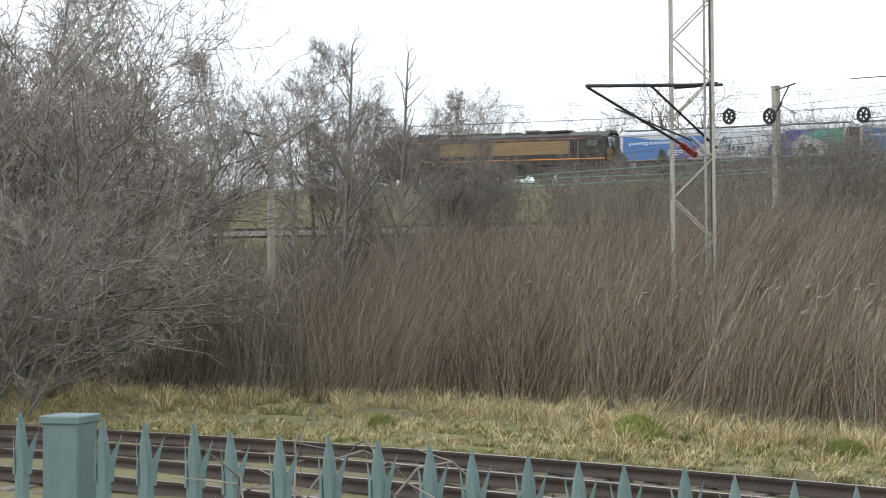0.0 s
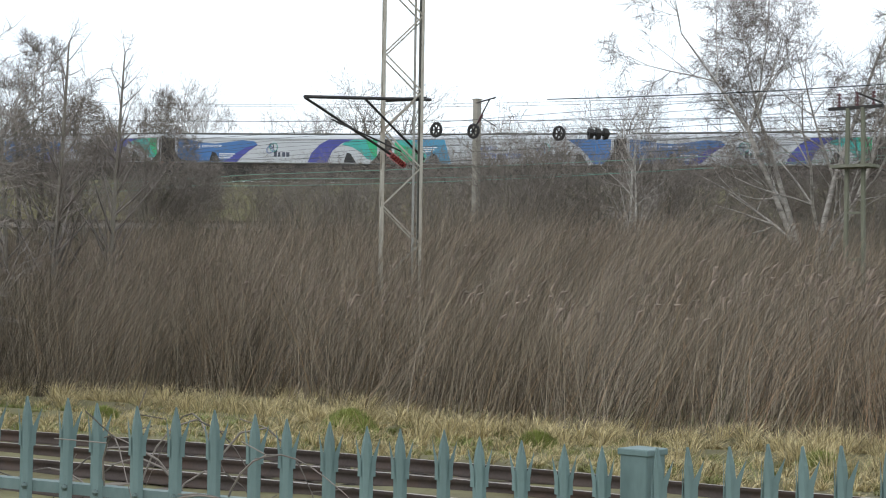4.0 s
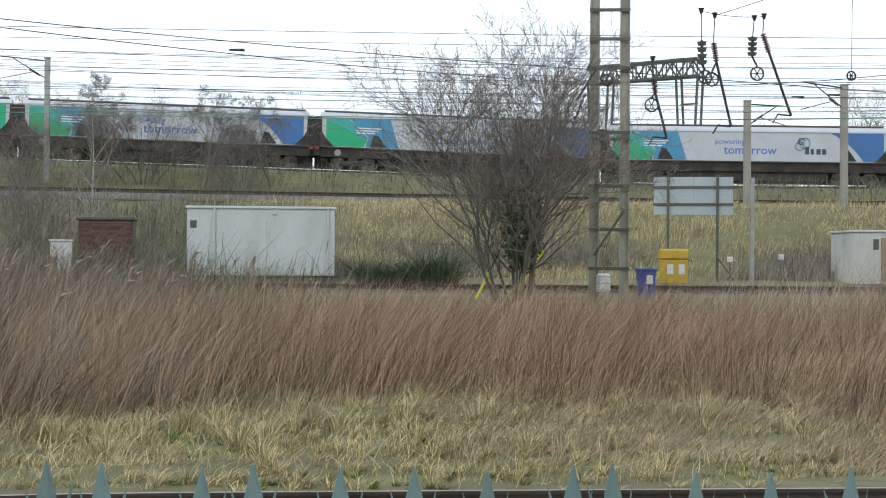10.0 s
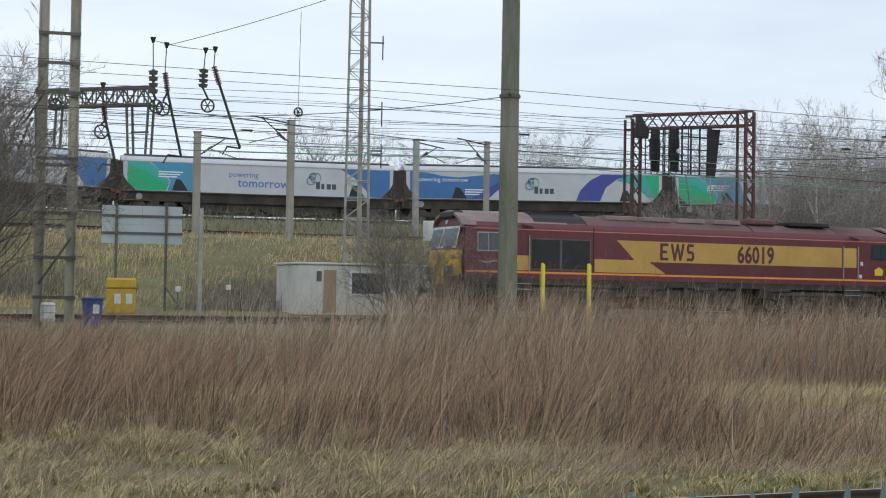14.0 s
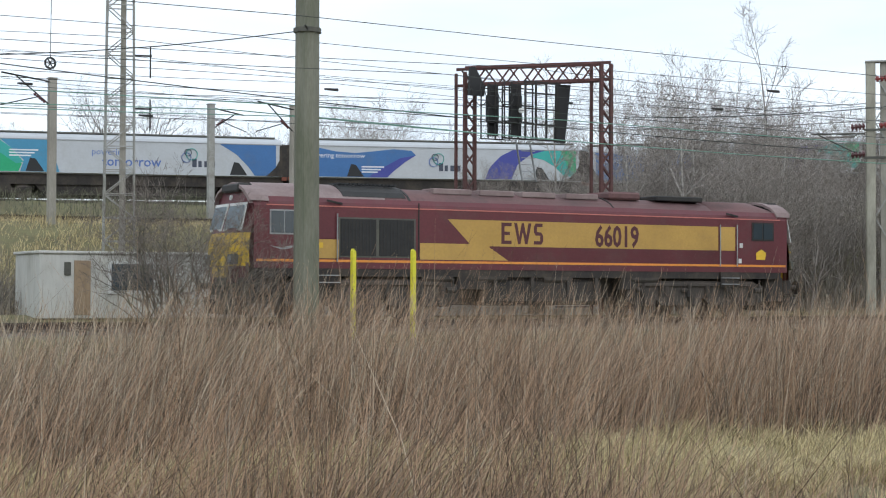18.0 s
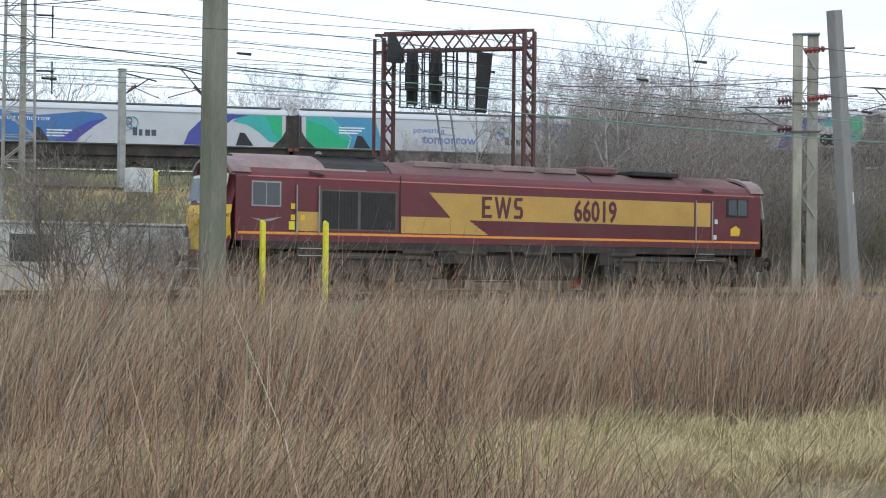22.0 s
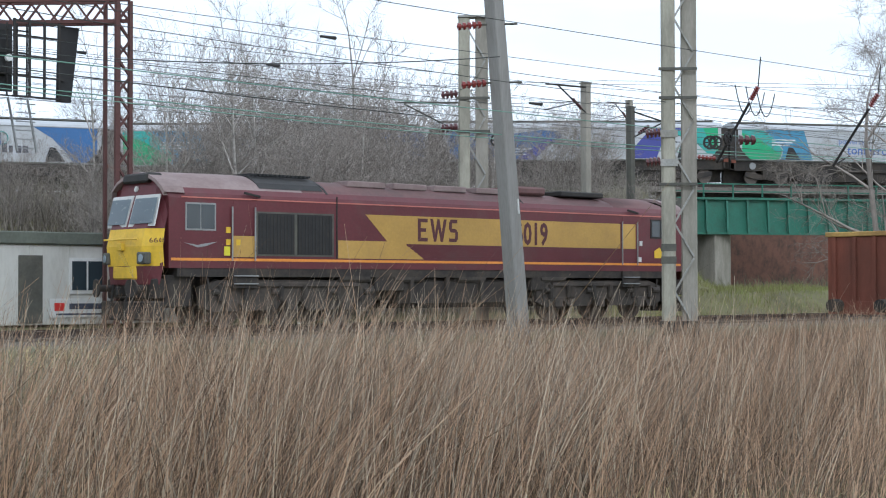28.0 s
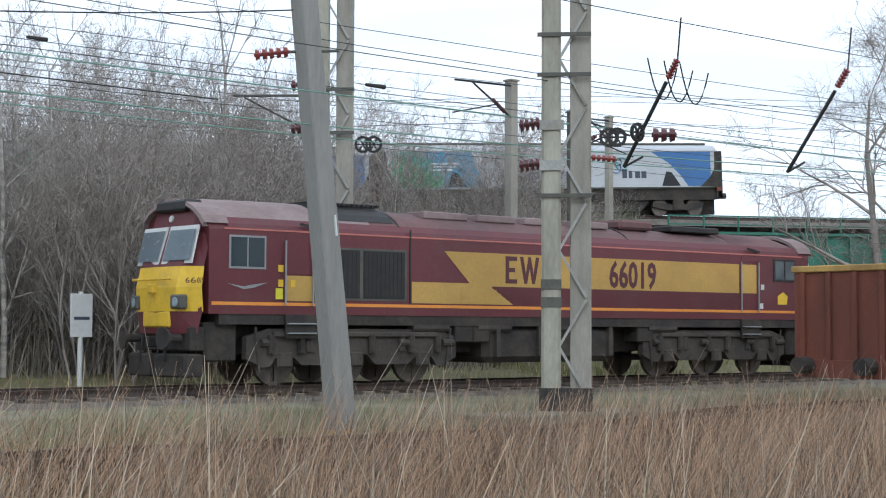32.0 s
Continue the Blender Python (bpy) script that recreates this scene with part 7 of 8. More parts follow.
# ---- trees and scrub ----
def tree_arrays(seed, h, stems, spread, depth, trunk_r, bend=0.16, up=0.35, kids=2, first=0.25, droop=0.0, base_gap=0.0, haze=1, ratio=(0.42, 0.68), nodes=5, cone=0.5):
    """Branch segments of a bare tree as arrays: starts, ends, radii and depth of branching."""
    r = np.random.RandomState(seed)
    out = []
    todo = []
    for k in range(stems):
        a = r.uniform(0, 2 * np.pi)
        tilt = spread * (0.25 + 0.75 * r.uniform()) if stems > 1 else 0.05
        d = np.array([math.cos(a) * tilt, math.sin(a) * tilt, 1.0])
        todo.append((np.array([math.cos(a) * base_gap * r.uniform(), math.sin(a) * base_gap * r.uniform(), -0.15]), d / np.linalg.norm(d), h * r.uniform(0.62, 0.8) if stems > 1 else h * 0.8, trunk_r * r.uniform(0.7, 1.0), depth))
    while todo:
        p, d, ln, rad, dep = todo.pop()
        n = nodes if dep == depth else (4 if dep > 1 else 3)
        for i in range(n):
            d = d + r.normal(0, bend, 3) + np.array([0, 0, up * 0.12 if dep else -droop])
            d = d / np.linalg.norm(d)
            q = p + d * ln / n
            r1 = rad * (1 - 0.8 * (i + 1) / n) + 0.003
            r0 = rad * (1 - 0.8 * i / n) + 0.003
            out.append((*p, *q, r0, r1, dep))
            if dep > 0 and (i + 1) / n >= (first if dep == depth else 0.2):
                for _ in range(kids if dep == depth else 2):
                    if r.uniform() < (0.78 if dep == depth else (0.68 if dep > 1 else 0.85)):
                        side = np.cross(d, r.normal(0, 1, 3)); side /= np.linalg.norm(side)
                        ang = r.uniform(0.45, 1.0)
                        nd = d * math.cos(ang) + side * math.sin(ang) * (1 + spread * 0.3)
                        nd[2] += up * 0.5
                        nd /= np.linalg.norm(nd)
                        todo.append((q, nd, ln * r.uniform(*ratio) * (1.1 - (cone if dep == depth else 0.5) * i / n), r1 * 0.62, dep - 1))
            p = q
    A = np.array(out)
    # fine twigs from the outermost shoots
    E = A[A[:, 8] == 0]
    if haze and len(E):
        E = np.repeat(E, haze, axis=0)
        p = E[:, :3] + (E[:, 3:6] - E[:, :3]) * r.uniform(0.2, 1, (len(E), 1))
        d = E[:, 3:6] - E[:, :3]
        d /= np.linalg.norm(d, axis=1, keepdims=True)
        d = d + r.normal(0, 0.55, d.shape) + np.array([0, 0, 0.15 * up - 1.5 * droop])
        d /= np.linalg.norm(d, axis=1, keepdims=True)
        q = p + d * (h * r.uniform(0.02, 0.05, (len(E), 1)))
        A = np.concatenate([A, np.concatenate([p, q, np.full((len(E), 1), 0.0045), np.full((len(E), 1), 0.003), np.full((len(E), 1), -1.0)], 1)])
    return A


def bare_tree(name, label, seed, h, stems, spread, depth, trunk_r, bark, twig, **kw):
    A = tree_arrays(seed, h, stems, spread, depth, trunk_r, **kw)
    t = root(name)
    tagged(t, label, "tree" if stems < 4 else "bush")
    for nm, sel, sides, mat in (("trunk", A[:, 8] >= depth, 7, bark), ("branchwork", (A[:, 8] < depth) & (A[:, 8] >= 2), 4, bark), ("crown", A[:, 8] < 2, 3, twig)):
        S = A[sel]
        if not len(S):
            continue
        if nm == "crown":
            thick, thin = S[S[:, 8] == 1], S[S[:, 8] < 1]
            V, Fc = tube_arrays(thick[:, :3], thick[:, 3:6], np.maximum(thick[:, 6], 0.006), np.maximum(thick[:, 7], 0.005), 3)
            # the finest twigs are flat slivers
            d = thin[:, 3:6] - thin[:, :3]
            sd = np.cross(d, np.random.RandomState(seed).normal(0, 1, d.shape))
            sd /= np.linalg.norm(sd, axis=1, keepdims=True)
            w = np.where(thin[:, 8:9] < 0, 0.004, 0.0052)
            V2 = np.stack([thin[:, :3] - sd * w, thin[:, :3] + sd * w, thin[:, 3:6] + sd * w * 0.7, thin[:, 3:6] - sd * w * 0.7], 1).reshape(-1, 3)
            V, Fc = np.concatenate([V, V2]), np.concatenate([Fc, np.arange(len(V2)).reshape(-1, 4) + len(V)])
        else:
            V, Fc = tube_arrays(S[:, :3], S[:, 3:6], np.maximum(S[:, 6], 0.009), np.maximum(S[:, 7], 0.004), sides)
        pieces(nm, V, Fc, mat, t, smooth=sides > 3)
    return t


oak = bare_tree("bare_tree", "bare spreading tree with a rounded winter crown", 4, 8.0, 3, 0.6, 4, 0.13, M["bark"], M["twig"], bend=0.11, up=0.25, ratio=(0.42, 0.6), haze=2)
oak_b = bare_tree("bare_tree", "bare wide-crowned tree leaning with the wind", 14, 7.6, 2, 0.6, 4, 0.14, M["bark"], M["twig"], bend=0.12, up=0.22, ratio=(0.42, 0.6), haze=2)
birch_t = bare_tree("birch_tree", "tall silver birch with fine hanging twigs", 9, 12.5, 4, 0.5, 4, 0.13, M["birch"], M["twig"], bend=0.09, up=0.3, droop=0.12, first=0.2, haze=2, ratio=(0.36, 0.52))
slim_birch = bare_tree("young_birch", "slender white-stemmed young birch", 19, 8.5, 1, 0.12, 3, 0.10, M["birch"], M["twig_red"], bend=0.07, up=0.35, kids=4, first=0.2, ratio=(0.26, 0.42))
alder = bare_tree("alder_tree", "upright bare alder with short side branches", 7, 9.6, 1, 0.12, 2, 0.10, M["bark"], M["twig"], bend=0.012, up=0.42, kids=3, first=0.05, ratio=(0.2, 0.34), nodes=15, cone=0.9)
hawthorn = bare_tree("hawthorn", "tangled bare hawthorn with green lichen on its stems", 23, 7.2, 12, 0.34, 3, 0.05, M["bark"], M["twig"], bend=0.13, up=0.4, base_gap=0.6, kids=3, first=0.0, haze=2)
willow = bare_tree("sallow_bush", "bare many-stemmed sallow bush", 31, 6.2, 8, 0.6, 3, 0.05, M["bark"], M["twig"], bend=0.1, up=0.35, base_gap=1.0, first=0.05, haze=1)
# The thicket's stems take the haze-lightened twig tone as well.
thicket = bare_tree("thicket_bush", "dense purple-brown winter thicket", 37, 7.0, 10, 0.4, 3, 0.045, M["twig_red"], M["twig_red"], bend=0.09, up=0.45, base_gap=1.6, first=0.1, haze=1, ratio=(0.4, 0.64))
wagon_tree = bare_tree("bare_tree", "tall bare tree with arching twigs beside the red wagon", 66, 13.5, 3, 0.55, 4, 0.2, M["twig_grey"], M["twig_grey"], bend=0.12, up=0.2, kids=2, first=0.15, ratio=(0.40, 0.58), droop=0.05, haze=1)
pale_bush = bare_tree("lichened_bush", "bare bush of pale lichened twigs", 41, 6.4, 8, 0.75, 3, 0.05, M["bark"], M["twig_grey"], bend=0.13, up=0.25, base_gap=1.0, kids=3, first=0.02, haze=2)
far_tree = bare_tree("distant_tree", "distant bare tree beyond the embankment", 52, 8.0, 4, 0.5, 3, 0.12, M["bark"], M["twig"], bend=0.12, up=0.3, kids=3)

placed = {}


def plant(proto, x, y, s=1.0, rz=0.0, dz=0.0):
    m = pose(x, y, float(ground_z(x, y)) + dz, 0, 0, rz)
    if proto.name not in placed:
        placed[proto.name] = 1
        proto.matrix_basis = m
        proto.scale = (s, s, s)
        return proto
    ob = copy_thing(proto, m)
    ob.scale = (s, s, s)
    return ob


for proto, spots in (
    (pale_bush, ((-31.5, 12.4, 1.4, 0), (-34.0, 13.0, 1.5, 80), (-29.4, 10.8, 1.25, 160), (-36.5, 14.8, 1.4, 250), (-27.0, 10.2, 0.7, 200))),
    (oak, ((-50.0, 27.5, 1.1, 0), (-52.5, 33.0, 1.15, 70), (-18.9, 46.0, 1.12, 200), (-12.0, 92.0, 0.75, 20), (-56.0, 42.0, 1.0, 130), (-78, 62, 1.1, 40))),
    (oak_b, ((-17.2, 48.6, 0.85, 0), (-46.0, 32.0, 0.9, 120), (-5.5, 92.5, 0.78, 230), (-1.5, 93.0, 0.7, 40), (-27.0, 60.0, 0.8, 60))),
    (wagon_tree, ((70.2, 49.5, 1.0, 0),)),
    (birch_t, ((-24.3, 44.0, 1.0, 0),)),
    (slim_birch, ((-34.8, 49.0, 0.95, 0), (-36.8, 54.0, 0.9, 70), (-8.2, 64.5, 0.8, 40), (48.3, 62.0, 1.05, 10), (50.6, 62.5, 1.0, 200), (53.8, 64.0, 1.1, 90), (60.5, 61.5, 1.0, 300), (47.0, 68.0, 0.95, 150), (-33.0, 47.0, 0.8, 220), (57.2, 65.5, 1.4, 35), (46.4, 58.6, 1.12, 150), (48.9, 60.8, 1.15, 140), (51.0, 58.2, 1.05, 310), (44.9, 60.2, 1.0, 20))),
    (alder, ((-40.2, 26.3, 1.15, 0), (-39.2, 27.7, 1.1, 90), (-40.6, 25.2, 0.9, 200))),
    (hawthorn, ((6.4, 46.0, 1.05, 0), (55.6, 36.2, 1.1, 110))),
    (willow, ((22.0, 50.8, 0.74, 0), (23.2, 50.4, 0.6, 70), (-41.5, 51.0, 1.25, 33), (-39.0, 53.5, 1.2, 140), (-36.8, 52.5, 1.05, 250), (-46.0, 60.0, 1.3, 40), (-49.5, 62.5, 1.35, 90), (-43.0, 62.0, 1.3, 150), (-40.0, 58.0, 1.1, 260), (-37.5, 57.0, 1.1, 310), (-31.0, 55.0, 1.0, 20), (-52, 58, 1.3, 10), (-9.0, 93.0, 0.9, 75), (-24.5, 47.5, 0.85, 170), (-13.5, 50.0, 0.75, 200), (-10.0, 62.0, 0.7, 10), (-58, 66, 1.2, 0), (-64, 64, 1.2, 200), (-70, 66, 1.0, 80), (-76, 66, 1.0, 140), (-82, 67, 0.95, 20), (-88, 66, 0.95, 250), (-66, 70, 0.9, 310), (-73, 71, 0.9, 60), (-80, 72, 0.9, 190), (-34.0, 62.0, 1.0, 130), (-28.0, 68.0, 0.9, 60), (-21.0, 52.0, 0.8, 10), (-18.5, 56.0, 0.8, 90), (-22.0, 90.0, 0.7, 10), (-15.5, 91.0, 0.75, 210), (-3.5, 92.0, 0.65, 300), (-33.0, 89.0, 0.8, 60), (-45.0, 86.0, 0.8, 100), (-56.0, 84.0, 0.9, 20), (25.5, 53.2, 0.4, 100))),
    (thicket, ((46.6, 60.5, 0.67, 40), (49.0, 59.0, 0.89, 110), (47.8, 62.5, 0.89, 260), (44.6, 61.5, 0.70, 330), (67.5, 65.0, 0.90, 15), (70.5, 66.0, 0.84, 95), (61.5, 67.5, 0.95, 190), (49.0, 64.5, 0.89, 0), (52.0, 66.5, 1.06, 50), (55.0, 63.0, 1.04, 100), (57.5, 66.0, 1.06, 150), (60.5, 64.0, 0.84, 200), (63.0, 62.0, 0.76, 250), (46.5, 66.0, 0.62, 300), (54.0, 70.0, 1.06, 20), (59.0, 69.5, 0.94, 75), (66.0, 61.0, 0.72, 130), (50.5, 61.0, 0.89, 220), (44.5, 69.0, 0.50, 330), (69.5, 62.5, 0.67, 30), (48.6, 57.6, 0.85, 75), (51.4, 58.6, 0.89, 165), (54.2, 59.6, 0.99, 285), (64.5, 67.0, 0.84, 60))),
):
    for x, y, s, rz in spots:
        plant(proto, x, y, s, rz)
# ivy round the stems of the hawthorn by the cabin
r = np.random.RandomState(77)
n = 1500
up_ = r.uniform(0.9, 3.3, n); wide = 0.55 * (1 - ((up_ - 2.2) / 1.7) ** 2) + 0.12
ja = r.uniform(0, 2 * np.pi, n); jr = wide * np.sqrt(r.uniform(0.1, 1, n))
c = np.stack([6.55 + np.cos(ja) * jr, 45.9 + np.sin(ja) * jr, float(ground_z(6.4, 46.0)) + up_], 1)
u = r.normal(0, 1, (n, 3)); u /= np.linalg.norm(u, axis=1, keepdims=True)
w = np.cross(u, r.normal(0, 1, (n, 3))); w /= np.linalg.norm(w, axis=1, keepdims=True)
V = np.stack([c - u * 0.06, c + w * 0.045, c + u * 0.07, c - w * 0.045], 1).reshape(-1, 3)
tagged(pieces("ivy", V, np.arange(4 * n).reshape(-1, 4), M["scrub_green"]), "dark green ivy climbing the stems of a hawthorn", "ivy", kind="stuff")

# trees beyond the embankment
for i, (x, s) in enumerate(((-130, 1.5), (-120, 1.3), (-111, 1.45), (-103, 1.3), (-94, 1.4), (-62, 1.15), (-52, 1.1), (-30, 1.1), (-20, 1.0), (12, 1.1), (20, 0.9), (34, 1.0), (42, 1.15), (51, 1.05), (58, 1.2), (64, 1.0), (70, 1.05), (-84, 1.2), (-73, 1.2))):
    plant((far_tree, far_tree, thicket)[i % 3], x, float(line_y(x)) + 11 + 3 * (i % 2), s, 37 * i, 0.0)

bank_w = lambda x, y: smooth01(86.5, 89, y + (105 - line_y(x))) * smooth01(103.5, 101.5, y + (105 - line_y(x)))
blades("embankment_scrub", 110000, (-130, 95, 50, 104), (0.75, 0.25), 0.55, 0.018, M["scrub_mix"], "dark winter undergrowth on the embankment side", "undergrowth", 51, 0.6, (0.1, 0.0), density=bank_w)
low_w = lambda x, y: smooth01(3, -6, x) * smooth01(38, 44, y) * np.maximum(smooth01(80, 72, y + (105 - line_y(x))), smooth01(-16, -26, x) * smooth01(92, 88, y + (105 - line_y(x)))) * (0.4 + 0.6 * clump(x, y, 0.4))
blades("bramble_thicket", 230000, (-135, 4, 38, 88), (1.15, 0.4, lambda x, y: 0.5 + 0.9 * clump(x, y, 0.35)), 0.6, 0.014, M["scrub_mix"], "tangled dark brambles below the embankment", "brambles", 52, 0.7, (0.1, 0.0), density=low_w)
wood_w = lambda x, y: smooth01(40, 46, x) * smooth01(70, 63, x) * smooth01(57.5, 60, y) * smooth01(88, 82, y + (105 - line_y(x)))
blades("wood_floor_scrub", 60000, (40, 92, 56, 80), (1.2, 0.5), 0.5, 0.016, M["scrub"], "brown undergrowth beneath the thicket", "undergrowth", 53, 0.7, (0.1, 0.0), density=wood_w)
slope_w = lambda x, y: smooth01(-6, 3, x) * smooth01(46, 38, x) * smooth01(60.5, 62, y) * smooth01(83, 80, y + (105 - line_y(x)))
blades("mound_grass", 30000, (62, 100, 55, 70), (0.3, 0.1, lambda x, y: 0.4 + 0.9 * clump(x, y, 0.7)), 0.5, 0.012, M["grass_short"], "rough green grass on the mound below the bridge", "grass", 58, 0.7, (0.2, 0.0))
blades("bank_grass", 130000, (-18, 48, 60, 84), (0.34, 0.1, lambda x, y: 0.5 + 0.8 * clump(x, y, 0.6)), 0.5, 0.013, M["grass_dry"], "tussocky straw-coloured grass on the bank", "grass", 54, 0.7, (0.2, 0.0), density=lambda x, y: slope_w(x, y) * (0.35 + 0.65 * clump(x, y, 0.25)))
blades("bank_bramble", 85000, (-18, 48, 59, 72), (0.7, 0.25), 0.6, 0.014, M["scrub"], "brown bramble patches at the foot of the bank", "brambles", 55, 0.7, (0.1, 0.0), density=lambda x, y: smooth01(-18, -8, x) * smooth01(46, 38, x) * smooth01(58.5, 60.5, y) * smooth01(71, 63, y) * smooth01(0.45, 0.75, clump(x + 3, y, 0.22) + 0.25 * smooth01(64, 60, y)))
blades("green_bramble", 3600, (2.2, 5.6, 55.6, 57.6), (0.7, 0.3, lambda x, y: 0.4 + 1.1 * clump(x, y, 1.1)), 0.9, 0.022, M["scrub_green"], "patch of evergreen bramble leaves beside the cabin", "brambles", 56, 0.8, (0.0, 0.0))
blades("yard_weeds", 26000, (-30, 80, 38, 58), (0.22, 0.1), 0.6, 0.010, M["grass_dry"], "thin weeds between the yard tracks", "weeds", 57, 0.6, (0.1, 0.0), density=lambda x, y: 0.25 + 0.75 * clump(x, y, 0.5))

# feathery plumes on the reeds
r = np.random.RandomState(61)
px, py = r.uniform(-56, 2, 6500), r.uniform(18, 41, 6500)
ok = r.uniform(0, 1, len(px)) < reed_d(px, py) * smooth01(2, -10, px) * clump(px, py, 0.45)
px, py = px[ok], py[ok]
ph = ground_z(px, py) + r.uniform(1.45, 2.0, len(px)) * (1.0 - 0.22 * smooth01(-8, 6, px))
lean_x = r.uniform(0.1, 0.6, len(px))
S0 = np.stack([px, py, ph], 1)
S1 = S0 + np.stack([lean_x * 0.2, r.normal(0, 0.03, len(px)), np.full(len(px), 0.2)], 1)
S2 = S1 + np.stack([lean_x * 0.25, r.normal(0, 0.03, len(px)), r.uniform(0.0, 0.1, len(px))], 1)
rad = r.uniform(0.015, 0.035, len(px))
V1, F1 = tube_arrays(S0, S1, rad * 0.3, rad, 5)
V2, F2 = tube_arrays(S1, S2, rad, rad * 0.15, 5)
tagged(pieces("reed_plumes", np.concatenate([V1, V2]), np.concatenate([F1, F2 + len(V1)]), M["plume"], smooth=True), "soft grey-buff seed plumes above the reeds", "reed plumes", kind="stuff")

# ballast stones on the near sidings
r = np.random.RandomState(71)
n = 9000
sx = r.uniform(-30, 2, n)
sy = near_y(sx) - r.uniform(-1.2, 5.4, n)
sz = NEAR_Z - 0.26 + r.uniform(0, 0.05, n)
ss = r.uniform(0.018, 0.05, n)
ico = np.array([(0, 0, 1), (0.9, 0, 0.1), (-0.3, 0.85, 0), (-0.5, -0.7, 0.15), (0.2, 0.1, -0.8)])
icf = np.array([(0, 1, 2), (0, 2, 3), (0, 3, 1), (4, 2, 1), (4, 3, 2), (4, 1, 3)])
ja = r.uniform(0, 2 * np.pi, n)
pts = ico[None] * r.uniform(0.6, 1.3, (n, 5, 3))
rot = np.stack([pts[..., 0] * np.cos(ja)[:, None] - pts[..., 1] * np.sin(ja)[:, None], pts[..., 0] * np.sin(ja)[:, None] + pts[..., 1] * np.cos(ja)[:, None], pts[..., 2]], -1)
V = (np.stack([sx, sy, sz], 1)[:, None] + rot * ss[:, None, None]).reshape(-1, 3)
tagged(pieces("ballast_stones", V, (icf[None] + (np.arange(n) * 5)[:, None, None]).reshape(-1, 3), M["stone"]), "loose grey ballast stones between the sleepers", "ballast", kind="stuff")

# ---- overhead wires ----
WIRES = [(45.5, 8.7, 0), (47.5, 7.9, 0), (49.5, 7.15, 1), (49.8, 6.9, 1), (51.0, 7.6, 0), (51.5, 8.9, 0), (53.5, 9.5, 0), (55.0, 7.45, 1), (57.5, 9.0, 0), (59.5, 10.1, 0), (60.0, 8.5, 0), (63.5, 9.7, 0), (64.0, 8.3, 0), (70.0, 11.1, 0), (70.5, 9.7, 0), (75.5, 10.7, 0), (76.0, 11.9, 0)]
for k, (y, z, green) in enumerate(WIRES):
    pts = []
    for i in range(6):
        xa_, xb_ = -115 + i * 46 + (k % 3) * 5, -115 + (i + 1) * 46 + (k % 3) * 5
        a = (xa_, y - 0.0337 * xa_ - (0.35 if i % 2 else -0.35), z + 0.012 * max(0.0, -xa_) * 0.5)
        b = (xb_, y - 0.0337 * xb_ - (-0.35 if i % 2 else 0.35), z + 0.012 * max(0.0, -xb_) * 0.5)
        seg = sag(a, b, 0.12 + 0.3 * (k % 2), 9)
        pts += list(seg if i == 0 else seg[1:])
    wire("overhead_wire", pts, 0.0095 if not green else 0.014, M["wire_green"] if green else M["wire"], "green weathered copper overhead wire" if green else "thin dark overhead line wire", "overhead wire", "overhead wires")
for off, h in ((-1.2, 4.9), (0.0, 6.4), (0.3, 5.0), (-4.0, 6.2)):
    xs_w = np.arange(-170, 165, 6.0)
    zz = line_z(xs_w) + h - (0.3 * np.abs(np.sin(xs_w / 55 * math.pi)) if h > 5.5 else 0)
    wire("contact_wire", np.stack([xs_w, line_y(xs_w) + off, zz], 1), 0.014, M["wire"], "thin dark wire above the main line", "overhead wire", "overhead wires")
for a, b, d in (((16.74, 62.63, 12.13), (24.5, 62.0, 15.0), 0.1), ((16.19, 62.68, 12.31), (18.72, 62.44, 12.10), 0.1), ((24.7, 48.0, 9.0), (9.6, 55.0, 8.4), 0.5), ((-8.8, 41.6, 8.35), (9.6, 48.1, 8.0), 0.1), ((9.6, 48.1, 8.0), (46.0, 49.0, 6.9), 0.3), ((-8.8, 41.6, 8.15), (9.6, 48.1, 7.55), 0.15), ((-25.0, 31.0, 7.0), (-10.6, 41.6, 8.3), 0.2), ((46.3, 47.0, 8.35), (36.0, 49.0, 7.5), 0.15)):
    wire("span_wire", sag(a, b, d, 10), 0.014, M["wire"], "thin slanting span wire between masts", "overhead wire", "span wires")
# small clamps along the wires
for i, (x, y, z) in enumerate(((20.5, 63.6, 9.0), (22.0, 63.5, 9.1), (26.0, 62.8, 8.2), (31.0, 58.6, 9.0), (40.5, 58.2, 9.1), (43.0, 50.0, 8.85), (45.8, 56.0, 9.0), (-2.0, 51.6, 8.9), (50.0, 49.2, 7.6))):
    t = root("wire_clamp", x, y, z)
    tagged(t, "small dark clamp on an overhead wire", "wire clamp", "wire clamps")
    part("clamp", rod(bmesh.new(), (-0.25, 0, 0), (0.25, 0, 0), 0.035, 0.05, 6), M["black"], t)
for x, y, z in ((33.6, 54.0, 8.4), (53.41, 44.74, 7.42)):
    t = root("jumper_loops", x, y, z)
    tagged(t, "hanging jumper cable loops between wires", "jumper cables")
    for k in range(3):
        wire("loop", sag((k * 0.5, 0, 0.6), (k * 0.5 + 0.9, 0, 0.5), 0.75, 10), 0.016, M["black"], "", parent=t)


# ---- movement ----
LX = np.arange(-330, 420, 0.5)
LY = line_y(LX)
LA = np.concatenate([[0], np.cumsum(np.hypot(np.diff(LX), np.diff(LY)))])
LA = LA - np.interp(0, LX, LA)


def on_line(u):
    x = float(np.interp(u, LA, LX))
    return Vector((x, float(line_y(x)), float(line_z(x))))


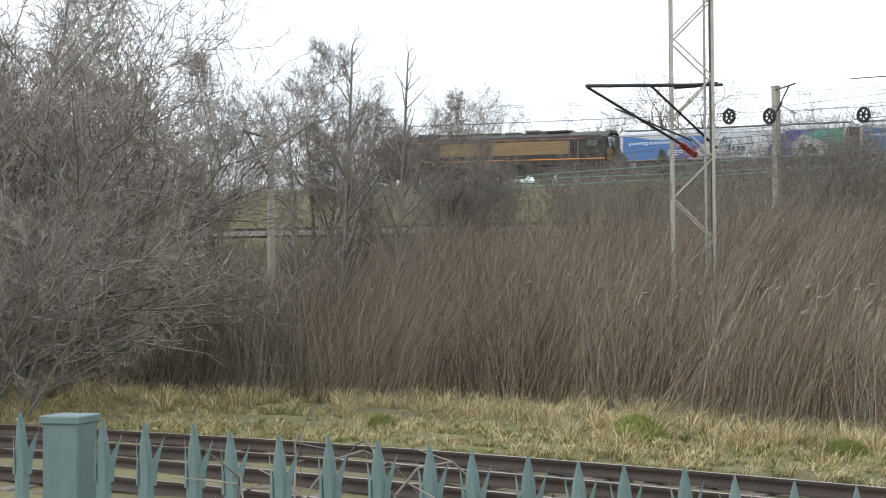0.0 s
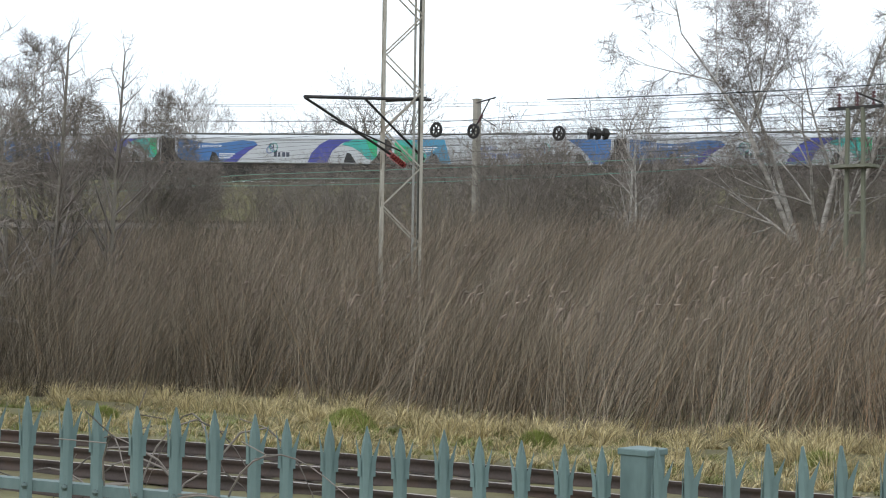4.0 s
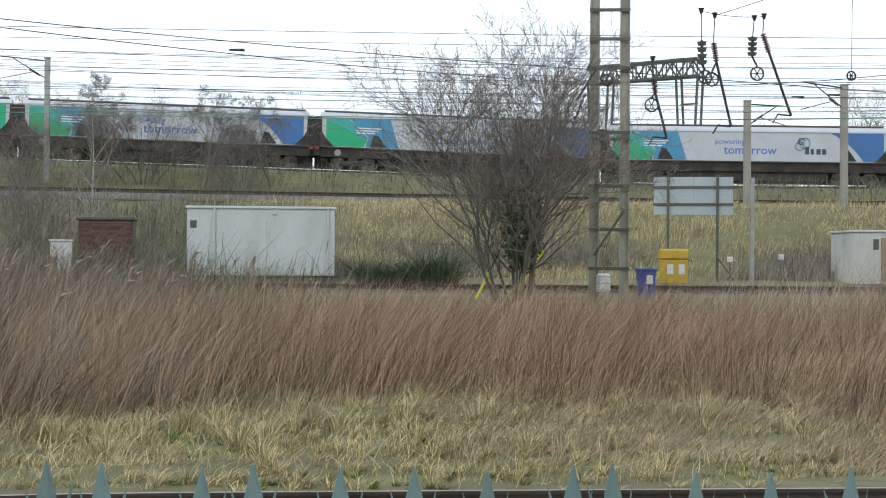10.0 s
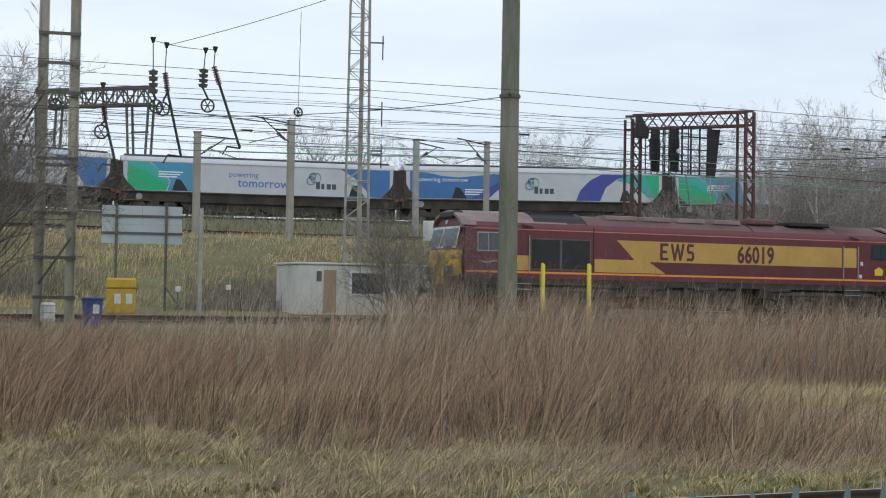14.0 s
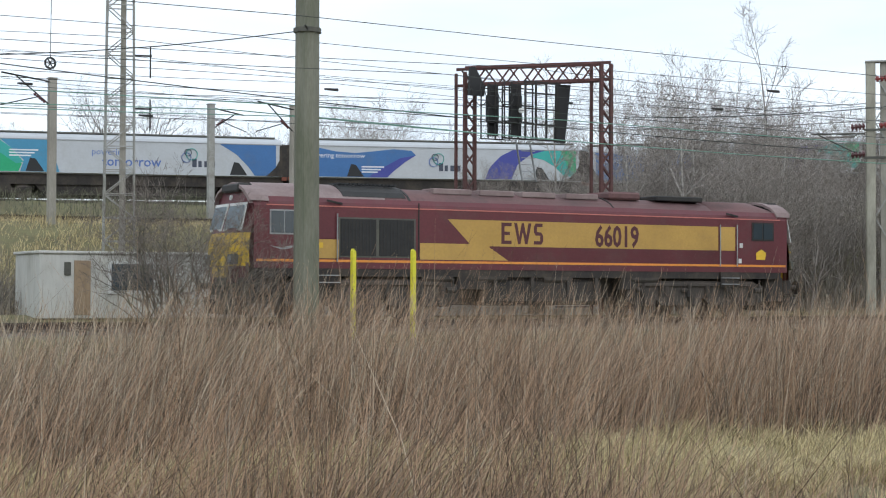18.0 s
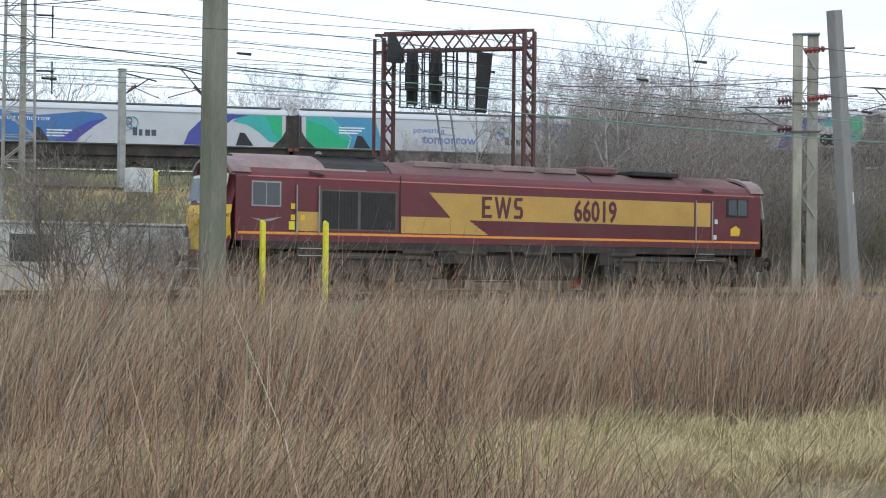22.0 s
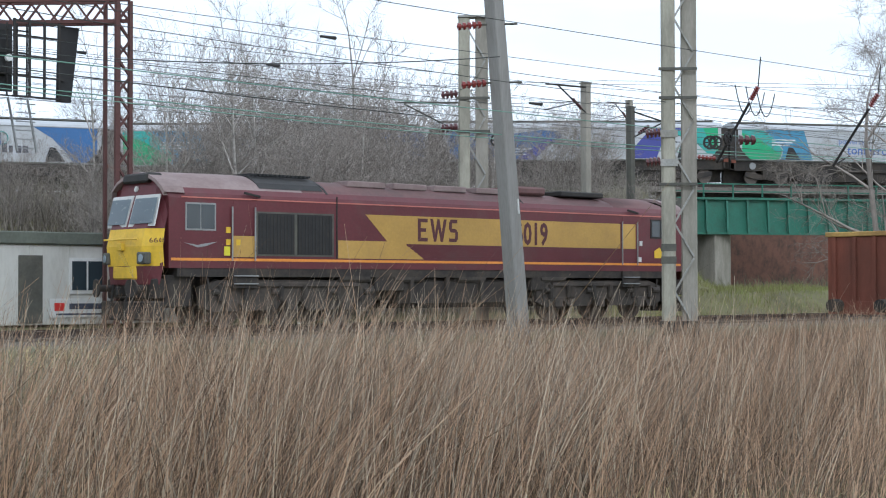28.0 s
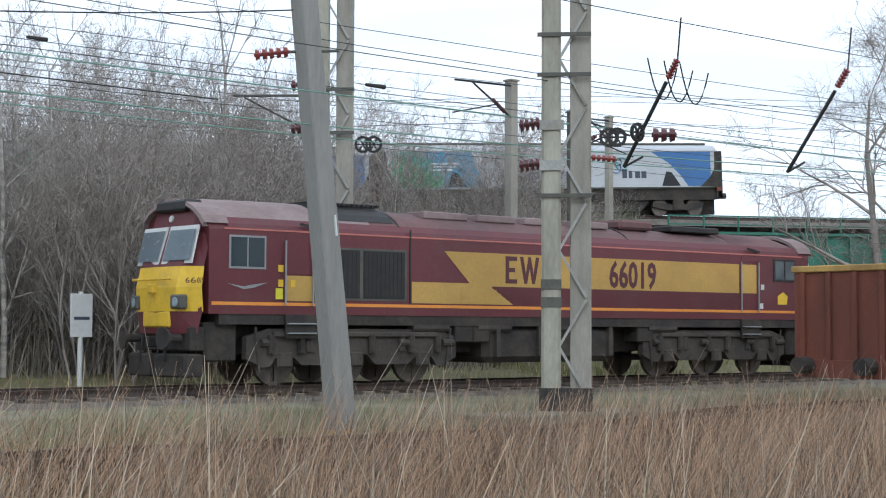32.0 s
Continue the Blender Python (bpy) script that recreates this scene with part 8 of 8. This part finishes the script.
def rolling(u, bogies, width):
    """Pose of a vehicle whose near front corner is at arc length u of the far line."""
    p, q = on_line(u + bogies[0]), on_line(u + bogies[1])
    d = (q - p).normalized()
    n = Vector((-d.y, d.x, 0))
    o = p - d * bogies[0] - n * (width / 2)
    m = Matrix((( d.x, -d.y, 0, o.x), (d.y, d.x, 0, o.y), (d.z, 0, 1, o.z), (0, 0, 0, 1)))
    return Matrix.Translation(o) @ Matrix.Rotation(math.atan2(d.y, d.x), 4, "Z") @ Matrix.Rotation(-math.asin(d.z), 4, "Y")


# seconds and the place of the hopper train's first coupling along its line
TRAIN = [(0, -111.8), (1, -120.4), (2.5, -133.2), (4.5, -147.8), (7, -165.8), (9, -181.4), (12, -206), (13, -214.6), (14.5, -227.8), (16.5, -244), (19, -264.2), (23, -297), (24.5, -312), (26.5, -340), (27, -347), (28, -354.8), (29, -364), (30, -372), (31, -385.3), (32, -393.6)]
# seconds and the place of the maroon locomotive's front along its track
SHUNT = [(0, 25.5), (16, 25.5), (18, 25.49), (18.5, 25.49), (19, 25.51), (19.5, 25.62), (20, 25.84), (20.5, 26.16), (21, 26.59), (21.5, 27.14), (22, 27.78), (22.5, 28.52), (23, 29.33), (23.5, 30.20), (24, 31.12), (24.5, 32.07), (26.5, 36.43), (27, 37.56), (27.5, 38.68), (28, 39.81), (28.5, 40.95), (29, 42.08), (29.5, 43.20), (30, 44.28), (30.5, 45.29), (31, 46.21), (31.5, 47.10), (32, 47.99)]


def standing(x):
    """Pose of the shunting locomotive with its near front corner at x, its bogies on the curved yard track."""
    p, q = Vector((x + 4.0, float(yard_y(x + 4.0, 0)), LOCO_Z)), Vector((x + 16.4, float(yard_y(x + 16.4, 0)), LOCO_Z))
    d = (q - p).normalized()
    o = p - d * 4.0 - Vector((-d.y, d.x, 0)) * 1.325
    return Matrix.Translation(o) @ Matrix.Rotation(math.atan2(d.y, d.x), 4, "Z")


def motions():
    secs = [0.8 * i for i in range(41)]
    us = np.interp(secs, [a for a, _ in TRAIN], [b for _, b in TRAIN])
    for k, w in enumerate(hoppers):
        walk(w, [(s, rolling(float(u) + PITCH * (k + 1), (2.6, 16.5), 2.7)) for s, u in zip(secs, us)])
    walk(orange_loco, [(s, rolling(float(u) + PITCH - 21.2, (4.0, 16.4), 2.65)) for s, u in zip(secs, us)])
    walk(loco, [(s, standing(x)) for s, x in SHUNT])
    fine = [0.0, 18.0] + [18.5 + 0.25 * i for i in range(55)]
    xs_ = np.interp(fine, [a for a, _ in SHUNT], [b for _, b in SHUNT])
    for w in loco_wheels:
        p = w.location.copy()
        walk(w, [(s, Matrix.Translation(p) @ Matrix.Rotation((x - 25.5) / 0.53, 4, "Y")) for s, x in zip(fine, xs_)])


motions()
